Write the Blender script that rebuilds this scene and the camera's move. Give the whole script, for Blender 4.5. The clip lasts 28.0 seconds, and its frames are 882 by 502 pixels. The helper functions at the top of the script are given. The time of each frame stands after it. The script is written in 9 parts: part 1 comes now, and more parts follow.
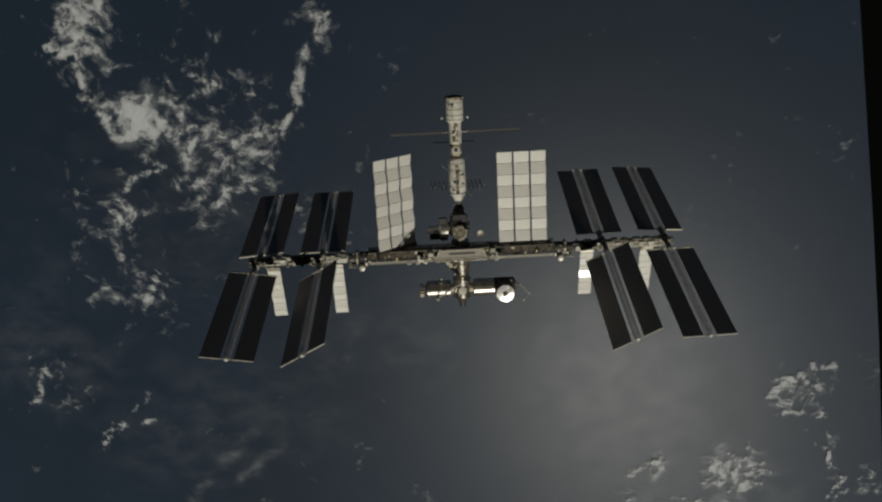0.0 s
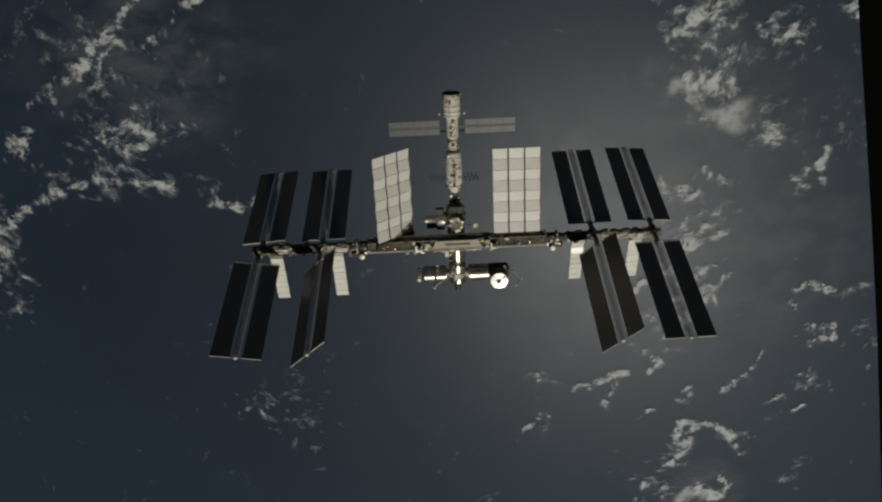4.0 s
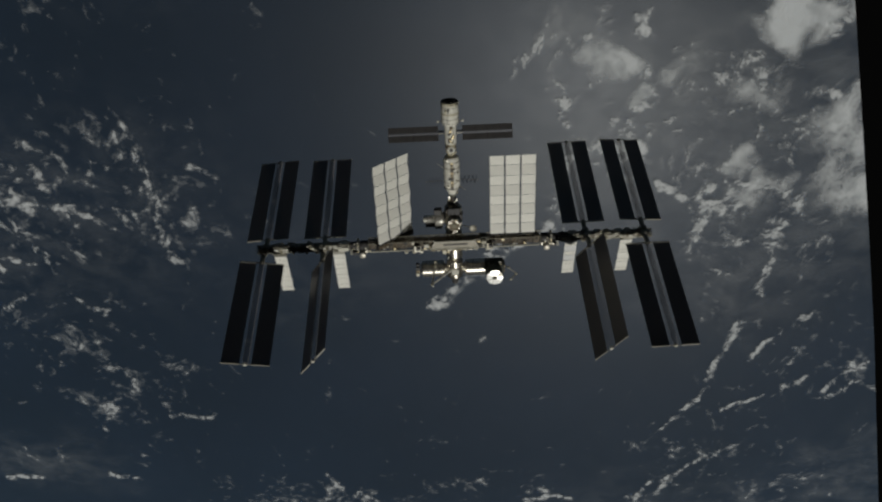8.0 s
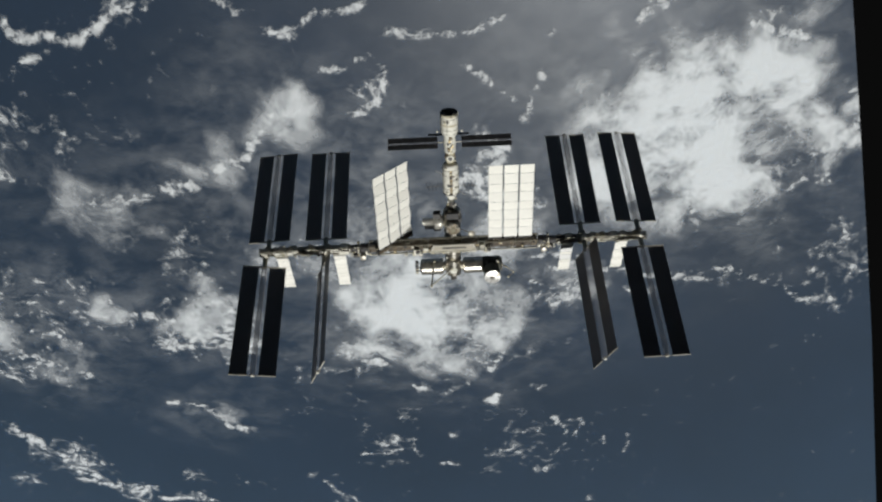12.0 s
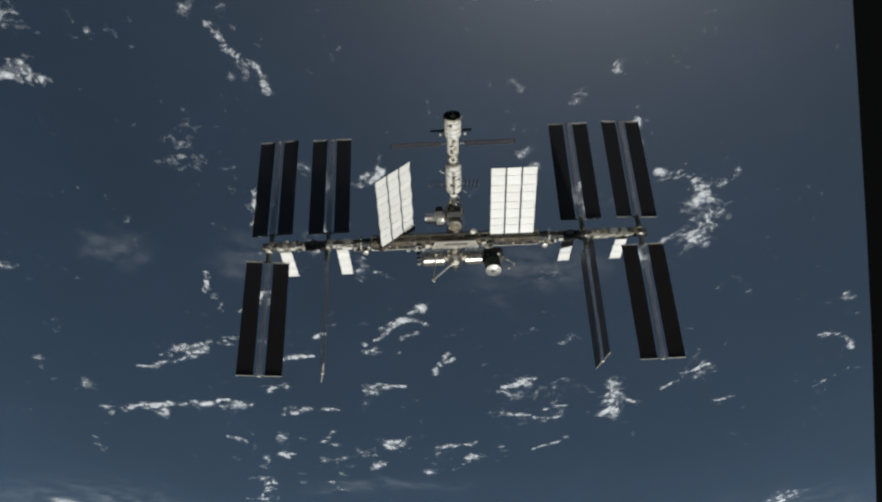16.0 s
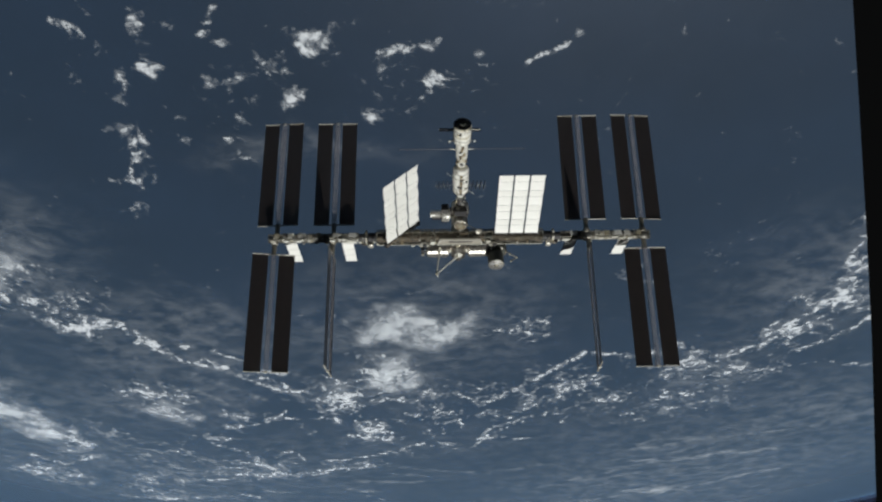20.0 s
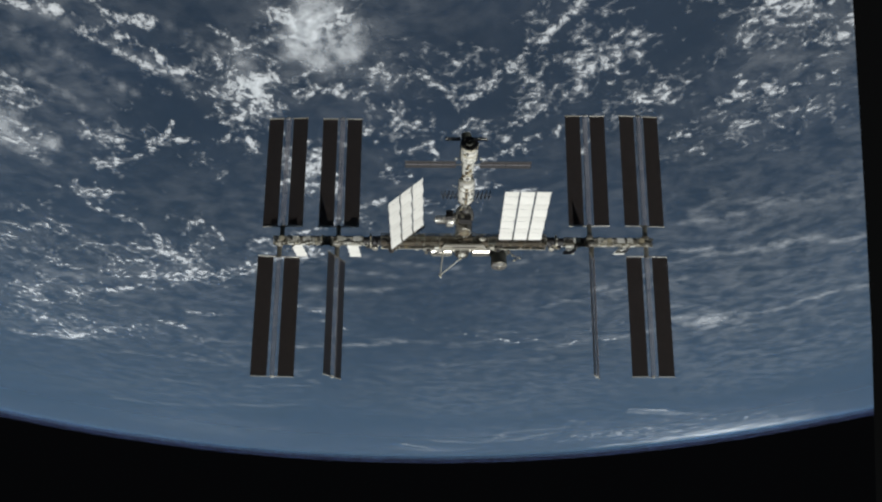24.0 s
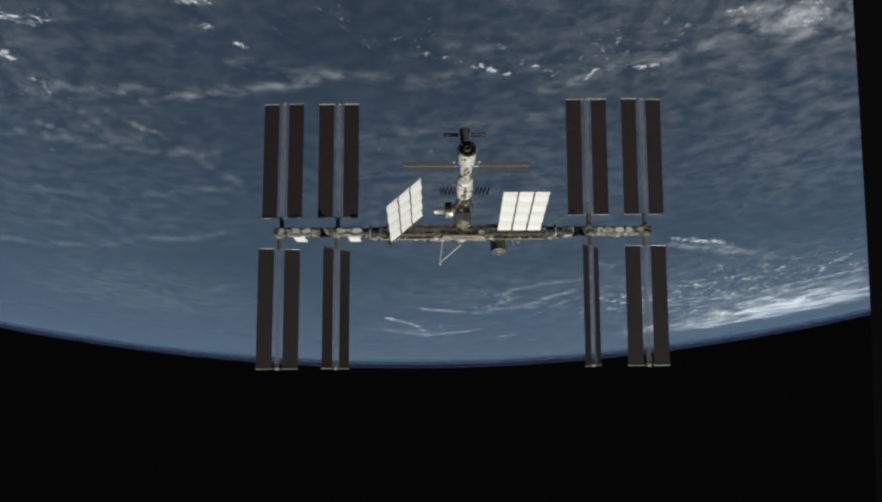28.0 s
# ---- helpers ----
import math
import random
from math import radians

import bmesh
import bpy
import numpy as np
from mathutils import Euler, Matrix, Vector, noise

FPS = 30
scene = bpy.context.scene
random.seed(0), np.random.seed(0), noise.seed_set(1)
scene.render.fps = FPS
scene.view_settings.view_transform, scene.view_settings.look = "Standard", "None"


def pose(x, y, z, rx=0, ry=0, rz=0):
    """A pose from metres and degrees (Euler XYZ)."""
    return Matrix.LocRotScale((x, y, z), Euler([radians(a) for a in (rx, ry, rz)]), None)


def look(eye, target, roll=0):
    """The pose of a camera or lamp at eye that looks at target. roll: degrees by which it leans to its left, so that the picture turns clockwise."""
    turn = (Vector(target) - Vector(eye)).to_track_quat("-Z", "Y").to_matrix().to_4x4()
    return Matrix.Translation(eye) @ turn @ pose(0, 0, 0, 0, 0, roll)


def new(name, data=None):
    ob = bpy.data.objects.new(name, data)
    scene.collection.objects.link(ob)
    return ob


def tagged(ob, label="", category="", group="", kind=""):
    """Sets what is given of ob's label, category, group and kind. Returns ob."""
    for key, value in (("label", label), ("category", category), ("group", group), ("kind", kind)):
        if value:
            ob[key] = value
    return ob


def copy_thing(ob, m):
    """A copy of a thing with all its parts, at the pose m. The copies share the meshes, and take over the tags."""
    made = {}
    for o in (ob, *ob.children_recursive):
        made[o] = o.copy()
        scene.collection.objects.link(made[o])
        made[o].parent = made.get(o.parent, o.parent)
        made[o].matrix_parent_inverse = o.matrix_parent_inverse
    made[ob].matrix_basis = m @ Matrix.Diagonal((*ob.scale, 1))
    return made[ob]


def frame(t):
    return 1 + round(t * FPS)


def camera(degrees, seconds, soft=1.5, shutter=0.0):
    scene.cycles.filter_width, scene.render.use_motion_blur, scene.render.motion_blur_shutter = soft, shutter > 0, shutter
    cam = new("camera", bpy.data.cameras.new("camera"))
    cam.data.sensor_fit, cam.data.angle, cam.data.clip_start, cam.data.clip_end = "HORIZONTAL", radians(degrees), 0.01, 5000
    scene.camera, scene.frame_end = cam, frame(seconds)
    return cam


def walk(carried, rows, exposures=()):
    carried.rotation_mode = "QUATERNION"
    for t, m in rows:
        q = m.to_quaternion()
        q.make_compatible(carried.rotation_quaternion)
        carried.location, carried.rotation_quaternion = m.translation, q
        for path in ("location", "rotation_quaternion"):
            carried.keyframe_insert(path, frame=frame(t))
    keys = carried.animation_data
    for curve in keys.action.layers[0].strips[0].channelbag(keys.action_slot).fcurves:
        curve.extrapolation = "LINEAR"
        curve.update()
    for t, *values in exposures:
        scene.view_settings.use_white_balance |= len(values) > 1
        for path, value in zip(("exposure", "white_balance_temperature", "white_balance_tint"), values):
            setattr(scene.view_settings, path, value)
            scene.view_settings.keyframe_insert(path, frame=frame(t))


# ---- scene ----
# The camera flies from above the station to behind it. x: port, y: aft, z: away from the planet.
# Rows: seconds, place in metres, tilt from straight down towards the bow, roll, turn (degrees).
WALK = [
    (0, -4.58, 56.29, 188.02, 16.55, -2.98, 0.06), (0.5, -4.61, 59.37, 187.97, 17.50, -2.98, 0.02), (1, -4.63, 62.45, 187.90, 18.42, -2.96, -0.00),
    (1.5, -4.62, 65.51, 187.82, 19.34, -2.92, -0.03), (2, -4.57, 68.55, 187.71, 20.27, -2.85, -0.04), (2.5, -4.52, 71.58, 187.59, 21.19, -2.79, -0.04),
    (3, -4.47, 74.60, 187.45, 22.12, -2.74, -0.04), (3.5, -4.40, 77.63, 187.29, 23.03, -2.71, -0.06), (5.5, -4.20, 89.92, 186.48, 26.50, -2.62, -0.07),
    (6, -4.20, 92.98, 186.02, 27.32, -2.59, -0.08), (6.5, -4.20, 96.03, 185.46, 28.15, -2.57, -0.11), (7, -4.20, 99.12, 184.79, 28.95, -2.57, -0.14),
    (7.5, -4.20, 102.21, 184.00, 29.74, -2.58, -0.15), (8, -4.17, 105.30, 183.04, 30.56, -2.56, -0.16), (8.5, -4.12, 108.36, 181.90, 31.43, -2.55, -0.15),
    (9, -4.07, 111.43, 180.63, 32.29, -2.57, -0.15), (9.5, -4.06, 114.46, 179.25, 33.16, -2.63, -0.17), (10, -4.07, 117.45, 177.82, 34.07, -2.65, -0.24),
    (10.5, -4.19, 120.47, 176.35, 34.89, -2.66, -0.26), (11, -4.36, 123.42, 174.88, 35.73, -2.70, -0.32), (11.5, -4.59, 126.32, 173.40, 36.55, -2.69, -0.35),
    (12, -4.84, 129.09, 171.92, 37.36, -2.69, -0.41), (12.5, -5.08, 131.78, 170.38, 38.13, -2.63, -0.47), (13, -5.31, 134.31, 168.83, 38.94, -2.57, -0.47),
    (13.5, -5.45, 136.72, 167.24, 39.77, -2.55, -0.50), (15.5, -5.33, 145.64, 160.35, 42.95, -2.43, -0.40), (16, -5.41, 147.95, 158.38, 43.81, -2.39, -0.41),
    (16.5, -5.58, 150.32, 156.31, 44.71, -2.27, -0.43), (17, -5.86, 152.80, 154.15, 45.63, -2.11, -0.46), (17.5, -6.21, 155.37, 151.87, 46.55, -1.89, -0.50),
    (18, -6.63, 157.99, 149.44, 47.48, -1.64, -0.57), (18.5, -7.09, 160.63, 146.91, 48.47, -1.38, -0.65), (19, -7.58, 163.26, 144.31, 49.48, -1.12, -0.73),
    (19.5, -8.04, 165.83, 141.63, 50.49, -0.87, -0.82), (20, -8.48, 168.38, 138.88, 51.48, -0.67, -0.90), (20.5, -8.85, 170.86, 136.06, 52.46, -0.46, -0.96),
    (21, -9.17, 173.32, 133.22, 53.42, -0.28, -1.01), (21.5, -9.41, 175.72, 130.39, 54.40, -0.14, -1.07), (23.5, -9.75, 184.62, 118.76, 57.99, 0.38, -0.99),
    (24, -9.67, 186.62, 115.80, 58.86, 0.38, -0.94), (24.5, -9.54, 188.52, 112.80, 59.74, 0.35, -0.89), (25, -9.40, 190.32, 109.81, 60.68, 0.30, -0.82),
    (25.5, -9.21, 192.07, 106.82, 61.67, 0.22, -0.78), (26, -8.99, 193.80, 103.78, 62.67, 0.12, -0.75), (26.5, -8.77, 195.49, 100.73, 63.70, -0.01, -0.70),
    (27, -8.50, 197.16, 97.63, 64.73, -0.19, -0.66), (27.5, -8.23, 198.78, 94.50, 65.80, -0.30, -0.59), (28, -7.95, 200.37, 91.33, 66.85, -0.31, -0.53),
]
FOV = 56.76


def cam_pose(row):
    t, x, y, z, tilt, roll, turn = row
    return (Matrix.Translation((x, y, z)) @ Matrix.Rotation(radians(-tilt), 4, "X")
            @ Matrix.Rotation(radians(turn), 4, "Y") @ Matrix.Rotation(radians(roll), 4, "Z"))


def smooth_rows(rows, gap=1.0):
    """Fills the long gaps between rows every half second, along a smooth curve."""
    out = []
    for k, p in enumerate(rows):
        out.append(p)
        if k + 1 < len(rows) and rows[k + 1][0] - p[0] > gap:
            q, o, r = rows[k + 1], rows[k - 1], rows[min(k + 2, len(rows) - 1)]
            dt = q[0] - p[0]
            for j in range(1, round(dt * 2)):
                u = j / round(dt * 2)
                h = (2 * u**3 - 3 * u**2 + 1, u**3 - 2 * u**2 + u, 3 * u**2 - 2 * u**3, u**3 - u**2)
                out.append((p[0] + u * dt, *(h[0] * p[i] + h[1] * dt * (p[i] - o[i]) / (p[0] - o[0]) + h[2] * q[i]
                                             + h[3] * dt * (r[i] - q[i]) / (r[0] - q[0]) for i in range(1, 7))))
    return out


FLIGHT = [(r[0], cam_pose(r)) for r in smooth_rows(WALK)]      # as seen from the station
TIMES = [t for t, m in FLIGHT]

# The planet turns past the station by this many degrees a second (at 14 s, and more or less by the second and
# third rows towards both ends). The sun and the planet's attitude stand still; station and camera turn with the orbit.
SPIN = (Vector((-1.5322, 0.0498, 0.2802)), Vector((0.0991, -0.0304, 0.2487)), Vector((-0.006, -0.0832, -0.1026)))
turns, q, last = [], Matrix.Identity(3), 0.0
for t in TIMES:
    for k in range(20):
        s = (last + (t - last) * (k + 0.5) / 20 - 14) / 14
        w = (SPIN[0] + SPIN[1] * s + SPIN[2] * s * s) * radians(1) * (t - last) / 20
        if w.length:
            q = Matrix.Rotation(w.length, 3, w.normalized()) @ q
    last = t
    turns.append(q.copy())
MIDDLE = turns[TIMES.index(14.0)]
ORBIT = [(MIDDLE @ q.inverted()).to_4x4() for q in turns]
CAM_ROWS = [(t, o @ m) for (t, m), o in zip(FLIGHT, ORBIT)]

EXPOSURES = [(0, -0.93, 6780, 6), (3.0, -0.95, 6780, 6), (6.0, -1.0, 6620, 6), (9.5, -1.08, 6320, 7), (10.5, -0.9, 6480, 7), (11.0, 0.0, 6250, 8), (13.5, 0.0, 6200, 8), (16.0, 0.0, 6050, 8), (24.0, 0.0, 6000, 8), (28, 0.0, 6120, 8)]
cam = camera(FOV, 28.0, soft=2.3)
walk(cam, CAM_ROWS, EXPOSURES)

# ---- light: one sun, black space ----
SUN_DIR = Vector((0.172, -0.228, 0.958)).normalized()
world = bpy.data.worlds.new("space")
scene.world = world
world.use_nodes = True
world.node_tree.nodes["Background"].inputs[0].default_value = (0.0016, 0.0016, 0.0018, 1)
world.node_tree.nodes["Background"].inputs[1].default_value = 1.0
sun_data = bpy.data.lights.new("sun", "SUN")
sun_data.energy = 3.7
sun_data.angle = radians(0.53)
sun_data.color = (1.0, 0.975, 0.93)
sun = new("sun", sun_data)
sun.matrix_world = look(SUN_DIR * 300, (0, 0, 0))


# ---- materials ----
def mat(name):
    m = bpy.data.materials.new(name)
    m.use_nodes = True
    nt = m.node_tree
    nt.nodes.clear()
    return m, nt


def nd(nt, kind, **kw):
    n = nt.nodes.new(kind)
    for k, v in kw.items():
        if k in ("operation", "blend_type", "data_type", "interpolation_type", "clamp", "attribute_name", "feature", "noise_dimensions", "distance"):
            if k == "operation":
                n.operation = v
            elif k == "blend_type":
                n.blend_type = v
            elif k == "data_type":
                n.data_type = v
            elif k == "interpolation_type":
                n.interpolation_type = v
            elif k == "attribute_name":
                n.attribute_name = v
            elif k == "feature":
                n.feature = v
            elif k == "noise_dimensions":
                n.noise_dimensions = v
        else:
            n.inputs[k.replace("_", " ")].default_value = v
    return n


def ramp(nt, src, stops):
    r = nt.nodes.new("ShaderNodeValToRGB")
    el = r.color_ramp.elements
    while len(el) < len(stops):
        el.new(0.5)
    for e, (p, c) in zip(el, stops):
        e.position = p
        e.color = (*c, 1) if len(c) == 3 else c
    nt.links.new(src, r.inputs[0])
    return r.outputs[0]


def calc(nt, op, a, b=None, clamp=False):
    n = nt.nodes.new("ShaderNodeMath")
    n.operation = op
    n.use_clamp = clamp
    for k, v in enumerate((a, b)):
        if v is None:
            continue
        if isinstance(v, (int, float)):
            n.inputs[k].default_value = v
        else:
            nt.links.new(v, n.inputs[k])
    return n.outputs[0]


def step(nt, src, lo, hi, a=0.0, b=1.0):
    n = nt.nodes.new("ShaderNodeMapRange")
    n.interpolation_type = "SMOOTHSTEP"
    for k, v in enumerate((src, lo, hi, a, b)):
        if isinstance(v, (int, float)):
            n.inputs[k].default_value = v
        else:
            nt.links.new(v, n.inputs[k])
    return n.outputs[0]


def surface(name, light, dark, rough=0.5, metal=0.0, grain=3.0, patch=0.6, bump=0.15, spread=0.12, spec=0.5, patchy="noise"):
    """A painted, woven or metal surface with patches, fine grain and a difference from piece to piece."""
    m, nt = mat(name)
    co = nd(nt, "ShaderNodeTexCoord").outputs["Object"]
    if patchy == "panel":
        big = nt.nodes.new("ShaderNodeTexVoronoi")
        big.distance = "CHEBYCHEV"
        big.inputs["Scale"].default_value = patch
        sep = nt.nodes.new("ShaderNodeSeparateColor")
        nt.links.new(big.outputs["Color"], sep.inputs[0])
        bigv = sep.outputs[0]
    else:
        big = nt.nodes.new("ShaderNodeTexNoise")
        big.inputs["Scale"].default_value = patch
        big.inputs["Detail"].default_value = 4
        bigv = big.outputs["Fac"]
    nt.links.new(co, big.inputs["Vector"])
    fine = nt.nodes.new("ShaderNodeTexNoise")
    fine.inputs["Scale"].default_value = grain
    fine.inputs["Detail"].default_value = 5
    nt.links.new(co, fine.inputs["Vector"])
    info = nt.nodes.new("ShaderNodeObjectInfo")
    v = calc(nt, "ADD", calc(nt, "MULTIPLY", bigv, 0.6), calc(nt, "MULTIPLY", fine.outputs["Fac"], 0.4))
    v = calc(nt, "ADD", v, calc(nt, "MULTIPLY", calc(nt, "SUBTRACT", info.outputs["Random"], 0.5), spread * 4))
    col = ramp(nt, v, [(0.25, dark), (0.7, light)])
    bs = nt.nodes.new("ShaderNodeBsdfPrincipled")
    nt.links.new(col, bs.inputs["Base Color"])
    nt.links.new(step(nt, fine.outputs["Fac"], 0.2, 0.8, max(rough - 0.1, 0.05), min(rough + 0.12, 1)), bs.inputs["Roughness"])
    bs.inputs["Metallic"].default_value = metal
    bs.inputs["Specular IOR Level"].default_value = spec
    bp = nt.nodes.new("ShaderNodeBump")
    bp.inputs["Strength"].default_value = bump
    bp.inputs["Distance"].default_value = 0.05
    nt.links.new(fine.outputs["Fac"], bp.inputs["Height"])
    nt.links.new(bp.outputs[0], bs.inputs["Normal"])
    out = nt.nodes.new("ShaderNodeOutputMaterial")
    nt.links.new(bs.outputs[0], out.inputs[0])
    return m


M_RAD = surface("radiator_paint", (0.86, 0.835, 0.755), (0.74, 0.715, 0.64), 0.6, 0.0, 6, 0.4, 0.04, 0.05)
M_RAD_GLOSS = surface("glossy_radiator_film", (0.82, 0.81, 0.78), (0.70, 0.69, 0.66), 0.14, 0.0, 6, 0.4, 0.0, 0.05)
M_LID = surface("bright_metal_lid", (0.90, 0.89, 0.85), (0.66, 0.64, 0.59), 0.36, 0.95, 5, 1.4, 0.05, 0.0)
M_PALE = surface("pale_anodised_metal", (0.50, 0.47, 0.40), (0.30, 0.27, 0.21), 0.55, 0.15, 5, 1.0, 0.15, 0.15)
M_OLIVE = surface("olive_insulation", (0.20, 0.18, 0.12), (0.09, 0.08, 0.05), 0.7, 0.0, 5, 1.0, 0.3, 0.12)
M_BRIGHT = surface("bright_satin_metal", (0.80, 0.77, 0.69), (0.58, 0.55, 0.47), 0.28, 0.75, 5, 1.2, 0.08, 0.05)
M_MAST = surface("dull_mast_metal", (0.24, 0.225, 0.23), (0.17, 0.155, 0.16), 0.8, 0.0, 4, 1.0, 0.0, 0.1)
M_WHITE = surface("white_cloth_insulation", (0.72, 0.70, 0.62), (0.42, 0.39, 0.30), 0.75, 0.0, 5, 1.0, 0.5, 0.08)
M_HULL = surface("white_hull_cloth", (0.76, 0.74, 0.66), (0.58, 0.55, 0.46), 0.75, 0.0, 5, 1.0, 0.4, 0.04)
M_CREAM = surface("cream_insulation", (0.62, 0.57, 0.42), (0.34, 0.29, 0.18), 0.7, 0.0, 5, 1.2, 0.5, 0.12)
M_FOIL = surface("gold_foil", (0.48, 0.40, 0.24), (0.26, 0.20, 0.11), 0.42, 0.6, 6, 1.5, 0.7, 0.12)
M_SILVER = surface("aluminium_shield", (0.68, 0.64, 0.56), (0.46, 0.42, 0.35), 0.28, 0.92, 4, 0.8, 0.08, 0.10, patchy="panel")
M_SATIN = surface("satin_aluminium", (0.48, 0.45, 0.38), (0.25, 0.23, 0.18), 0.5, 0.75, 4, 1.0, 0.12, 0.2)
M_TRUSS = surface("truss_aluminium", (0.25, 0.23, 0.18), (0.12, 0.11, 0.08), 0.6, 0.4, 4, 0.9, 0.1, 0.25)
M_DARK = surface("dark_insulation", (0.05, 0.045, 0.04), (0.018, 0.016, 0.015), 0.6, 0.0, 5, 1.0, 0.3, 0.1)
M_BROWN = surface("brown_insulation", (0.16, 0.12, 0.07), (0.07, 0.05, 0.03), 0.65, 0.0, 5, 1.2, 0.4, 0.15)
M_GREEN = surface("grey_green_insulation", (0.13, 0.13, 0.10), (0.05, 0.05, 0.04), 0.75, 0.0, 5, 1.2, 0.4, 0.1)
M_BLACK = surface("matt_black_paint", (0.004, 0.004, 0.004), (0.002, 0.002, 0.002), 0.9, 0.0, 5, 1.0, 0.0, 0.0, 0.05)
M_LENS = surface("glass_black", (0.012, 0.014, 0.018), (0.006, 0.007, 0.009), 0.15, 0.0, 5, 1.0, 0.0, 0.0)


def cell_material(name, cell, line, pitch_u, pitch_v, gloss=0.35, through_light=0.0):
    """Solar cells: dark tiles in rows with thin lines between them; a thin blanket lets a little sunlight through."""
    m, nt = mat(name)
    co = nd(nt, "ShaderNodeTexCoord").outputs["Object"]
    sep = nt.nodes.new("ShaderNodeSeparateXYZ")
    nt.links.new(co, sep.inputs[0])
    lines = None
    for ax, pitch in ((0, pitch_u), (1, pitch_v)):
        f = calc(nt, "FRACT", calc(nt, "DIVIDE", sep.outputs[ax], pitch))
        d = calc(nt, "ABSOLUTE", calc(nt, "SUBTRACT", f, 0.5))
        e = step(nt, d, 0.44, 0.48)
        lines = e if lines is None else calc(nt, "MAXIMUM", lines, e)
    no = nt.nodes.new("ShaderNodeTexNoise")
    no.inputs["Scale"].default_value = 0.7
    no.inputs["Detail"].default_value = 5
    nt.links.new(co, no.inputs["Vector"])
    base = ramp(nt, no.outputs["Fac"], [(0.3, tuple(c * 0.7 for c in cell)), (0.7, tuple(c * 1.3 for c in cell))])
    mx = nt.nodes.new("ShaderNodeMix")
    mx.data_type = "RGBA"
    nt.links.new(calc(nt, "MULTIPLY", lines, 0.5), mx.inputs[0])
    nt.links.new(base, mx.inputs[6])
    mx.inputs[7].default_value = (*line, 1)
    bs = nt.nodes.new("ShaderNodeBsdfPrincipled")
    nt.links.new(mx.outputs[2], bs.inputs["Base Color"])
    bs.inputs["Roughness"].default_value = 0.42
    bs.inputs["Specular IOR Level"].default_value = gloss
    tl = nt.nodes.new("ShaderNodeBsdfTranslucent")
    tl.inputs["Color"].default_value = (through_light, through_light * 0.88, through_light * 0.82, 1)
    ad = nt.nodes.new("ShaderNodeAddShader")
    nt.links.new(bs.outputs[0], ad.inputs[0])
    nt.links.new(tl.outputs[0], ad.inputs[1])
    out = nt.nodes.new("ShaderNodeOutputMaterial")
    nt.links.new(ad.outputs[0], out.inputs[0])
    return m


M_CELL = cell_material("solar_cells", (0.027, 0.021, 0.018), (0.040, 0.031, 0.026), 0.52, 0.39, 1.0, 0.13)
M_CELL_OLD = cell_material("solar_cells_worn", (0.05, 0.047, 0.046), (0.10, 0.095, 0.09), 0.5, 0.5, 0.3, 0.1)
M_CELL_BLUE = cell_material("solar_cells_blue", (0.02, 0.025, 0.045), (0.05, 0.05, 0.06), 0.4, 0.4)


# ---- shapes ----
STATION = []      # everything that keeps its place in the orbit


def part(name, bm, material, parent=None, label="", smooth=False):
    me = bpy.data.meshes.new(name)
    bmesh.ops.recalc_face_normals(bm, faces=bm.faces)
    bm.to_mesh(me)
    bm.free()
    me.materials.append(material)
    if smooth:
        me.polygons.foreach_set("use_smooth", [True] * len(me.polygons))
        me.set_sharp_from_angle(angle=radians(35))
    ob = new(name, me)
    ob.parent = parent
    return tagged(ob, label)


def same(name, src, parent, m, label=""):
    """Another piece on the same mesh."""
    ob = new(name, src.data)
    ob.parent = parent
    ob.matrix_basis = m
    return tagged(ob, label)


def thing(name, label, category, m=None, group="", kind=""):
    ob = new(name)
    ob.empty_display_size = 0.5
    if m is not None:
        ob.matrix_basis = m
    if kind != "structure":
        STATION.append(ob)
    return tagged(ob, label, category, group, kind)


def box(bm, c, s, m=None, bevel=0.0):
    """A box of size s round c, edges cut by bevel."""
    r = bmesh.ops.create_cube(bm, size=1)
    vs = r["verts"]
    for v in vs:
        v.co = Vector((v.co.x * s[0] + c[0], v.co.y * s[1] + c[1], v.co.z * s[2] + c[2]))
    if bevel:
        es = {e for v in vs for e in v.link_edges}
        r = bmesh.ops.bevel(bm, geom=list(es), offset=bevel, segments=1, affect="EDGES")
        vs = list({v for f in r["faces"] for v in f.verts} | {v for v in vs if v.is_valid})
    if m is not None:
        bmesh.ops.transform(bm, matrix=m, verts=vs)
    return bm


def boxed(c, s, m=None, bevel=0.04):
    return box(bmesh.new(), c, s, m, bevel)


def tube(bm, a, b, r, n=6, r2=None):
    """A closed rod from a to b."""
    a, b = Vector(a), Vector(b)
    d = b - a
    m = Matrix.Translation((a + b) / 2) @ d.to_track_quat("Z", "Y").to_matrix().to_4x4()
    bmesh.ops.create_cone(bm, cap_ends=True, segments=n, radius1=r, radius2=r if r2 is None else r2, depth=d.length, matrix=m)
    return bm


def rod(a, b, r, n=8, r2=None):
    return tube(bmesh.new(), a, b, r, n, r2)


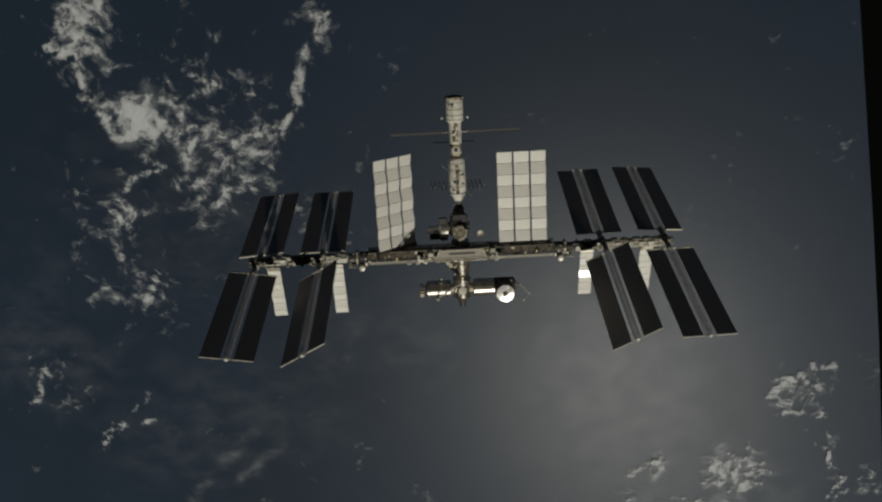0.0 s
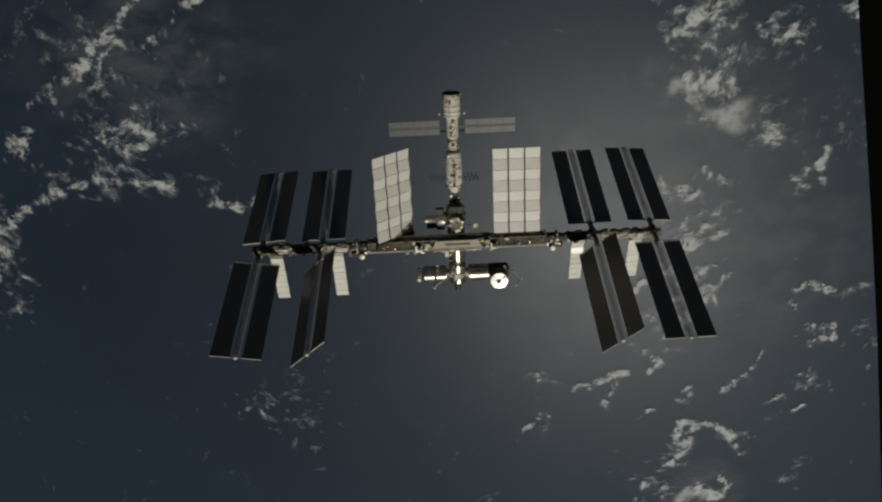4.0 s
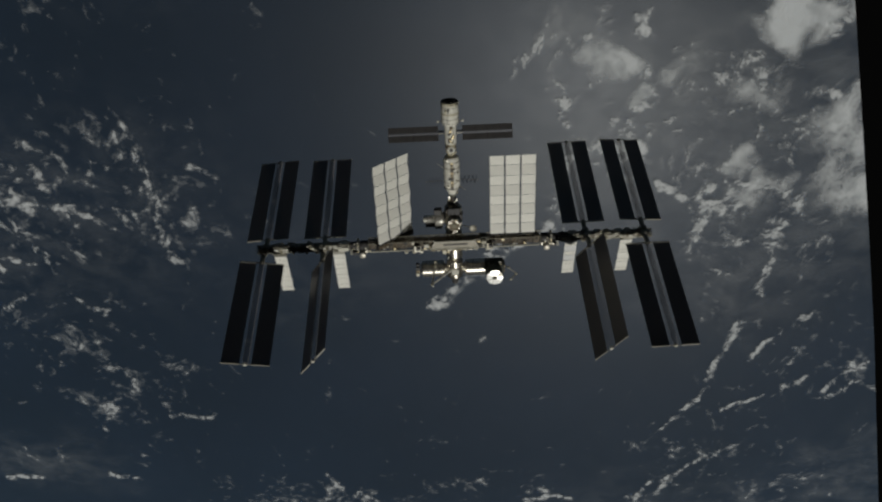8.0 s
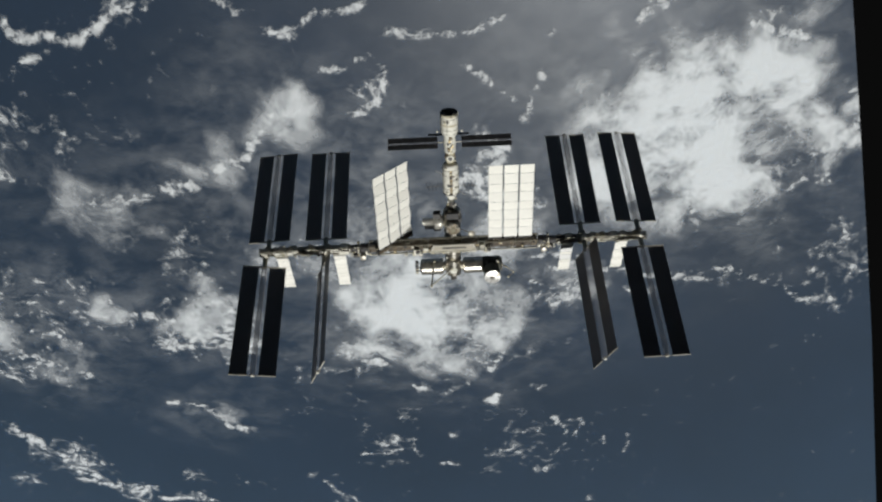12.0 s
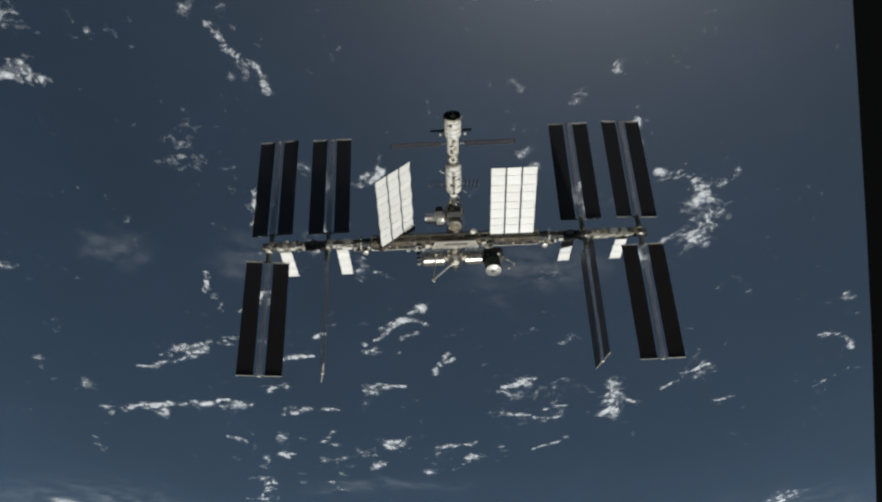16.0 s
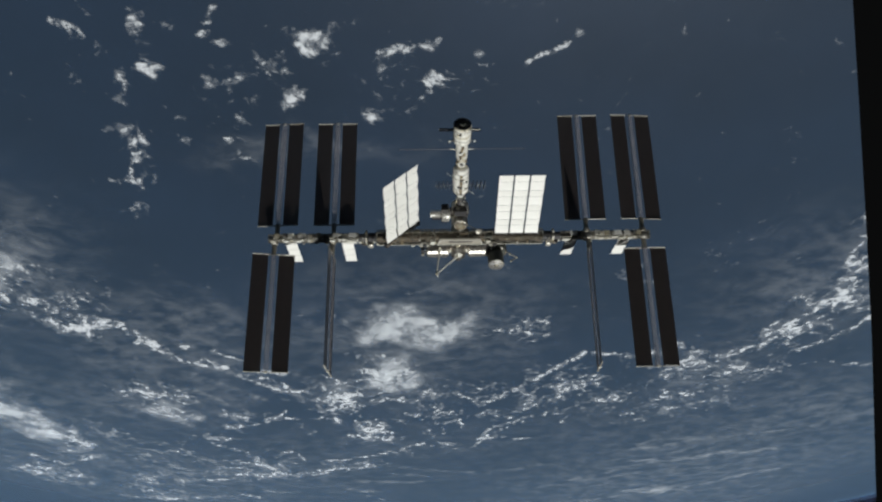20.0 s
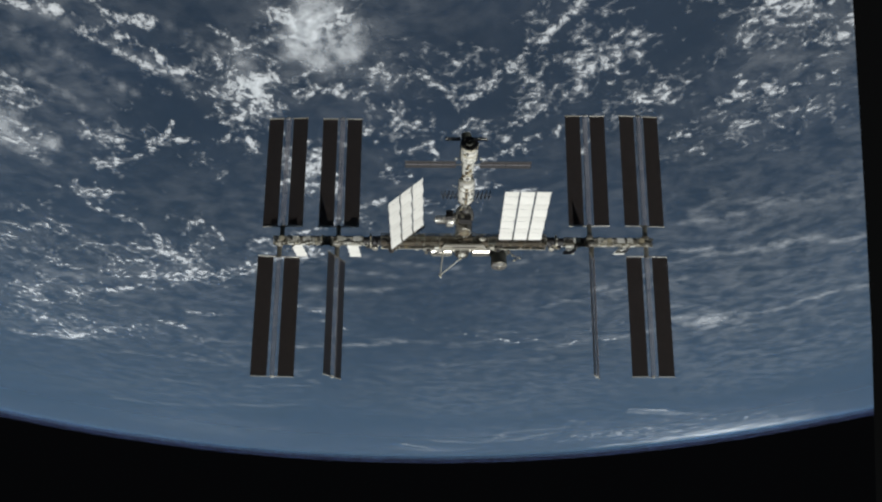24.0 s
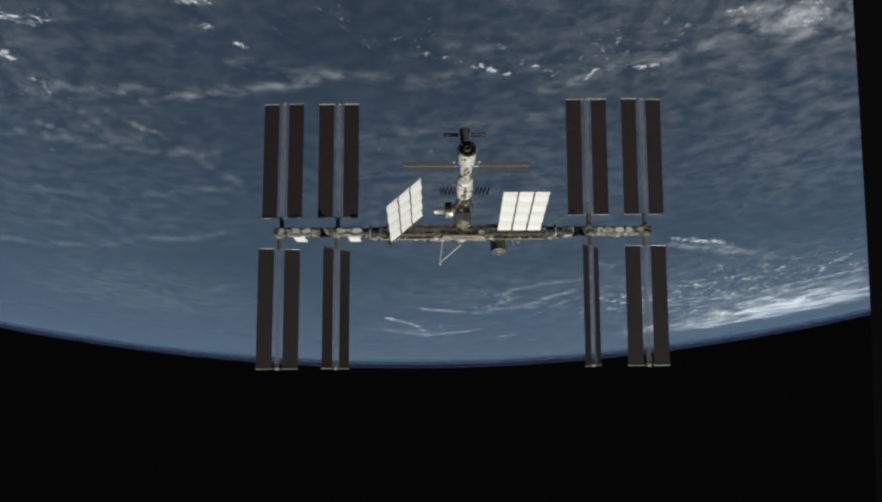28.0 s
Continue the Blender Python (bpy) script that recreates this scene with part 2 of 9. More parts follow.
def lathe(profile, n=32, axis="Y", centre=(0, 0, 0)):
    """A turned shape: profile of (way along the axis, radius)."""
    bm = bmesh.new()
    rings = []
    for s, r in profile:
        ring = []
        for k in range(n):
            a = 2 * math.pi * k / n
            u, w = r * math.cos(a), r * math.sin(a)
            co = {"X": (s, u, w), "Y": (u, s, w), "Z": (u, w, s)}[axis]
            ring.append(bm.verts.new(Vector(co) + Vector(centre)))
        rings.append(ring)
    for p, q in zip(rings, rings[1:]):
        for k in range(n):
            bm.faces.new((p[k], p[(k + 1) % n], q[(k + 1) % n], q[k]))
    bm.faces.new(rings[0][::-1])
    bm.faces.new(rings[-1])
    return bm


# ---- the planet: sea, clouds, air ----
R = 10800.0
RHO = radians(66.58)
UP = R / math.sin(RHO)
# Cloud banks on the globe: degrees along and across the ground track, sizes along and across, density.
BROKEN_1 = [(-3.51,-4.67,0.2,0.31,0.9), (-3.05,-4.93,0.28,0.23,0.75), (-3.78,-4.1,0.49,0.45,0.68), (-2.92,-3.43,0.15,0.09,0.7), (-3.26,-4.13,0.09,0.2,0.6), (-4.75,-4.74,0.25,0.18,0.55), (-4.13,-4.97,0.22,0.32,0.6), (-4.44,-4.99,0.19,0.3,0.5), (-11.72,-1.66,0.06,0.08,0.6), (-11.47,-3.75,0.15,0.24,0.36), (-7.71,-3.53,0.31,0.21,0.6), (-8.75,-4.52,0.3,0.49,0.51), (-10.02,-5.59,0.47,0.21,0.6), (-9.59,-4.66,0.14,0.8,0.5), (-9.26,-4.35,0.24,0.43,0.53), (-11.55,-3.77,0.28,0.31,0.37), (-13.93,-5.26,0.28,0.61,0.32), (-13.44,-4.08,0.1,0.24,0.3), (-13.02,-3.44,0.18,0.31,0.45)]
BROKEN_2 = [(-13.37,-4.02,0.05,0.29,0.38), (-13.78,-4.4,0.15,0.23,0.32), (-18.55,-2.66,0.09,0.34,0.65), (-21.75,-5.76,0.65,0.51,0.6), (-48.6,2.92,1.64,3.1,0.5), (-5.39,-5.63,0.27,0.2,0.4), (-4.74,-4.98,0.21,0.23,0.45), (-8.54,-4.36,0.12,0.23,0.42), (-9.35,-4.32,0.14,0.24,0.51), (-16.5,-1.9,0.09,0.19,0.4), (-22.21,-6.05,0.37,0.32,0.6), (-40.04,-7.57,0.45,0.52,0.56), (-40.69,-7.36,0.31,1.07,0.56), (-5.63,-0.2,0.14,0.16,0.75), (-5.75,-0.38,0.06,0.11,0.75), (-6.06,-0.81,0.05,0.09,0.5), (-6.1,-0.01,0.08,0.09,0.55), (-6.3,-0.57,0.16,0.17,0.8), (-6.46,-0.48,0.1,0.17,0.7)]
BROKEN_3 = [(-6.63,-0.76,0.14,0.19,0.75), (-6.89,-0.55,0.11,0.27,0.88), (-7.36,-1.92,0.14,0.11,0.8), (-7.06,-1.94,0.18,0.12,0.65), (-7.21,-1.55,0.05,0.05,0.6), (-7.3,-1.09,0.14,0.12,0.88), (-7.52,-1.24,0.12,0.18,0.94), (-7.71,-1.45,0.1,0.1,0.75), (-7.9,-1.05,0.13,0.1,0.8), (-7.9,-0.87,0.06,0.06,0.7), (-7.72,-0.64,0.05,0.06,0.6), (-8.62,-0.75,0.17,0.22,0.75), (-8.46,-0.59,0.14,0.09,0.6), (-8.71,-0.22,0.11,0.18,0.75), (-8.37,-0.43,0.05,0.11,0.5), (-7.85,0.42,0.2,0.17,0.48), (-8.57,0.31,0.11,0.11,0.7), (-7.97,0.28,0.08,0.11,0.48), (-8.74,0.36,0.12,0.13,0.6)]
BROKEN_4 = [(-7.38,0.38,0.05,0.08,0.6), (-7.32,0.11,0.05,0.08,0.65), (-8.44,-0.82,0.05,0.05,0.6), (-8.63,-0.58,0.08,0.11,0.7), (-8.4,-0.45,0.05,0.05,0.6), (-8.43,0.08,0.07,0.05,0.7), (-8.71,0.35,0.12,0.11,0.6), (-8.71,-0.11,0.08,0.11,0.65), (-8.85,-0.17,0.06,0.08,0.6), (-9.01,-0.6,0.13,0.17,0.85), (-9.22,-0.67,0.13,0.12,0.7), (-9.75,0,0.07,0.1,0.85), (-9.8,0.09,0.06,0.06,0.7), (-9.78,0.64,0.05,0.08,0.5), (-10.2,-0.66,0.1,0.15,0.65), (-10.81,-0.75,0.17,0.2,0.8), (-10.63,-0.51,0.14,0.15,0.65), (-10.96,-0.65,0.12,0.13,0.65), (-11.27,-1.66,0.12,0.09,0.5)]
BROKEN_5 = [(-11.02,0.42,0.15,0.14,0.6), (-11.05,0.83,0.18,0.14,0.55), (-11.5,0.46,0.13,0.19,0.6), (-10.64,0.66,0.08,0.11,0.5), (-12.16,-0.52,0.21,0.11,0.6), (-12.41,-0.71,0.11,0.13,0.7), (-12.71,-0.79,0.1,0.11,0.7), (-12.81,-0.67,0.06,0.09,0.75), (-12.62,-0.25,0.1,0.18,0.8), (-12.31,-0.39,0.11,0.11,0.6), (-12.28,0.46,0.09,0.07,0.65), (-12.46,0.42,0.05,0.07,0.6), (-12.62,0.53,0.06,0.06,0.6), (-12.93,-0.39,0.12,0.05,0.5), (-13.22,-0.45,0.08,0.07,0.65), (-13.3,-0.07,0.05,0.05,0.5), (-13.3,0.18,0.05,0.05,0.4), (-13.51,-0.36,0.08,0.18,0.75), (-13.53,-0.12,0.08,0.12,0.65)]
BROKEN_6 = [(-13.94,0.11,0.13,0.17,0.8), (-14.07,0.47,0.13,0.21,0.7), (-14.04,0.84,0.16,0.19,0.85), (-14.24,0.76,0.08,0.11,0.7), (-14.55,-1.27,0.08,0.09,0.7), (-14.92,-0.94,0.15,0.27,0.9), (-14.75,-0.82,0.12,0.18,0.8), (-14.51,0.03,0.22,0.26,0.7), (-14.44,-0.24,0.11,0.11,0.6), (-14.65,0.49,0.17,0.18,0.7), (-14.53,1.04,0.12,0.13,0.6), (-15.35,0.11,0.2,0.28,0.9), (-15.39,-0.16,0.26,0.14,0.75), (-14.99,-0.58,0.09,0.11,0.6), (-15.7,0.35,0.21,0.1,0.8), (-15.44,0.5,0.13,0.12,0.6), (-15.72,-0.22,0.17,0.07,0.6), (-15.74,0.07,0.21,0.2,0.5), (-15.46,0.69,0.05,0.05,0.6)]
BROKEN_7 = [(-15.46,-1.31,0.09,0.09,0.7), (-15.16,-5.23,0.34,0.29,0.55), (-15.21,-4.86,0.34,0.24,0.5), (-15.34,-4.16,0.34,0.19,0.5), (-15.37,-3.49,0.05,0.07,0.5), (-15.58,-5.91,0.07,0.16,0.5), (-13.06,-3.84,0.18,0.16,0.3), (-13.19,-3.71,0.11,0.12,0.3), (-13.94,-5.42,0.07,0.11,0.3), (-13.92,-4.27,0.05,0.06,0.3), (-16.43,-0.01,0.06,0.05,0.6), (-16.46,0.37,0.05,0.05,0.6), (-17.14,1.35,0.14,0.17,0.8), (-18.13,0.68,0.08,0.1,0.5), (-16.13,0.36,0.11,0.05,0.6), (-15.59,-4.06,0.2,0.11,0.6), (-17,-4.77,0.17,0.15,0.6), (-17.28,-5.09,0.18,0.13,0.65), (-17.41,-4.73,0.1,0.09,0.7)]
BROKEN_8 = [(-17.02,-5.61,0.08,0.13,0.55), (-17.18,-5.26,0.07,0.08,0.6), (-17.93,-4.86,0.12,0.05,0.5), (-17.96,-5.82,0.13,0.38,0.4), (-15.3,0.13,0.1,0.16,0.7), (-19.06,-3.88,0.09,0.14,0.75), (-19.7,-2.27,0.14,0.14,0.6), (-19.1,-0.46,0.18,0.18,0.7), (-19.17,0.41,0.31,0.23,0.55), (-19.76,1.25,0.14,0.13,0.7), (-20.71,1.81,0.35,0.17,0.65), (-21.33,1.31,0.19,0.17,0.7), (-21.68,1.11,0.12,0.18,0.6), (-20.5,-6.03,0.09,0.11,0.6), (-20.8,-4.37,0.27,0.27,0.48), (-21.16,-4.01,0.28,0.22,0.6), (-21.47,-6.47,0.16,0.25,0.7), (-21.36,-5.13,0.15,0.29,0.6), (-20.39,-1.6,0.31,0.15,0.75)]
BROKEN_9 = [(-20.81,-1.39,0.34,0.26,0.75), (-21.23,-5.14,0.19,0.14,0.5), (-21.81,-3.82,0.33,0.24,0.85), (-22.06,-4.32,0.14,0.15,0.8), (-22.1,-1.87,0.47,0.57,0.75), (-22.46,-1.64,0.22,0.34,0.7), (-21.46,-1.13,0.12,0.18,0.65), (-21.67,0.56,0.07,0.28,0.55), (-21.93,1.32,0.07,0.2,0.65), (-21,-0.04,0.16,0.13,0.72), (-20.84,0.53,0.06,0.13,0.54), (-20.72,0.79,0.05,0.17,0.5), (-20.71,1,0.06,0.17,0.6), (-21.02,0.73,0.05,0.09,0.45), (-21.09,0.36,0.05,0.13,0.5), (-21.38,1.17,0.07,0.18,0.5), (-21.34,0.72,0.06,0.18,0.45), (-22.54,-2.73,0.06,0.1,0.7), (-22.49,-3.08,0.05,0.1,0.6)]
BROKEN_10 = [(-22.63,-3.3,0.06,0.1,0.65), (-22.8,-2.21,0.09,0.06,0.8), (-22.44,-2.57,0.11,0.15,0.9), (-23,-1.52,0.08,0.08,0.85), (-22.92,-1.09,0.09,0.08,0.8), (-22.81,-1.95,0.06,0.09,0.6), (-22.9,-3.24,0.06,0.07,0.6), (-23.28,-2.35,0.08,0.11,0.5), (-23.46,-2.14,0.07,0.11,0.55), (-23.51,-2.85,0.07,0.05,0.7), (-23.57,-1.85,0.07,0.05,0.6), (-23.33,-1.5,0.17,0.11,0.45), (-23.98,-2.79,0.06,0.11,0.5), (-23.99,-2.51,0.06,0.17,0.5), (-24.16,-1.5,0.08,0.17,0.55), (-24.2,-1.05,0.08,0.11,0.55), (-24.16,-3.39,0.06,0.07,0.6), (-23.91,-5.88,0.27,0.3,0.8), (-24.47,-5.42,0.17,0.18,0.8)]
BROKEN_11 = [(-24.57,-4.78,0.09,0.24,0.65), (-24.3,-6.52,0.12,0.19,0.6), (-24.14,-4.6,0.11,0.09,0.6), (-22.92,-2.93,0.4,0.62,0.3), (-23.63,-1.12,0.54,0.66,0.32), (-24.14,-4.69,0.1,0.1,0.7), (-24.38,-4.24,0.05,0.05,0.6), (-23.7,-2.55,0.21,0.19,0.45), (-23.67,-1.11,0.2,0.12,0.5), (-23.96,-0.91,0.11,0.1,0.5), (-23.91,-1.49,0.14,0.12,0.45), (-25.28,-6.17,0.09,0.24,0.5), (-26.14,-6.46,0.13,0.26,0.4), (-26.39,-4.59,0.1,0.16,0.4), (-25.6,-2.88,0.08,0.07,0.5), (-26.43,-2.93,0.12,0.07,0.5), (-26.76,-2.53,0.1,0.08,0.7), (-26.01,-3.29,0.17,0.05,0.4), (-25.69,-1.09,0.08,0.09,0.7)]
BROKEN_12 = [(-26.05,-1.16,0.15,0.08,0.6), (-25.53,-0.69,0.08,0.05,0.7), (-26.1,-0.66,0.13,0.1,0.6), (-26.4,0.36,0.3,0.16,0.75), (-25.91,-0,0.06,0.09,0.53), (-24.56,-4.71,0.1,0.14,0.9), (-24.18,-4.23,0.09,0.06,0.7), (-24.33,-4.11,0.05,0.05,0.7), (-24.32,-3.99,0.05,0.05,0.6), (-24.71,-3.26,0.05,0.06,0.6), (-24.71,-3.1,0.12,0.1,0.5), (-25.27,-3.65,0.22,0.21,0.4), (-25.42,-3.87,0.11,0.17,0.45), (-24.86,-0.57,0.05,0.05,0.6), (-24.82,-0.45,0.05,0.07,0.75), (-25.03,-0.72,0.07,0.05,0.5), (-25.53,-1.12,0.05,0.07,0.75), (-25.85,-0,0.05,0.09,0.62), (-26.12,0.29,0.16,0.14,0.79)]
BROKEN_13 = [(-25.96,0.44,0.05,0.09,0.66), (-26.62,0.44,0.11,0.05,0.62), (-27.13,-3.92,0.07,0.05,0.7), (-26.64,-2.56,0.07,0.07,0.7), (-26.88,-1,0.09,0.15,0.55), (-27.28,-2.1,0.08,0.06,0.7), (-27.91,-2.56,0.07,0.16,0.85), (-27.66,-1.14,0.07,0.11,0.6), (-27.85,-0.59,0.07,0.11,0.55), (-29.01,-0.13,0.23,0.12,0.8), (-29.23,-0.2,0.1,0.08,0.8), (-28.73,-0.18,0.11,0.06,0.7), (-29.19,1.02,0.07,0.1,0.5), (-28.62,-1.1,0.06,0.09,0.65), (-28.58,-2.73,0.08,0.09,0.75), (-28.54,-2.52,0.06,0.07,0.7), (-28.38,-5.65,0.08,0.09,0.75), (-27.89,-5.95,0.08,0.05,0.6), (-28.74,-4.55,0.08,0.12,0.95)]
BROKEN_14 = [(-28.78,-4.17,0.08,0.15,0.95), (-28.91,-5.04,0.1,0.07,0.9), (-28.88,-5.65,0.12,0.06,0.7), (-28.95,-3.62,0.09,0.07,0.8), (-28.96,-2.78,0.17,0.05,0.5), (-29.26,-0.87,0.18,0.16,0.55), (-29.15,-1.3,0.14,0.18,0.45), (-29.69,-2.58,0.11,0.11,0.85), (-29.71,-3.81,0.2,0.06,0.5), (-29.33,-3.73,0.1,0.08,0.5), (-30.57,-4.26,0.19,0.14,0.5), (-29.58,-6.01,0.22,0.05,0.4), (-27.57,1.94,0.09,0.07,0.7), (-29.01,2.14,0.18,0.2,0.4), (-28.34,0.63,0.15,0.18,0.3), (-32.44,-6.75,0.63,0.65,0.75), (-33.13,-5.98,0.52,0.52,0.6), (-33.53,-5.91,0.28,0.3,0.8), (-35.44,-5.67,0.52,0.52,0.65)]
BROKEN_15 = [(-35.59,-8.34,0.93,0.61,0.7), (-33.68,-1.89,0.42,0.64,0.48), (-34.75,-2.56,0.42,0.39,0.8), (-33.76,-0.9,0.21,0.25,0.8), (-33.18,-3.35,0.19,0.1,0.45), (-35.39,-3.27,0.48,0.49,0.7), (-35.47,-2.05,0.36,0.49,0.6), (-35.31,-1.4,0.35,0.32,0.5), (-35.24,-0.37,0.46,0.49,0.54), (-34.63,0.81,0.29,0.4,0.65), (-35.01,1.57,0.34,0.43,0.6), (-34.37,2.11,0.24,0.33,0.75), (-33.55,2.54,0.21,0.24,0.85), (-33.72,2.88,0.27,0.24,0.65), (-32.07,2.47,0.2,0.27,0.55), (-32.61,2.45,0.36,0.18,0.45), (-32.74,1.11,0.17,0.14,0.4), (-35.8,0.08,0.38,0.69,0.55), (-36.12,1.38,0.41,0.74,0.5)]
BROKEN_16 = [(-36,-5.66,0.36,0.38,0.6), (-36.46,-2.94,0.32,0.22,0.85), (-35.96,-4.71,0.25,0.25,0.6), (-36.45,-3.96,0.22,0.22,0.55), (-37.37,-7.74,1.04,0.47,0.7), (-36.83,-6.92,0.45,0.26,0.6), (-39.45,-8.98,0.84,0.74,0.7), (-37.85,-6.6,0.8,0.55,0.5), (-39.2,-6.76,0.52,0.61,0.6), (-38.15,-4.92,0.39,0.52,0.65), (-38.1,-3.49,0.3,0.5,0.6), (-37.44,-2.68,0.26,0.31,0.55), (-36.01,-1.9,0.32,0.28,0.65), (-35.77,-1.95,0.15,0.1,0.8), (-36.06,-1.27,0.24,0.28,0.6), (-35.66,-0.73,0.37,0.34,0.59), (-35.31,-0.1,0.34,0.27,0.6), (-36.16,-0.36,0.25,0.36,0.5), (-34.96,1.06,0.39,0.33,0.7)]
BROKEN_17 = [(-35.56,1.52,0.22,0.35,0.5), (-34.68,1.56,0.15,0.26,0.7), (-34.27,2.4,0.35,0.26,0.7), (-35.27,2.17,0.36,0.42,0.5), (-38.8,-5.09,0.18,0.16,0.6), (-38.06,-5.05,0.3,0.3,0.5), (-38.1,-4.22,0.29,0.29,0.45), (-38.07,-3.57,0.27,0.28,0.45), (-38.08,-4.66,0.15,0.1,0.6), (-29.47,-3.8,0.07,0.06,0.8), (-29.55,-3.58,0.05,0.05,0.7), (-29.71,-3.29,0.05,0.06,0.7), (-29.72,-4.13,0.05,0.05,0.7), (-29.99,-4.11,0.09,0.05,0.85), (-29.91,-3.89,0.08,0.05,0.8), (-30.21,-4.22,0.06,0.05,0.6), (-30.01,-3.46,0.05,0.05,0.7), (-30.39,-3.8,0.05,0.07,0.7), (-30.64,-3.83,0.05,0.06,0.6)]
BROKEN_18 = [(-30.38,-3.3,0.12,0.05,0.6), (-30.27,-3.16,0.06,0.05,0.65), (-30.63,-3.31,0.05,0.07,0.6), (-30.85,-3.37,0.05,0.09,0.7), (-29.81,-2.63,0.1,0.1,0.9), (-30.23,-2.81,0.07,0.09,0.85), (-29.85,-2.02,0.08,0.08,0.7), (-29.79,-1.69,0.06,0.07,0.8), (-29.58,-2.26,0.05,0.06,0.7), (-29.91,-1.36,0.05,0.06,0.6), (-29.77,-0.62,0.05,0.05,0.5), (-30,-4.48,0.06,0.05,0.5), (-29.57,-4.34,0.05,0.08,0.6), (-30.49,-2.27,0.09,0.05,0.7), (-30.87,-2.32,0.05,0.09,0.5), (-29.75,0.21,0.05,0.05,0.6), (-18.72,-2.63,0.05,0.16,0.7), (-18.48,-1.23,0.05,0.05,0.7), (-18.68,-0.29,0.13,0.1,0.6)]
BROKEN_19 = [(-19.03,-0.45,0.09,0.12,0.7), (-18.95,-0.3,0.09,0.12,0.6), (-19,-3.76,0.07,0.16,0.7), (-18.77,-4.32,0.05,0.16,0.6), (-20.47,-1.59,0.25,0.14,0.7), (-20.68,-1.26,0.2,0.19,0.65), (-21.65,-0.94,0.24,0.31,0.7), (-21.68,-0.16,0.06,0.42,0.6), (-21.61,1.07,0.08,0.32,0.6), (-21.66,1.44,0.33,0.27,0.6), (-20.09,1.14,0.24,0.19,0.6), (-19.76,1.15,0.17,0.14,0.6), (-22.22,-2.64,0.18,0.33,0.8), (-21.92,-4,0.35,0.32,0.85), (-22.18,-3.73,0.23,0.22,0.8), (-21.74,-4.88,0.26,0.27,0.6), (-22.3,-5.9,0.3,0.35,0.6), (-21.72,-2.23,0.49,0.62,0.6), (-21.19,-3,0.24,0.48,0.6)]
BROKEN_20 = [(-21.39,-2.29,0.29,0.6,0.6), (-21.44,-0.93,0.2,0.23,0.75), (-21.74,-3.92,0.33,0.36,0.75), (-21.48,-0.36,0.05,0.11,0.7), (-21.57,0.07,0.05,0.16,0.65), (-21.56,0.41,0.05,0.16,0.5), (-21.72,0.8,0.05,0.12,0.5), (-22.51,-3.3,0.05,0.05,0.7), (-22.3,-3.23,0.13,0.13,0.5), (-14.12,-1.37,0.09,0.05,0.6), (-14.36,-1,0.09,0.09,0.7), (-14.54,-1.21,0.06,0.06,0.7), (-14.37,-0.71,0.06,0.05,0.7), (-14.56,-0.69,0.08,0.09,0.85), (-14.71,-1.02,0.06,0.11,0.7), (-14.31,-0.43,0.09,0.18,0.65), (-14.87,-0.93,0.11,0.11,0.6), (-15.08,-0.29,0.11,0.1,0.7), (-15.14,-0.01,0.09,0.16,0.7)]
BROKEN_21 = [(-15.2,0.27,0.09,0.14,0.75), (-15.43,0.36,0.07,0.12,0.7), (-15.55,0.01,0.07,0.1,0.7), (-15.7,0.12,0.06,0.1,0.75), (-15.3,-0.23,0.09,0.08,0.7), (-15.34,-1.34,0.09,0.05,0.6), (-7.3,-1.2,0.13,0.17,1), (-7.64,-1.29,0.09,0.11,0.7), (-7.78,-1.39,0.05,0.09,0.7), (-7.98,-1.04,0.07,0.06,0.8), (-8.12,-0.94,0.05,0.05,0.7), (-7.91,-0.84,0.05,0.05,0.75), (-7.37,-1.9,0.1,0.09,0.75), (-7.2,-1.92,0.08,0.14,0.6), (-7.25,-1.51,0.05,0.05,0.6), (-8.69,-0.59,0.21,0.15,0.8), (-9.11,-0.5,0.11,0.12,0.8), (-9.75,0.03,0.08,0.09,0.9), (-8.58,-0.75,0.06,0.08,0.7)]
BROKEN_22 = [(-8.47,-0.5,0.08,0.08,0.7), (-8.73,-0.16,0.09,0.12,0.7), (-9.81,-0.76,0.1,0.17,0.75), (-9.72,-0.52,0.08,0.17,0.75), (-10.03,-0.44,0.13,0.17,0.6), (-10.4,-0.75,0.11,0.13,0.8), (-10.52,-0.52,0.14,0.18,0.7), (-10.8,-0.75,0.15,0.18,0.8), (-10.07,-0.73,0.06,0.13,0.7), (-15.24,-4.85,0.34,0.5,0.46), (-15.3,-4.03,0.34,0.37,0.4), (-14.71,-4.29,0.26,0.55,0.36), (-16.45,-5.23,0.5,0.57,0.36), (-17.07,-4.69,0.41,0.68,0.36), (-14.24,-1.08,0.33,0.25,0.5), (-14.66,-0.31,0.45,0.41,0.48), (-15.8,0.05,0.31,0.38,0.42), (-15.84,0.68,0.42,0.26,0.36), (-16.78,0.75,0.5,0.42,0.36)]
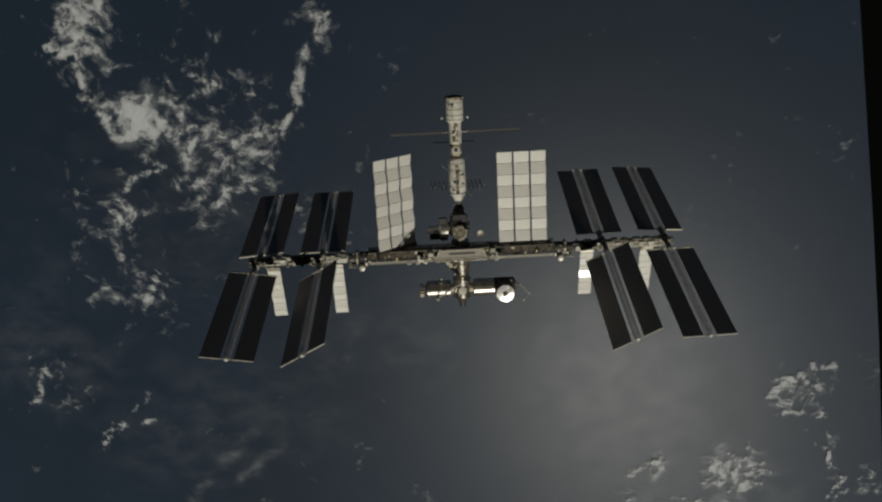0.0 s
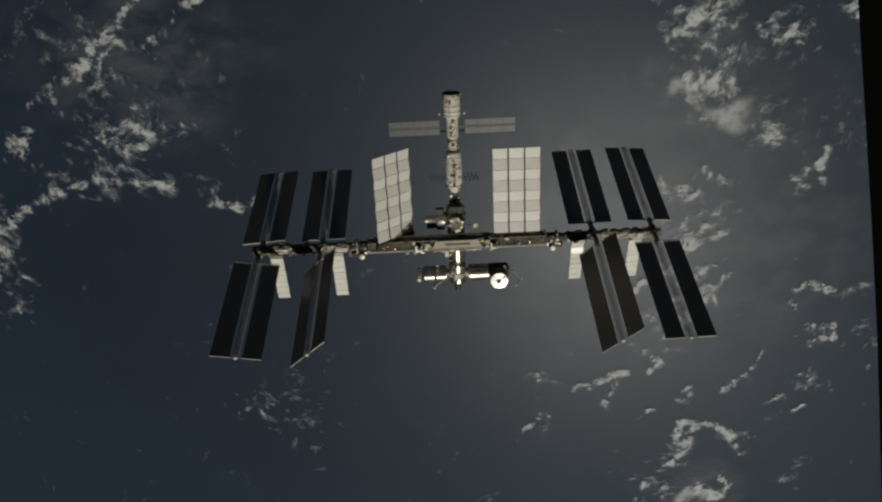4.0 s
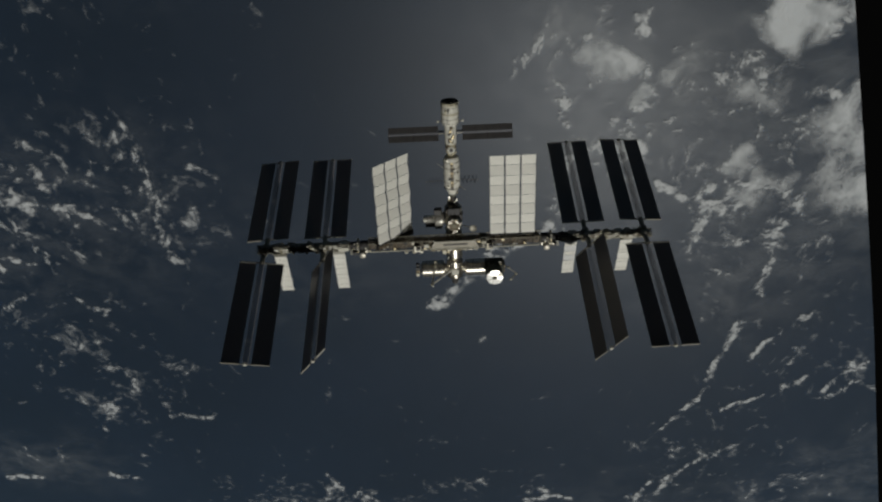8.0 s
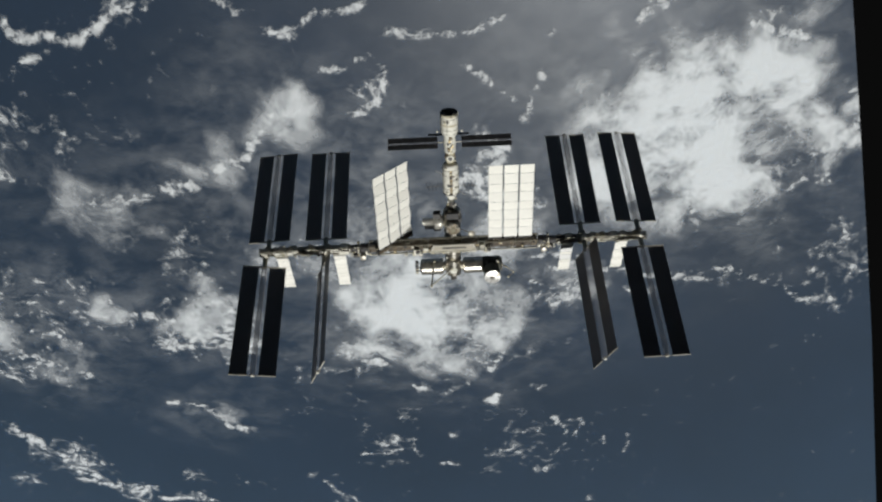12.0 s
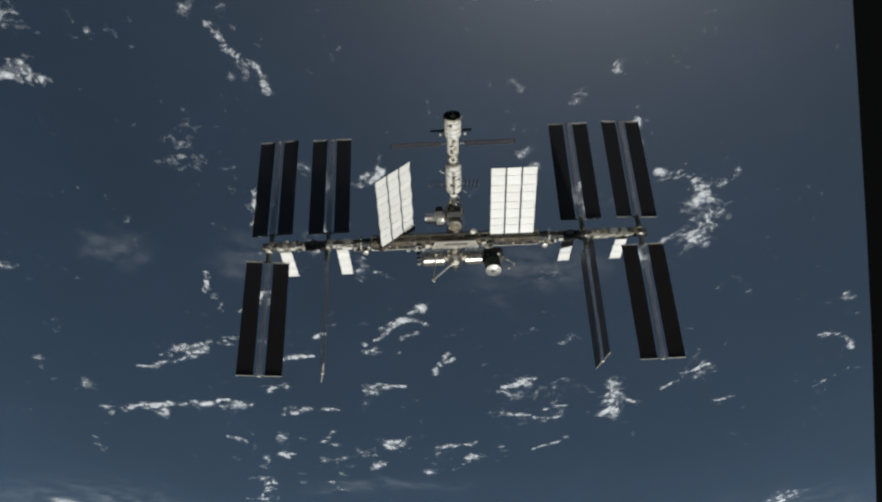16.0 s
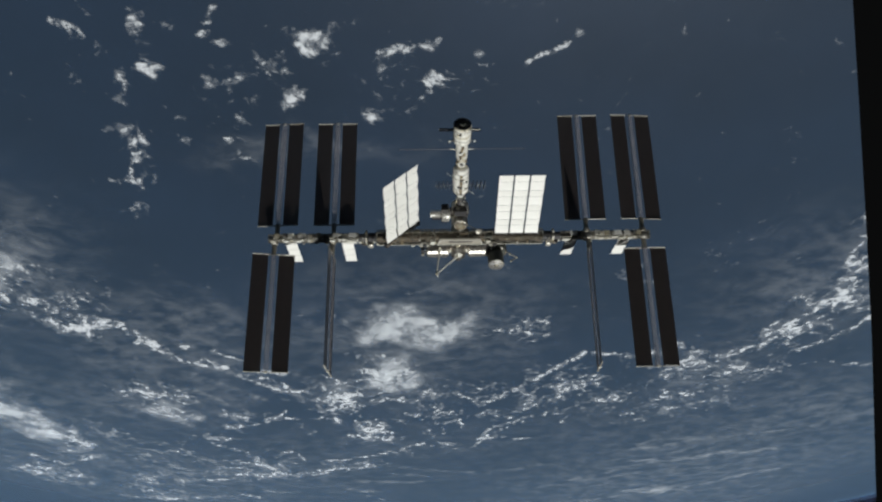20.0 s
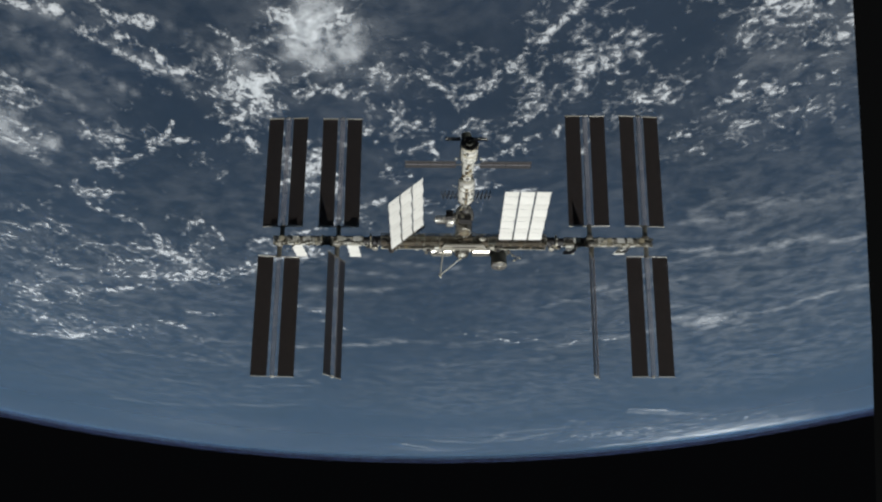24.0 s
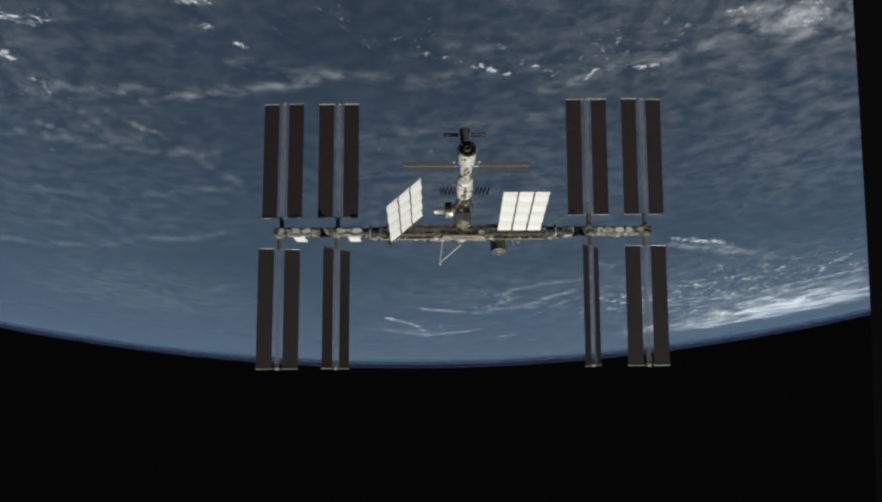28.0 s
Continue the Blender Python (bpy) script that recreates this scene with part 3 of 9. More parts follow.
BROKEN_23 = [(-17.93,0.14,0.46,0.56,0.38), (-7.08,-1.21,0.29,0.45,0.62), (-6.64,-0.84,0.27,0.32,0.5), (-7.41,-0.57,0.26,0.33,0.56), (-6.7,-1.51,0.18,0.24,0.45), (-14.95,-1.03,0.33,0.28,0.5), (-15.02,0.16,0.41,0.58,0.5), (-15.41,0.71,0.3,0.4,0.5), (-12.88,-0.75,0.55,0.24,0.36), (-15.47,-5,0.23,0.84,0.4), (-6.38,-0.7,0.16,0.25,0.8), (-6.28,-0.54,0.13,0.13,0.8), (-6.25,-1.29,0.1,0.08,0.7), (-5.6,-0.27,0.14,0.18,0.75), (-6.44,0.32,0.13,0.11,0.65), (-5.6,0.23,0.14,0.08,0.6), (-6.02,0.01,0.05,0.06,0.5), (-18.37,-1.71,0.18,0.72,0.4), (-18.55,-3.37,0.38,0.93,0.38)]
BROKEN_24 = [(-18.82,1.03,0.66,0.48,0.4), (-19.98,-5.21,0.44,0.82,0.42), (-40.79,-5.51,0.21,0.23,0.45), (-39.76,-5.01,0.16,0.25,0.5), (-40.03,-2.09,0.18,0.58,0.06), (-40.28,-1.24,0.22,0.59,0.06), (-40.54,-1.62,0.08,0.41,0.14), (-40.77,0.07,0.16,0.31,0.45), (-40.96,-0.34,0.1,0.32,0.4), (-47.91,-1.06,0.71,0.9,0.4), (-50,-2.9,0.75,0.67,0.5), (-50.53,3.29,0.86,1.3,0.55), (-39.21,-7.09,0.6,0.49,0.55), (-38.48,-5.72,0.63,0.65,0.5), (-38.45,-4.66,0.59,0.55,0.45), (-37.85,-6.24,0.72,0.62,0.5), (-36,-4.25,0.16,0.14,0.55), (-36.44,-4.85,0.19,0.18,0.6), (-36.87,-5.28,0.17,0.27,0.55)]
BROKEN_25 = [(-36.13,-3.45,0.13,0.14,0.55), (-36.51,-2.9,0.24,0.14,0.7), (-36.87,-2.93,0.15,0.25,0.8), (-36.63,-2.15,0.17,0.14,0.6), (-36.33,-1.73,0.11,0.05,0.6), (-36.77,-1.24,0.18,0.12,0.55), (-36.22,-0.59,0.18,0.07,0.6), (-36.32,0.63,0.12,0.14,0.5), (-37.73,-4.45,0.35,0.2,0.45), (-36.95,-4.84,0.13,0.27,0.33), (-35.93,-2.31,0.11,0.18,0.4), (-36.02,-1.88,0.17,0.18,0.4), (-36.15,-2.53,0.12,0.14,0.4), (-38.45,-4.29,0.17,0.37,0.4), (-40.34,-7.14,0.62,0.5,0.55), (-40.43,-6.34,0.4,0.48,0.45), (-36.55,0.54,0.13,0.14,0.45), (-36.47,0.89,0.26,0.09,0.35), (-36.78,-3.26,0.11,0.2,0.5)]
BROKEN_26 = [(-36.42,-0.72,0.1,0.12,0.5), (-35.94,-1.47,0.11,0.13,0.4), (-36.08,-1.08,0.12,0.13,0.35), (-21.71,-4.98,0.28,0.24,0.5), (-21.73,-4.01,0.24,0.29,0.7), (-22.01,-3.73,0.25,0.24,0.6), (-23.87,-5.84,0.33,0.24,0.7), (-12.38,0.5,0.17,0.12,0.55), (-11.56,-0.51,0.05,0.05,0.6), (-11.46,-0.46,0.07,0.05,0.6), (-11.49,0.28,0.05,0.05,0.6), (-11.41,-0.01,0.05,0.05,0.5), (-11.53,-1.11,0.05,0.05,0.7), (-11.33,-1.13,0.05,0.05,0.6), (-11.81,-1.6,0.09,0.07,0.6), (-11.3,-1.64,0.09,0.05,0.45), (-12.02,-0.13,0.16,0.15,0.4), (-12.11,-0.04,0.12,0.09,0.4), (-12.49,-0.6,0.09,0.1,0.7)]
BROKEN_27 = [(-13.5,0.9,0.16,0.06,0.7), (-13.59,-0.18,0.13,0.13,0.6), (-13.03,-0.38,0.14,0.06,0.5), (-13,0.66,0.07,0.06,0.6), (-13.23,0.51,0.07,0.05,0.5), (-11.44,-3.82,0.05,0.05,0.5), (-11.63,-4.02,0.11,0.11,0.32), (-11.3,-3.56,0.07,0.09,0.29), (-13.9,-3.19,0.08,0.07,0.6), (-11.81,-3.2,0.05,0.06,0.5), (-13.3,-4.7,0.11,0.09,0.3), (-8.68,0.35,0.09,0.11,0.7), (-8.36,0.1,0.1,0.06,0.5), (-6.42,-0.6,0.16,0.18,0.65), (-7.09,-0.79,0.1,0.19,0.81), (-6.53,-1.37,0.09,0.14,0.5), (-6.63,-1.62,0.07,0.13,0.55), (-6.64,0.17,0.15,0.05,0.55), (-7.32,0.13,0.05,0.1,0.7)]
BROKEN_28 = [(-9.09,-0.65,0.22,0.17,0.7), (-8.84,-0.29,0.13,0.21,0.55), (-9.34,-0.15,0.23,0.35,0.5), (-9.45,0.58,0.18,0.23,0.5), (-9.28,-4.43,0.24,0.27,0.38), (-40.54,1.77,0.2,0.36,0.55), (-40.74,-5.48,0.21,0.23,0.38), (-40.45,0.87,0.23,0.3,0.4), (-6.87,-1.78,0.14,0.18,0.6), (-6.83,-1.58,0.09,0.16,0.6), (-7.15,-1.98,0.15,0.12,0.55), (-7.27,-1.41,0.1,0.08,0.75), (-7.59,-1.18,0.13,0.17,0.6), (-7.68,-1.47,0.11,0.13,0.6), (-7.97,-1.08,0.11,0.09,0.7), (-7.89,-0.87,0.07,0.06,0.7), (-7.06,-0.65,0.07,0.16,0.75), (-6.39,-0.56,0.15,0.16,0.6), (-7.28,0.09,0.05,0.08,0.7)]
BROKEN_29 = [(-7.37,0.33,0.06,0.06,0.6), (-6.52,0.28,0.09,0.1,0.6), (-6.44,0.11,0.05,0.06,0.6), (-25.9,-1.17,0.13,0.07,0.55), (-25.99,-0.66,0.09,0.06,0.55), (-26.1,0.29,0.14,0.14,0.57), (-26.46,0.31,0.09,0.11,0.57), (-26.58,0.48,0.06,0.05,0.53), (-25.96,0.48,0.06,0.06,0.48), (-26.9,-0.03,0.14,0.07,0.5), (-27.27,0.11,0.09,0.05,0.5), (-27.01,-3.42,0.15,0.11,0.5), (-27.08,-3.9,0.1,0.07,0.5), (-25.96,-3.37,0.14,0.06,0.5), (-25.68,-3.41,0.18,0.08,0.4), (-25.68,-2.75,0.13,0.05,0.5), (-28.76,-4.52,0.09,0.14,0.7), (-28.82,-4.2,0.09,0.17,0.7), (-28.94,-5.06,0.1,0.09,0.7)]
BROKEN_30 = [(-29.68,-2.61,0.11,0.1,0.7), (-28.96,-0.13,0.23,0.1,0.7), (-29.28,-0.15,0.08,0.06,0.7), (-28.59,-1.16,0.1,0.13,0.55), (-29.25,-0.76,0.14,0.17,0.5), (-27.93,-2.5,0.07,0.15,0.5), (-28.51,-2.63,0.1,0.21,0.5), (-28.8,-2.77,0.22,0.05,0.45), (-28.71,0.59,0.17,0.25,0.42), (-26.88,-1.13,0.11,0.09,0.5), (-27.76,-4.31,0.11,0.35,0.4), (-28.44,-5.68,0.07,0.08,0.6), (-29.98,-3.07,0.17,0.24,0.4), (-32.02,2.54,0.18,0.2,0.6), (-33.05,2.55,0.43,0.31,0.6), (-33.6,2.38,0.35,0.36,0.55), (-32.63,0.95,0.11,0.16,0.45), (-32.74,0.15,0.11,0.15,0.4), (-30.8,-4.24,0.28,0.13,0.45)]
BROKEN_31 = [(-28.86,-1,0.44,0.43,0.36), (-30.08,-1.87,0.23,0.36,0.4)]
BROKEN = BROKEN_1 + BROKEN_2 + BROKEN_3 + BROKEN_4 + BROKEN_5 + BROKEN_6 + BROKEN_7 + BROKEN_8 + BROKEN_9 + BROKEN_10 + BROKEN_11 + BROKEN_12 + BROKEN_13 + BROKEN_14 + BROKEN_15 + BROKEN_16 + BROKEN_17 + BROKEN_18 + BROKEN_19 + BROKEN_20 + BROKEN_21 + BROKEN_22 + BROKEN_23 + BROKEN_24 + BROKEN_25 + BROKEN_26 + BROKEN_27 + BROKEN_28 + BROKEN_29 + BROKEN_30 + BROKEN_31
BANK_1 = [(-31.46,-7.01,0.26,0.42,0.5), (-50.26,4.8,1.35,2.26,0.5), (-51.28,4.96,1.18,2.3,0.7), (-51.97,3.74,0.97,2.2,0.6), (-3.53,-4.67,0.12,0.19,0.5), (-21.92,-5.94,0.42,0.31,0.6), (-36.88,-8,0.75,0.54,0.6), (-7.9,0.43,0.25,0.21,0.4), (-9.09,-0.61,0.17,0.17,0.75), (-10.84,-0.77,0.11,0.11,0.6), (-12.59,-0.34,0.11,0.18,0.9), (-14,0.24,0.13,0.25,0.75), (-13.99,0.79,0.16,0.21,0.8), (-14.52,0.12,0.17,0.26,0.55), (-14.79,0.79,0.3,0.32,0.8), (-15.29,0.99,0.26,0.38,0.75), (-15.35,0.16,0.14,0.17,0.9), (-20.05,-0.12,0.52,0.75,1), (-19.88,0.4,0.36,0.35,1)]
BANK_2 = [(-20.55,-0.47,0.4,0.42,0.85), (-20.62,0.26,0.33,0.53,0.9), (-20.37,0.94,0.2,0.26,0.9), (-19.96,1.2,0.22,0.18,0.8), (-20.08,-0.61,0.59,0.25,0.7), (-20.98,-0.27,0.22,0.27,0.63), (-20.32,-5.7,0.15,0.33,0.75), (-20.5,-5.98,0.18,0.17,0.7), (-20.72,-4.41,0.35,0.38,0.52), (-20.24,-3.63,0.2,0.31,0.5), (-19.95,-2.98,0.29,0.3,0.6), (-20.98,-1.34,0.35,0.32,0.6), (-20.93,-2.24,0.35,0.64,0.45), (-21.37,-2.6,0.28,0.55,0.6), (-21.72,-4.8,0.17,0.19,0.5), (-22.33,-5.41,0.19,0.31,0.6), (-21.88,-3.79,0.33,0.24,0.75), (-21.55,-2.57,0.24,0.41,0.8), (-21.82,-2.14,0.38,0.37,1)]
BANK_3 = [(-22.18,-1.64,0.31,0.33,0.8), (-22.26,-2.56,0.17,0.29,0.85), (-21.87,-1.4,0.25,0.19,0.6), (-23.12,-4.18,0.17,0.27,0.5), (-32.3,-6.68,0.54,0.57,0.6), (-35.88,-8.48,0.83,0.74,0.75), (-33.66,-2.1,0.51,0.64,0.64), (-34.76,-2.48,0.42,0.31,0.8), (-35.77,-5.72,0.38,0.44,0.5), (-19.25,0.6,0.25,0.25,0.5), (-19.61,0.68,0.16,0.18,0.5), (-21.98,-2.19,0.34,0.69,0.7), (-21.92,-4,0.26,0.32,0.7), (-22.47,-5.49,0.21,0.29,0.6), (-20.62,-4.41,0.14,0.29,0.48), (-21.19,-3,0.2,0.44,0.6), (-21.59,-2.43,0.24,0.46,0.75), (-21.54,-1.92,0.25,0.38,0.9), (-21.28,-1.53,0.2,0.37,0.65)]
BANK_4 = [(-21.95,-2.55,0.19,0.28,0.6), (-21.88,-1.43,0.23,0.24,0.45), (-21.4,-0.93,0.2,0.23,0.5), (-21.57,-0.77,0.17,0.12,0.65), (-21.61,-3.84,0.23,0.24,0.55), (-21.98,-3.86,0.25,0.21,0.55), (-21.71,-4.81,0.24,0.16,0.5), (-21.77,-4.21,0.14,0.2,0.5), (-14.43,-0.27,0.12,0.15,0.45), (-14.09,0.29,0.11,0.21,0.65), (-14.17,0.48,0.11,0.11,0.6), (-15.05,0.75,0.31,0.2,0.7), (-21.8,-2.26,0.33,0.42,0.8), (-21.83,-1.79,0.36,0.43,0.7), (-22.23,-2.09,0.32,0.54,0.7), (-22.06,-2.57,0.32,0.29,0.6), (-22.12,-1.5,0.28,0.24,0.5), (-21.48,-2.32,0.19,0.32,0.45), (-20.06,-0.1,0.41,0.36,0.7)]
BANK_5 = [(-20.27,0.29,0.38,0.45,0.8), (-20.31,0.7,0.24,0.33,0.8), (-19.72,-0.04,0.21,0.42,0.55), (-19.79,0.4,0.26,0.24,0.6), (-19.77,-0.45,0.21,0.35,0.4), (-12.65,-0.35,0.09,0.12,0.9), (-40.63,1.89,0.2,0.48,0.5), (-7.89,0.4,0.25,0.14,0.64), (-6.36,-0.68,0.07,0.14,0.55), (-6.56,-0.7,0.11,0.18,0.6), (-9.09,-0.61,0.17,0.19,0.6), (-6.29,-1.18,0.07,0.06,0.5), (-7.28,-1.2,0.17,0.16,0.94), (-7.05,-1.01,0.14,0.18,0.94), (-6.86,-0.87,0.08,0.2,0.75), (-6.97,-0.62,0.07,0.12,0.75), (-7.38,-1.28,0.13,0.1,0.75), (-7.38,-1.94,0.1,0.06,0.8), (-6.47,-0.55,0.05,0.14,0.7)]
BANK_6 = [(-6.3,-0.64,0.06,0.1,0.6), (-7.89,0.46,0.25,0.2,0.72), (-6.78,-0.67,0.09,0.1,0.62), (-14.36,-1,0.15,0.16,0.7), (-14.09,-1.23,0.13,0.11,0.55), (-14.6,-0.65,0.1,0.11,0.7), (-14.31,-0.39,0.13,0.2,0.6), (-14.75,-0.94,0.1,0.15,0.6), (-15.09,-0.02,0.11,0.18,0.6), (-15.29,0.37,0.12,0.16,0.6), (-14.98,0.85,0.31,0.16,0.5), (-36.1,-5.58,0.38,0.28,0.45), (-35.06,-3.22,0.25,0.28,0.4)]
BANKS = BANK_1 + BANK_2 + BANK_3 + BANK_4 + BANK_5 + BANK_6
# Thin veils; several far ahead stand in for soft haze near the limb.
VEIL_1 = [(-7.58,-3.59,0.25,0.25,0.18), (-39.29,-4.24,0.65,2.07,0.1), (-40.99,-5.02,0.85,1.47,0.15), (-47.33,-7.4,1.63,1.65,0.23), (-47.5,-1.06,1.32,2.57,0.18), (-50.8,4.01,2.23,3.17,0.3), (-43.57,-6.89,1,2.34,0.17), (-5.17,-5.65,0.52,0.36,0.15), (-5.73,-4.29,0.41,0.59,0.13), (-5.92,-4.83,0.38,0.49,0.13), (-4.11,-4.51,0.55,0.71,0.11), (-8.8,-4.2,0.45,0.75,0.11), (-7.71,-3.53,0.36,0.31,0.13), (-15.85,-3.05,0.37,0.54,0.13), (-13.45,-4.12,0.31,0.55,0.08), (-38.9,-6.47,1.25,3.61,0.29), (-39.66,-5.73,0.73,1.5,0.2), (-47.19,2.46,1.3,3.11,0.23), (-7.9,0.43,0.48,0.36,0.22)]
VEIL_2 = [(-5.17,-2.98,0.4,0.21,0.15), (-5.14,-3.57,0.2,0.21,0.2), (-9.09,-0.61,0.32,0.29,0.41), (-10.84,-0.77,0.22,0.19,0.33), (-10.23,-0.09,0.83,0.63,0.2), (-12.59,-0.34,0.21,0.31,0.5), (-14,0.24,0.24,0.43,0.41), (-13.99,0.79,0.3,0.36,0.44), (-14.52,0.12,0.32,0.45,0.3), (-14.79,0.79,0.57,0.54,0.44), (-15.29,0.99,0.5,0.65,0.41), (-15.35,0.16,0.27,0.28,0.5), (-12.46,-0.3,0.19,0.22,0.4), (-15.89,0.24,0.51,0.74,0.3), (-15.35,-5.04,0.62,1.09,0.2), (-18.46,1.53,0.43,0.44,0.35), (-18.04,-5.85,0.26,0.55,0.35), (-20.05,-0.12,0.98,1.28,0.55), (-19.88,0.4,0.68,0.59,0.55)]
VEIL_3 = [(-20.55,-0.47,0.77,0.71,0.47), (-20.62,0.26,0.63,0.9,0.5), (-20.37,0.94,0.38,0.45,0.5), (-19.96,1.2,0.42,0.3,0.44), (-20.08,-0.61,1.12,0.42,0.39), (-20.98,-0.27,0.42,0.46,0.35), (-20.32,-5.7,0.29,0.56,0.41), (-20.5,-5.98,0.34,0.29,0.39), (-20.72,-4.41,0.66,0.64,0.13), (-20.24,-3.63,0.37,0.52,0.13), (-19.95,-2.98,0.55,0.5,0.33), (-20.98,-1.34,0.66,0.55,0.33), (-20.93,-2.24,0.66,1.09,0.25), (-21.37,-2.6,0.54,0.94,0.33), (-20.12,-2.4,0.45,0.6,0.5), (-19.11,0.5,0.37,0.37,0.5), (-20.57,-3.05,0.66,1.04,0.5), (-21.72,-4.8,0.32,0.32,0.28), (-22.33,-5.41,0.37,0.52,0.33)]
VEIL_4 = [(-21.88,-3.79,0.63,0.4,0.41), (-21.55,-2.57,0.46,0.69,0.44), (-21.82,-2.14,0.72,0.63,0.55), (-22.18,-1.64,0.58,0.57,0.44), (-22.26,-2.56,0.33,0.49,0.47), (-21.87,-1.4,0.48,0.32,0.33), (-23.12,-4.18,0.33,0.45,0.28), (-21.59,-4.99,0.46,0.57,0.5), (-26.88,-1,0.22,0.4,0.3), (-26.48,-3.51,0.14,0.29,0.2), (-26.37,-4.65,0.09,0.15,0.3), (-32.3,-6.68,1.02,0.97,0.33), (-35.88,-8.48,1.57,1.26,0.41), (-33.66,-2.1,0.96,1.09,0.35), (-34.76,-2.48,0.8,0.52,0.44), (-33.57,-4.75,0.53,0.88,0.4), (-33.79,-2.62,0.7,0.86,0.32), (-37.22,4.34,0.57,0.99,0.4), (-35.77,-5.72,0.72,0.75,0.28)]
VEIL_5 = [(-32.49,-5.94,0.33,0.37,0.4), (-34.25,-5.1,0.61,1.11,0.35), (-35.59,-5.93,0.61,0.96,0.35), (-33.79,-1.75,0.5,0.76,0.16), (-37.71,-8.08,1.37,1.5,0.3), (-36.88,1.33,0.95,2.16,0.2), (-37.23,-2.72,0.75,2.07,0.2), (-20.42,-2.38,0.38,0.69,0.5), (-20.37,-3.77,0.26,0.56,0.18), (-20.35,-4.96,0.27,0.48,0.18), (-19.17,0.18,0.39,0.5,0.4), (-21.26,-2.2,0.45,1,0.5), (-21.83,-5.29,0.45,0.83,0.5), (-20.32,1.06,0.38,0.38,0.3), (-19.25,0.6,0.48,0.43,0.28), (-19.61,0.68,0.31,0.3,0.28), (-21.98,-2.19,0.65,1.17,0.39), (-21.92,-4,0.5,0.55,0.39), (-22.47,-5.49,0.39,0.5,0.33)]
VEIL_6 = [(-20.62,-4.41,0.26,0.5,0.12), (-21.19,-3,0.38,0.75,0.33), (-21.59,-2.43,0.45,0.79,0.41), (-21.54,-1.92,0.48,0.65,0.5), (-21.28,-1.53,0.37,0.63,0.36), (-21.95,-2.55,0.36,0.48,0.33), (-21.88,-1.43,0.43,0.4,0.25), (-21.4,-0.93,0.38,0.38,0.28), (-21.57,-0.77,0.32,0.2,0.36), (-21.61,-3.84,0.43,0.4,0.3), (-21.98,-3.86,0.47,0.35,0.3), (-21.71,-4.81,0.46,0.28,0.28), (-21.77,-4.21,0.27,0.34,0.28), (-14.43,-0.27,0.22,0.25,0.25), (-14.09,0.29,0.21,0.37,0.36), (-14.17,0.48,0.21,0.18,0.33), (-15.05,0.75,0.6,0.34,0.39), (-14.24,-1.08,0.22,0.22,0.5), (-14.43,-0.3,0.19,0.22,0.5)]
VEIL_7 = [(-6.99,-1.1,0.43,0.53,0.44), (-6.74,-0.52,0.28,0.32,0.3), (-15,-0.08,0.54,0.86,0.35), (-39.79,-5.89,1.24,2.03,0.18), (-40.53,-2.18,1.05,1.94,0.06), (-38.2,1.79,0.79,1,0.35), (-37.62,1.05,0.34,0.25,0.5), (-21.8,-2.26,0.63,0.72,0.44), (-21.83,-1.79,0.69,0.72,0.39), (-22.23,-2.09,0.62,0.92,0.39), (-22.06,-2.57,0.6,0.49,0.33), (-22.12,-1.5,0.53,0.41,0.28), (-21.48,-2.32,0.35,0.54,0.25), (-20.06,-0.1,0.78,0.61,0.39), (-20.27,0.29,0.73,0.77,0.44), (-20.31,0.7,0.46,0.57,0.44), (-19.72,-0.04,0.4,0.72,0.3), (-19.79,0.4,0.49,0.4,0.33), (-19.77,-0.45,0.4,0.59,0.22)]
VEIL_8 = [(-12.65,-0.35,0.17,0.2,0.5), (-40.56,1.87,0.32,0.58,0.8), (-40.63,1.89,0.39,0.81,0.28), (-7.89,0.4,0.48,0.24,0.35), (-6.36,-0.68,0.14,0.24,0.3), (-6.56,-0.7,0.21,0.3,0.33), (-9.09,-0.61,0.31,0.33,0.33), (-6.29,-1.18,0.13,0.11,0.28), (-8.78,-4.26,0.43,0.53,0.26), (-33.3,-1.97,0.68,0.84,0.32), (-7.28,-1.2,0.33,0.28,0.51), (-7.05,-1.01,0.27,0.31,0.51), (-6.86,-0.87,0.16,0.34,0.41), (-6.97,-0.62,0.14,0.21,0.41), (-7.38,-1.28,0.24,0.18,0.41), (-7.38,-1.94,0.19,0.1,0.44), (-6.47,-0.55,0.1,0.23,0.39), (-6.3,-0.64,0.12,0.16,0.33), (-7.89,0.46,0.47,0.33,0.4)]
VEIL_9 = [(-6.78,-0.67,0.18,0.17,0.35), (-7.02,-1.58,0.24,0.36,0.4), (-7.24,-1,0.35,0.37,0.62), (-7.25,-1.94,0.25,0.16,0.4), (-26.39,-4.66,0.17,0.17,0.3), (-31.95,-6.87,0.77,1.02,0.6), (-32.43,-6.23,0.61,0.63,0.4), (-33.26,2.61,0.89,1.07,0.35), (-30.8,-2.87,0.13,0.64,0.3), (-39.81,2.2,2.45,2.72,0.35), (-37.01,3.07,1.26,1.03,0.35), (-39.92,-7.13,1.62,2.76,0.25), (-41.66,-6.64,1.85,2.45,0.15), (-41.89,2.81,2.31,1.95,0.3), (-35.39,1.51,0.82,0.58,0.35), (-43.37,-0.99,1.82,2.4,0.22), (-35.14,-4.89,0.58,0.49,0.3), (-14.36,-1,0.29,0.28,0.39), (-14.09,-1.23,0.24,0.18,0.3)]
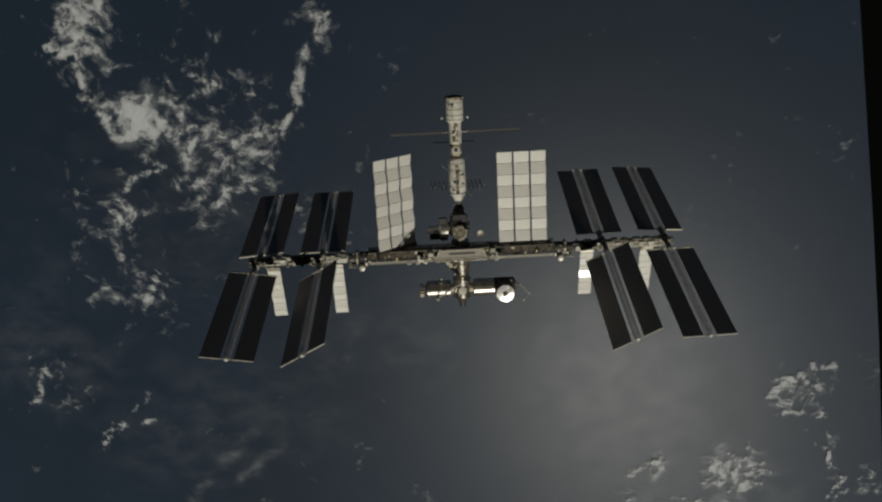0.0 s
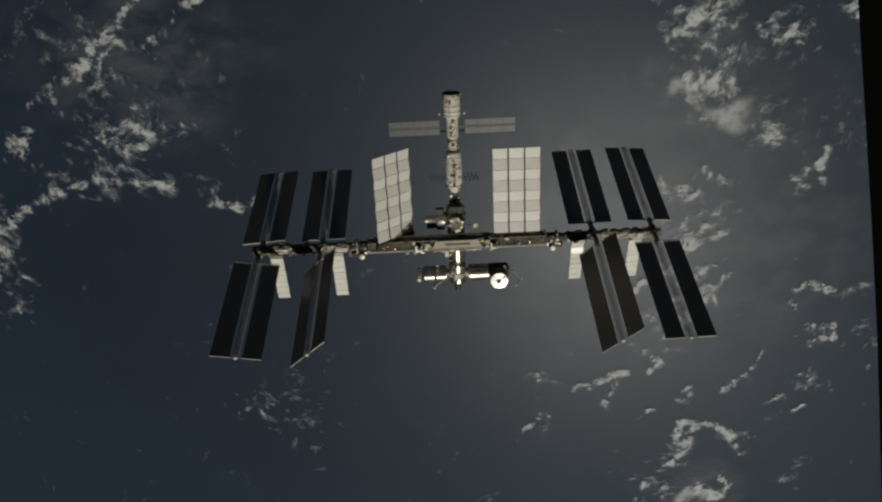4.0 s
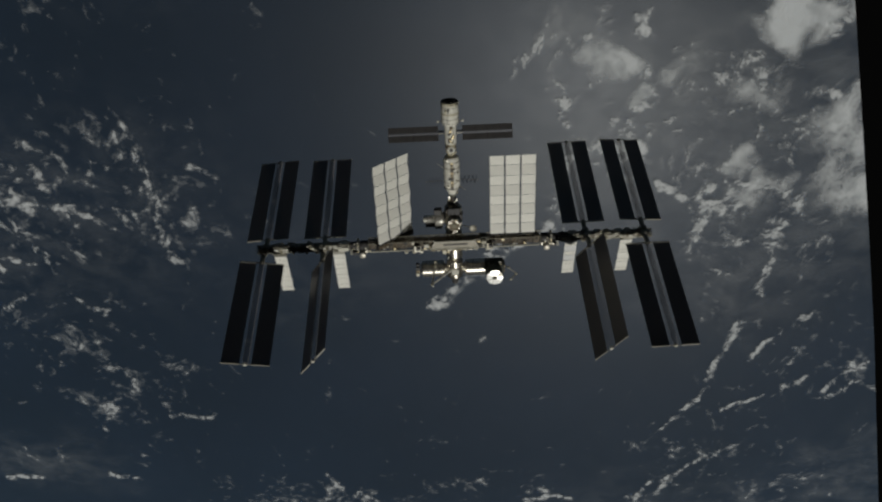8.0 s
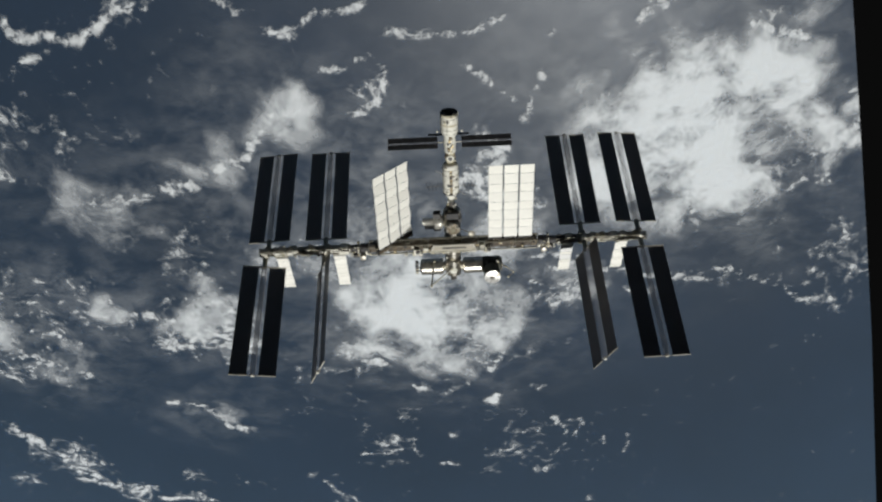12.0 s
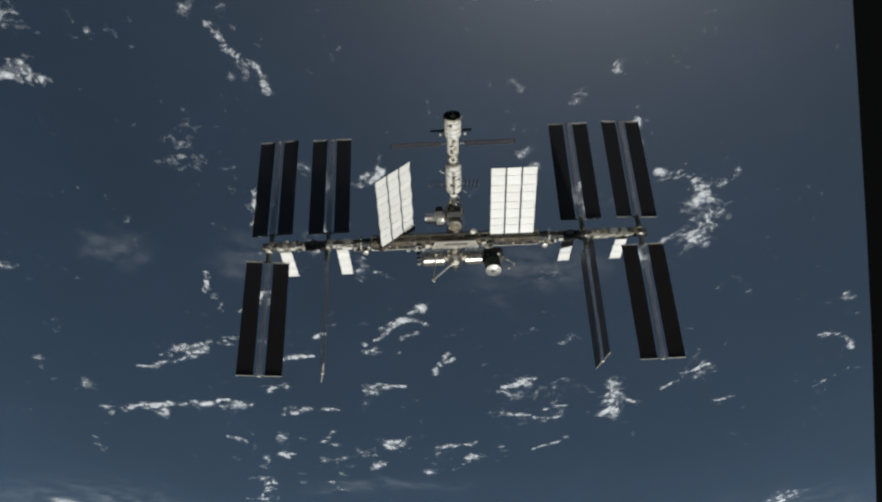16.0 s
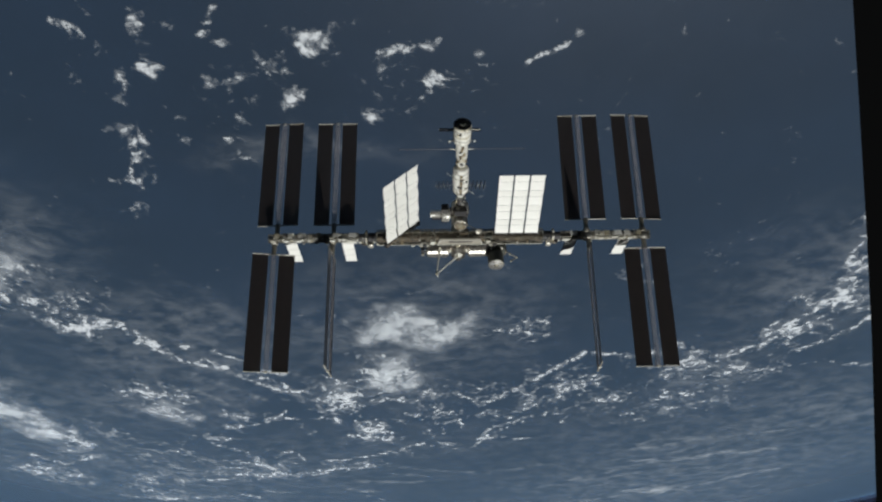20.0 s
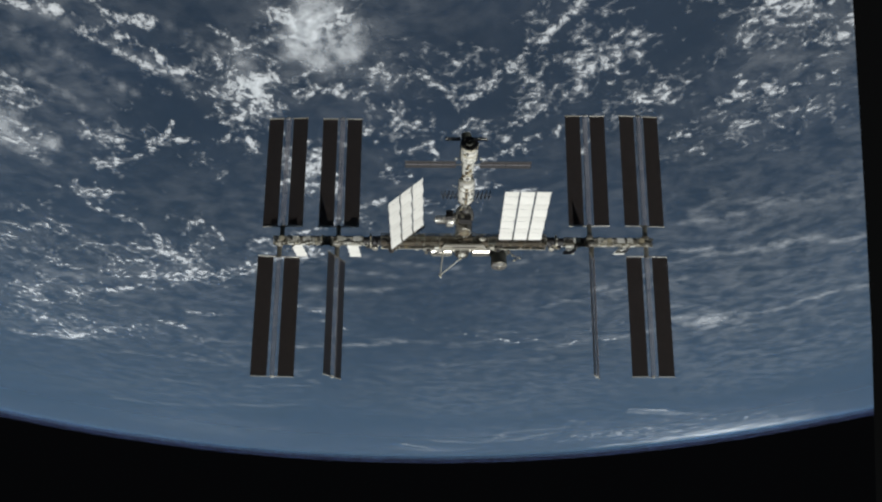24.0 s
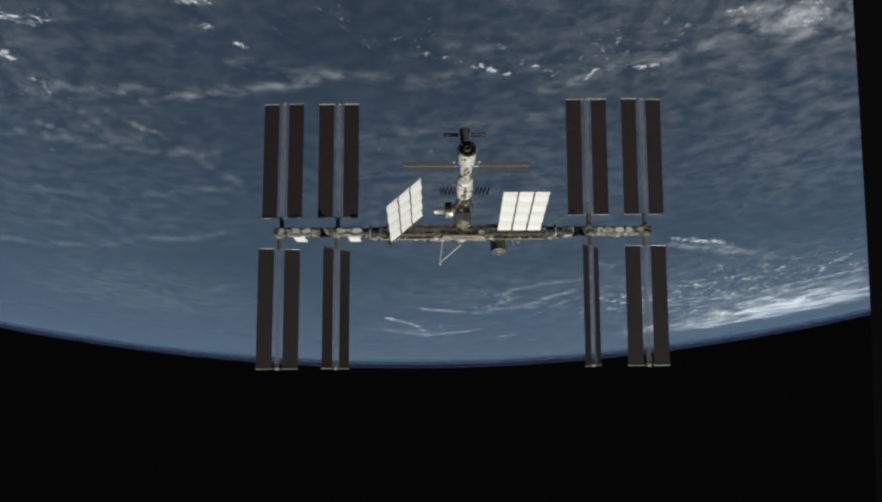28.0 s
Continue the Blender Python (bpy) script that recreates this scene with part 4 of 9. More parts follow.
VEIL_10 = [(-14.6,-0.65,0.19,0.19,0.39), (-14.31,-0.39,0.25,0.34,0.33), (-14.75,-0.94,0.19,0.26,0.33), (-15.09,-0.02,0.21,0.3,0.33), (-15.29,0.37,0.22,0.27,0.33), (-14.98,0.85,0.59,0.27,0.28), (-36.1,-5.58,0.72,0.48,0.25), (-35.06,-3.22,0.48,0.47,0.22)]
VEILS = VEIL_1 + VEIL_2 + VEIL_3 + VEIL_4 + VEIL_5 + VEIL_6 + VEIL_7 + VEIL_8 + VEIL_9 + VEIL_10
STREAKS_1 = [(-12.02,-0.57,-11.8,-0.53), (-11.8,-0.53,-11.79,-0.28), (-11.86,-1.77,-11.69,-1.63), (-3.11,-3.55,-3.48,-3.64), (-3.48,-3.64,-3.61,-3.76), (-3.61,-3.76,-3.89,-4.08), (-3.89,-4.08,-4.15,-4.21), (-3.4,-4.98,-3.22,-4.99), (-3.22,-4.99,-3.11,-5.06), (-3.11,-5.06,-3.04,-5.19), (-3.04,-5.19,-2.88,-5.08), (-3.23,-4.3,-3.27,-4.16), (-3.27,-4.16,-3.36,-4.04), (-3.36,-4.04,-3.35,-3.89), (-4.13,-4.97,-3.98,-4.87), (-3.98,-4.87,-3.87,-4.66), (-3.87,-4.66,-3.84,-4.55), (-6.08,-5.46,-5.88,-5.33), (-5.88,-5.33,-5.58,-4.97), (-4.86,-4.89,-4.57,-4.71), (-5.63,-5.93,-5.4,-5.74), (-2.98,-4.85,-2.82,-4.92), (-3.05,-3.45,-2.89,-3.38), (-3.37,-4.58,-3.43,-4.73)]
STREAKS_2 = [(-3.43,-4.73,-3.54,-4.93), (-10.35,-5.69,-9.96,-5.49), (-9.96,-5.49,-9.8,-5.23), (-9.8,-5.23,-9.62,-4.84), (-9.62,-4.84,-9.64,-4.21), (-9.44,-5.22,-9.2,-5.09), (-9.06,-4.86,-8.71,-4.51), (-8.71,-4.51,-8.51,-4.26), (-8.51,-4.26,-8.34,-4.04), (-8.67,-4.1,-8.43,-3.76), (-8.08,-3.55,-7.85,-3.69), (-7.85,-3.72,-7.45,-3.66), (-7.93,-3.52,-7.79,-3.4), (-7.79,-3.43,-7.53,-3.38), (-9.75,-3.93,-9.8,-3.73), (-9.8,-3.73,-9.66,-3.54), (-9.3,-4.61,-9.16,-4.37), (-9.16,-4.37,-9.26,-4.22), (-9.26,-4.22,-9.4,-4.42), (-16.18,-2.18,-15.96,-1.91), (-15.94,-1.91,-15.77,-1.67), (-13.19,-3.4,-12.96,-3.25), (-15.77,-1.79,-15.51,-1.6), (-18.41,-3.01,-18.52,-2.81)]
STREAKS_3 = [(-18.61,-1.42,-18.58,-1.22), (-18.58,-1.22,-18.57,-1), (-18.65,-0.35,-18.4,-0.26), (-18.38,-3.17,-18.18,-3.24), (-22.03,-6.21,-22.29,-5.79), (-40.85,-8.31,-40.93,-7.48), (-40.93,-7.48,-40.36,-6.46), (-39.13,-6.3,-39.09,-5.69), (-40.05,-5.74,-40.23,-5.5), (-48.84,-3.29,-49.74,-2.76), (-45.31,1.38,-45.84,2.27), (-51.16,-1.25,-51.23,-0.66), (-51.7,2.48,-50.8,4.01), (-50.8,4.01,-50.73,6.01)]
STREAKS = STREAKS_1 + STREAKS_2 + STREAKS_3
RIBBON_1 = [(-5.59,-0.4,-5.5,-0.34,0.027,1), (-5.5,-0.34,-5.46,-0.2,0.027,1), (-5.46,-0.2,-5.47,-0.07,0.027,1), (-5.75,-0.43,-5.79,-0.34,0.028,1), (-6.56,0.28,-6.59,0.18,0.025,1), (-6.59,0.18,-6.71,0.1,0.025,1), (-6.71,0.1,-6.83,0.06,0.025,1), (-6.83,0.06,-6.96,0.01,0.025,1), (-6.54,0.26,-6.27,0.05,0.025,1), (-6.27,0.05,-6.15,-0,0.025,1), (-6.28,-0.61,-6.32,-0.51,0.035,1), (-6.32,-0.51,-6.4,-0.39,0.036,1), (-6.8,-0.52,-6.92,-0.69,0.038,1.25), (-6.92,-0.69,-7.09,-0.8,0.039,1.25), (-7.05,-0.64,-7.09,-0.45,0.04,1.25), (-7.09,-0.45,-7.08,-0.21,0.04,1)]
RIBBON_2 = [(-6.48,-0.36,-6.59,-0.61,0.046,1), (-6.59,-0.61,-6.66,-0.87,0.046,1), (-6.66,-0.87,-7,-0.8,0.048,1.25), (-7,-0.8,-7.18,-0.87,0.05,1.25), (-6.79,-1.73,-6.96,-1.88,0.043,1), (-6.96,-1.88,-7.13,-1.98,0.044,1), (-7.13,-1.98,-7.31,-2,0.046,1), (-7.31,-2,-7.45,-1.92,0.047,1), (-7,-1.92,-6.87,-1.77,0.044,1), (-6.87,-1.77,-6.84,-1.62,0.043,1), (-7.12,-1.03,-7.3,-1.11,0.05,1.25), (-7.3,-1.11,-7.43,-1.28,0.052,1.25), (-7.43,-1.28,-7.58,-1.52,0.053,1.25), (-7.58,-1.52,-7.75,-1.51,0.054,1), (-7.47,-1.32,-7.53,-1.12,0.032,1.25), (-7.53,-1.12,-7.35,-0.97,0.031,1.25)]
RIBBON_3 = [(-7.84,-1.14,-7.95,-1.05,0.033,1), (-7.95,-1.05,-8.08,-0.94,0.034,1), (-8.5,-0.97,-8.42,-0.85,0.035,1), (-8.42,-0.85,-8.29,-0.84,0.034,1), (-8.72,-0.91,-8.62,-0.66,0.035,1), (-8.62,-0.66,-8.52,-0.54,0.035,1), (-8.75,-0.34,-8.65,-0.22,0.035,1), (-8.65,-0.22,-8.8,-0.07,0.036,1), (-8.22,0.21,-8.26,0.07,0.035,1), (-8.26,0.07,-8.39,0.02,0.035,1), (-8.39,0.02,-8.51,0.15,0.035,1), (-8.77,-0.89,-8.64,-0.82,0.025,1), (-8.64,-0.82,-8.6,-0.68,0.025,1), (-8.6,-0.68,-8.65,-0.53,0.025,1), (-8.65,-0.53,-8.73,-0.48,0.025,1), (-8.51,-0.52,-8.4,-0.46,0.025,1)]
RIBBON_4 = [(-8.4,-0.46,-8.39,-0.34,0.025,1), (-8.5,0.08,-8.43,0.03,0.025,1), (-8.43,0.03,-8.35,0.07,0.025,1), (-8.35,0.07,-8.29,0.22,0.025,1), (-8.8,-0.36,-8.74,-0.26,0.025,1), (-8.74,-0.26,-8.71,-0.08,0.025,1), (-9.81,0.21,-9.66,0.15,0.029,1), (-9.66,0.15,-9.52,0.17,0.029,1), (-10.57,-1.05,-10.47,-0.91,0.035,1), (-10.47,-0.91,-10.43,-0.76,0.034,1), (-10.43,-0.76,-10.28,-0.65,0.034,1), (-10.28,-0.65,-10.2,-0.64,0.034,1), (-10.56,-0.69,-10.42,-0.49,0.035,1), (-10.42,-0.49,-10.37,-0.35,0.034,1), (-10.16,-0.39,-10.21,-0.55,0.034,1), (-10.21,-0.55,-10.28,-0.65,0.034,1)]
RIBBON_5 = [(-10.78,-0.84,-10.65,-0.68,0.035,1), (-10.65,-0.68,-10.57,-0.49,0.035,1), (-10.79,-0.54,-10.58,-0.39,0.035,1), (-10.58,-0.39,-10.48,-0.31,0.035,1), (-11,-1,-11.06,-0.86,0.027,1), (-11.06,-0.86,-11.19,-0.72,0.027,1), (-11.19,-0.72,-11.3,-0.84,0.027,1), (-11.43,-1.34,-11.35,-1.16,0.028,1), (-11.35,-1.16,-11.3,-0.98,0.027,1), (-10.75,0.2,-10.61,0.16,0.027,1), (-10.61,0.16,-10.54,0.29,0.026,1), (-10.54,0.29,-10.63,0.48,0.026,1), (-11.07,0.29,-10.9,0.36,0.027,1), (-10.9,0.36,-10.91,0.53,0.027,1), (-10.91,0.53,-11.03,0.6,0.027,1), (-11.52,-0.18,-11.35,-0.02,0.028,1)]
RIBBON_6 = [(-11.35,-0.02,-11.17,0.04,0.028,1), (-11.99,-0.5,-12.16,-0.52,0.025,1), (-12.16,-0.52,-12.3,-0.66,0.025,1), (-12.3,-0.66,-12.48,-0.75,0.025,1), (-12.48,-0.75,-12.67,-0.83,0.025,1), (-12.66,-0.13,-12.51,-0.08,0.025,1), (-12.51,-0.08,-12.4,-0.13,0.025,1), (-13.07,0.76,-13.29,0.79,0.025,1), (-13.29,0.79,-13.66,0.9,0.026,1), (-13.52,-0.59,-13.53,-0.39,0.031,1), (-13.53,-0.39,-13.57,-0.11,0.031,1), (-14.67,-1.27,-14.85,-1.08,0.036,1), (-14.85,-1.08,-14.98,-0.8,0.036,1), (-14.96,-1.26,-15.03,-1.03,0.037,1), (-15.03,-1.03,-15.14,-0.79,0.037,1), (-15.18,-0.56,-15.32,-0.31,0.038,1)]
RIBBON_7 = [(-15.32,-0.31,-15.21,-0.1,0.038,1), (-14.32,-1.54,-14.22,-1.41,0.025,1), (-14.22,-1.41,-14.02,-1.31,0.025,1), (-13.68,-0.3,-13.87,-0.25,0.025,1), (-15.62,0.29,-15.83,0.38,0.026,1), (-15.83,0.38,-16.19,0.38,0.027,1), (-15.4,-1.28,-15.67,-1.15,0.025,1), (-14,-0.75,-14.15,-0.72,0.025,1), (-14.96,-1.21,-15.27,-1.29,0.034,1), (-15.27,-1.29,-15.49,-1.3,0.035,1), (-15.49,-1.3,-15.65,-1.51,0.035,1), (-15.65,-1.51,-15.85,-1.7,0.036,1), (-15.85,-1.7,-15.99,-1.9,0.036,1), (-15.99,-1.9,-16.2,-2.15,0.037,1), (-14.66,-5.28,-14.9,-5.21,0.025,0.9), (-14.9,-5.21,-15.03,-5.12,0.025,0.9)]
RIBBON_8 = [(-15.03,-5.41,-15.35,-5.29,0.025,0.9), (-15.35,-5.29,-15.62,-5.11,0.025,0.9), (-15.62,-5.11,-15.91,-4.98,0.025,0.9), (-15.26,-5.41,-15.49,-5.27,0.025,0.9), (-15.49,-5.27,-15.48,-5.07,0.025,0.9), (-14.9,-4.97,-15.21,-4.9,0.025,0.9), (-15.21,-4.9,-15.41,-4.73,0.025,0.9), (-15.09,-5.21,-15.28,-5.07,0.025,0.9), (-15.28,-5.07,-15.48,-5.02,0.025,0.9), (-14.9,-4.54,-15.08,-4.54,0.025,0.9), (-14.83,-4.2,-15.08,-4.11,0.025,0.9), (-15.08,-4.11,-15.4,-4.12,0.025,0.9), (-15.4,-4.12,-15.75,-4.04,0.025,0.9), (-15.21,-4.47,-15.47,-4.33,0.025,0.9), (-14.96,-3.81,-15.08,-3.64,0.025,0.9), (-15.47,-4.18,-15.68,-4.08,0.025,0.9)]
RIBBON_9 = [(-15.99,-6.26,-16.02,-5.95,0.026,0.9), (-16.02,-5.95,-16.08,-5.71,0.025,0.9), (-16.08,-5.71,-15.77,-5.41,0.025,0.9), (-16.29,-6.04,-16.12,-5.72,0.026,0.9), (-16.06,-5.02,-16.2,-4.79,0.025,0.9), (-13.48,-4.38,-13.43,-4.17,0.025,0.6), (-13.41,-4.04,-13.37,-3.82,0.025,0.6), (-13.72,-4.59,-13.79,-4.46,0.025,0.6), (-16.48,0.24,-16.67,0.14,0.027,1), (-16.67,0.14,-16.91,0.09,0.028,1), (-16.91,0.09,-17.13,0.05,0.028,1), (-16.59,0.58,-16.7,0.46,0.028,1), (-16.7,0.46,-16.9,0.38,0.028,1), (-17.22,0.75,-17.16,0.88,0.029,1), (-17.16,0.88,-17.1,0.94,0.029,1), (-17.31,1.1,-17.13,1.25,0.03,1)]
RIBBON_10 = [(-17.13,1.25,-17.05,1.42,0.029,1), (-17.39,1.17,-17.27,1.38,0.03,1), (-17.27,1.38,-17.36,1.55,0.03,1), (-17.23,0.06,-17.39,0.02,0.029,1), (-17.39,0.02,-17.45,-0.12,0.029,1), (-17.96,0.1,-18.09,0.22,0.031,1), (-18.09,0.22,-18.02,0.36,0.031,1), (-18.02,0.36,-17.92,0.49,0.031,1), (-18.38,-0.1,-18.23,0.03,0.032,1), (-18.23,0.03,-18.08,0.16,0.031,1), (-18.58,-0.18,-18.38,-0.05,0.032,1), (-15.97,0.33,-16.21,0.39,0.026,1), (-16.48,0.67,-16.5,0.74,0.025,0.9), (-17.68,-0.24,-17.48,-0.12,0.025,0.9), (-17.51,0.27,-17.36,0.49,0.025,0.9), (-17.36,0.49,-17.3,0.62,0.025,0.9)]
RIBBON_11 = [(-18.47,0.9,-18.43,1.26,0.025,0.9), (-18.43,1.26,-18.54,1.55,0.025,0.9), (-16.18,-2.22,-16.1,-2.15,0.025,0.9), (-16.56,-1.81,-16.51,-1.74,0.025,0.9), (-16.88,-4.83,-17.07,-4.74,0.025,0.9), (-17.21,-5.05,-17.52,-5.16,0.025,0.9), (-17.44,-4.53,-17.41,-4.33,0.025,0.9), (-17.41,-4.33,-17.41,-4.1,0.025,0.9), (-16.95,-5.59,-17.02,-5.51,0.025,0.9), (-15.38,-5.28,-15.57,-5.17,0.025,0.95), (-15.57,-5.17,-15.68,-5.12,0.025,0.95), (-15.68,-5.12,-15.83,-4.9,0.025,0.95), (-15.73,-5.45,-15.78,-5.2,0.025,0.95), (-15.49,-4.08,-15.74,-4.07,0.025,0.95), (-16.05,-4.97,-16.16,-4.89,0.025,0.95), (-16.16,-4.89,-16.24,-4.81,0.025,0.95)]
RIBBON_12 = [(-16.19,-5.56,-16.08,-5.36,0.025,0.95), (-18.27,-6.31,-18.25,-5.92,0.03,0.95), (-18.18,-5.33,-18.25,-4.99,0.029,0.95), (-18.63,-4.78,-18.72,-4.63,0.028,1), (-18.72,-4.63,-18.75,-4.41,0.028,1), (-18.75,-4.41,-18.84,-4.11,0.028,1), (-19.5,-4.79,-19.4,-4.59,0.03,1), (-19.4,-4.59,-19.37,-4.48,0.029,1), (-18.83,-3.47,-19.01,-3.32,0.027,1), (-19.01,-3.32,-19.14,-3.11,0.028,1), (-19.14,-3.11,-19.11,-3.01,0.028,1), (-18.78,-3.01,-18.76,-2.83,0.027,1), (-18.76,-2.83,-18.77,-2.61,0.027,1), (-18.77,-2.61,-18.75,-2.43,0.027,1), (-18.79,-2.21,-18.84,-1.99,0.027,1), (-18.84,-1.99,-18.85,-1.73,0.027,1)]
RIBBON_13 = [(-18.85,-1.73,-18.82,-1.55,0.027,1), (-18.82,-1.55,-18.78,-1.28,0.027,1), (-19.27,-2.99,-19.31,-2.8,0.028,1), (-19.25,-2.8,-19.16,-2.6,0.028,1), (-19.16,-2.6,-19.14,-2.42,0.028,1), (-19.14,-2.42,-19.11,-2.28,0.028,1), (-19.3,-2.2,-19.34,-1.97,0.028,1), (-19.34,-1.97,-19.36,-1.74,0.028,1), (-19.36,-1.74,-19.27,-1.5,0.028,1), (-19.27,-1.5,-19.28,-1.41,0.028,1), (-19.54,-2.64,-19.55,-2.45,0.029,1), (-19.55,-2.45,-19.43,-2.25,0.029,1), (-19.43,-2.25,-19.56,-2.19,0.029,1), (-19.9,-2.48,-19.83,-2.28,0.029,1), (-19.83,-2.28,-19.63,-2.19,0.029,1), (-19.42,-1.15,-19.75,-1.21,0.029,1)]
RIBBON_14 = [(-19.75,-1.21,-20.03,-1.28,0.03,1), (-19.59,-1.69,-19.74,-1.5,0.029,1), (-19.74,-1.5,-19.81,-1.36,0.029,1), (-19.05,-4.77,-19.24,-4.68,0.035,1), (-19.24,-4.68,-19.27,-4.55,0.036,1), (-19.27,-4.55,-19.24,-4.3,0.035,1), (-19.24,-4.3,-19.18,-4.1,0.035,1), (-19.18,-4.1,-19.06,-3.93,0.035,1), (-19.06,-3.93,-19.09,-3.75,0.034,1), (-20.31,-3.59,-20.24,-3.32,0.038,1), (-20.24,-3.32,-19.88,-2.97,0.037,1), (-19.34,-0.55,-19.15,-0.5,0.034,1), (-19.15,-0.5,-19.04,-0.42,0.034,1), (-19.04,-0.42,-18.87,-0.33,0.033,1), (-19.4,0.22,-19.48,0.47,0.035,1), (-19.48,0.47,-19.56,0.63,0.036,1)]
RIBBON_15 = [(-20.57,0.57,-20.45,0.9,0.057,1), (-20.45,0.9,-20.24,1.12,0.057,1), (-20.24,1.12,-19.83,1.32,0.055,1), (-20.55,-4.8,-20.59,-4.43,0.058,0.8), (-20.59,-4.43,-20.51,-3.99,0.057,0.8), (-20.51,-3.99,-20.43,-3.66,0.056,1), (-20.54,-1.76,-20.31,-1.6,0.055,1), (-20.31,-1.6,-20.24,-1.45,0.054,1), (-20.24,-1.45,-20.72,-1.5,0.055,1), (-20.14,1.49,-20.31,1.69,0.029,1), (-20.31,1.69,-20.48,1.85,0.029,1), (-20.78,1.66,-21.16,1.99,0.031,1), (-20.96,0.42,-20.74,0.65,0.029,0.9), (-20.74,0.65,-20.62,1.04,0.029,0.9), (-20.35,-5.17,-20.37,-5.04,0.029,1), (-21.98,-5.58,-22.05,-5.35,0.04,1)]
RIBBON_16 = [(-22.05,-5.35,-22.16,-5.14,0.04,1), (-22.26,-5.74,-22.41,-5.49,0.042,1), (-22.41,-5.49,-22.56,-5.23,0.042,1), (-21.79,-4.48,-21.86,-4.26,0.038,1), (-21.86,-4.26,-21.74,-3.99,0.038,1), (-21.74,-3.99,-21.94,-3.75,0.038,1), (-22.06,-4.41,-22.2,-4.16,0.039,1), (-22.2,-4.16,-22.14,-3.8,0.039,1), (-23.4,-6.32,-23.53,-6.09,0.047,1), (-23.53,-6.09,-23.81,-5.97,0.048,1), (-23.81,-5.97,-24.16,-5.92,0.049,1), (-23.76,-5.95,-23.95,-5.78,0.048,1), (-23.95,-5.78,-24.26,-5.71,0.049,1), (-24.27,-5.9,-24.36,-5.57,0.05,1), (-24.36,-5.57,-24.41,-5.15,0.049,1), (-22.95,-4.51,-23,-4.26,0.043,1)]
RIBBON_17 = [(-23,-4.26,-23.3,-4.06,0.043,1), (-23.3,-4.06,-23.34,-3.91,0.044,1), (-21.51,-1.26,-21.59,-1.08,0.027,1), (-21.59,-1.08,-21.5,-1,0.027,1), (-21.54,-0.19,-21.62,0,0.028,1), (-21.62,0,-21.63,0.19,0.028,1), (-21.67,0.56,-21.76,0.9,0.029,1), (-21.76,0.9,-21.91,1.12,0.029,1), (-21.91,1.12,-21.94,1.36,0.03,1), (-20.99,-0.17,-21,0.01,0.026,0.9), (-21,0.01,-21.11,0.06,0.026,1), (-24.63,-5.16,-24.62,-4.79,0.037,1), (-24.62,-4.79,-24.68,-4.56,0.037,1), (-23.31,-0.71,-23.58,-0.69,0.025,0.9), (-23.58,-0.69,-23.75,-0.73,0.025,0.9), (-23.83,-0.4,-23.69,-0.44,0.025,0.9)]
RIBBON_18 = [(-23.63,-0.17,-23.99,-0.22,0.025,0.9), (-23.83,-2.86,-23.84,-2.62,0.025,0.95), (-23.84,-2.62,-23.78,-2.41,0.025,0.95), (-23.58,-2.3,-23.86,-2.23,0.025,0.95), (-24.02,-2.04,-24.1,-1.9,0.025,0.95), (-23.36,-0.93,-23.62,-0.83,0.025,0.95), (-26.49,-6.28,-26.41,-5.93,0.031,0.95), (-26.41,-5.93,-26.53,-5.65,0.031,0.95), (-25.67,-2.55,-25.74,-2.38,0.027,0.95), (-25.74,-2.38,-25.59,-2.25,0.027,0.95), (-25.89,0.17,-26.11,0.26,0.028,0.84), (-26.11,0.26,-26.03,0.43,0.029,0.84), (-25.53,-0.27,-25.24,-0.33,0.027,0.95), (-27.67,2.68,-27.27,2.73,0.035,0.95), (-27.27,2.73,-27.04,2.81,0.035,0.95), (-24.49,-4.8,-24.52,-4.69,0.027,1)]
RIBBON_19 = [(-24.52,-4.69,-24.66,-4.62,0.027,1), (-28.67,-0.25,-28.96,-0.13,0.041,1), (-28.96,-0.13,-29.09,0.03,0.041,1), (-29.09,0.03,-29.17,0.16,0.042,1), (-28.88,-5.46,-28.76,-5.2,0.042,1), (-28.76,-5.2,-28.73,-4.89,0.041,1), (-24.28,-3.23,-24.45,-3.19,0.025,1), (-24.45,-3.19,-24.56,-3.14,0.025,1), (-24.56,-3.14,-24.65,-3.04,0.025,1), (-24.65,-3.04,-24.84,-2.98,0.025,1), (-25.73,-2.48,-25.62,-2.38,0.025,1), (-25.62,-2.38,-25.57,-2.31,0.025,1), (-25.84,-0.09,-25.89,0.05,0.025,0.88), (-25.89,0.05,-25.76,0.1,0.025,0.88), (-26.33,0.25,-26.41,0.33,0.025,0.88), (-26.41,0.33,-26.49,0.2,0.025,0.88)]
RIBBON_20 = [(-26.49,0.2,-26.57,0.31,0.025,0.88), (-26.41,0.36,-26.59,0.48,0.025,0.88), (-26.59,0.48,-26.69,0.48,0.025,0.88), (-26.68,-3.9,-26.9,-3.93,0.025,1), (-26.9,-3.93,-27.09,-3.91,0.025,1), (-26.75,-2.57,-26.8,-2.38,0.025,1), (-26.8,-2.38,-26.84,-2.29,0.025,1), (-27.84,-4.67,-27.71,-4.4,0.026,1), (-27.85,-4.39,-27.73,-3.96,0.026,1), (-27.93,-3.51,-27.95,-3.23,0.026,1), (-27.63,-3.17,-27.59,-3.06,0.025,1), (-27.71,-2.59,-27.55,-2.41,0.025,1), (-27.55,-2.41,-27.48,-2.27,0.025,1), (-27.73,-2.32,-27.66,-2.15,0.025,1), (-27.4,-2.19,-27.24,-2.07,0.025,1), (-27.79,-2.71,-27.94,-2.56,0.026,1)]
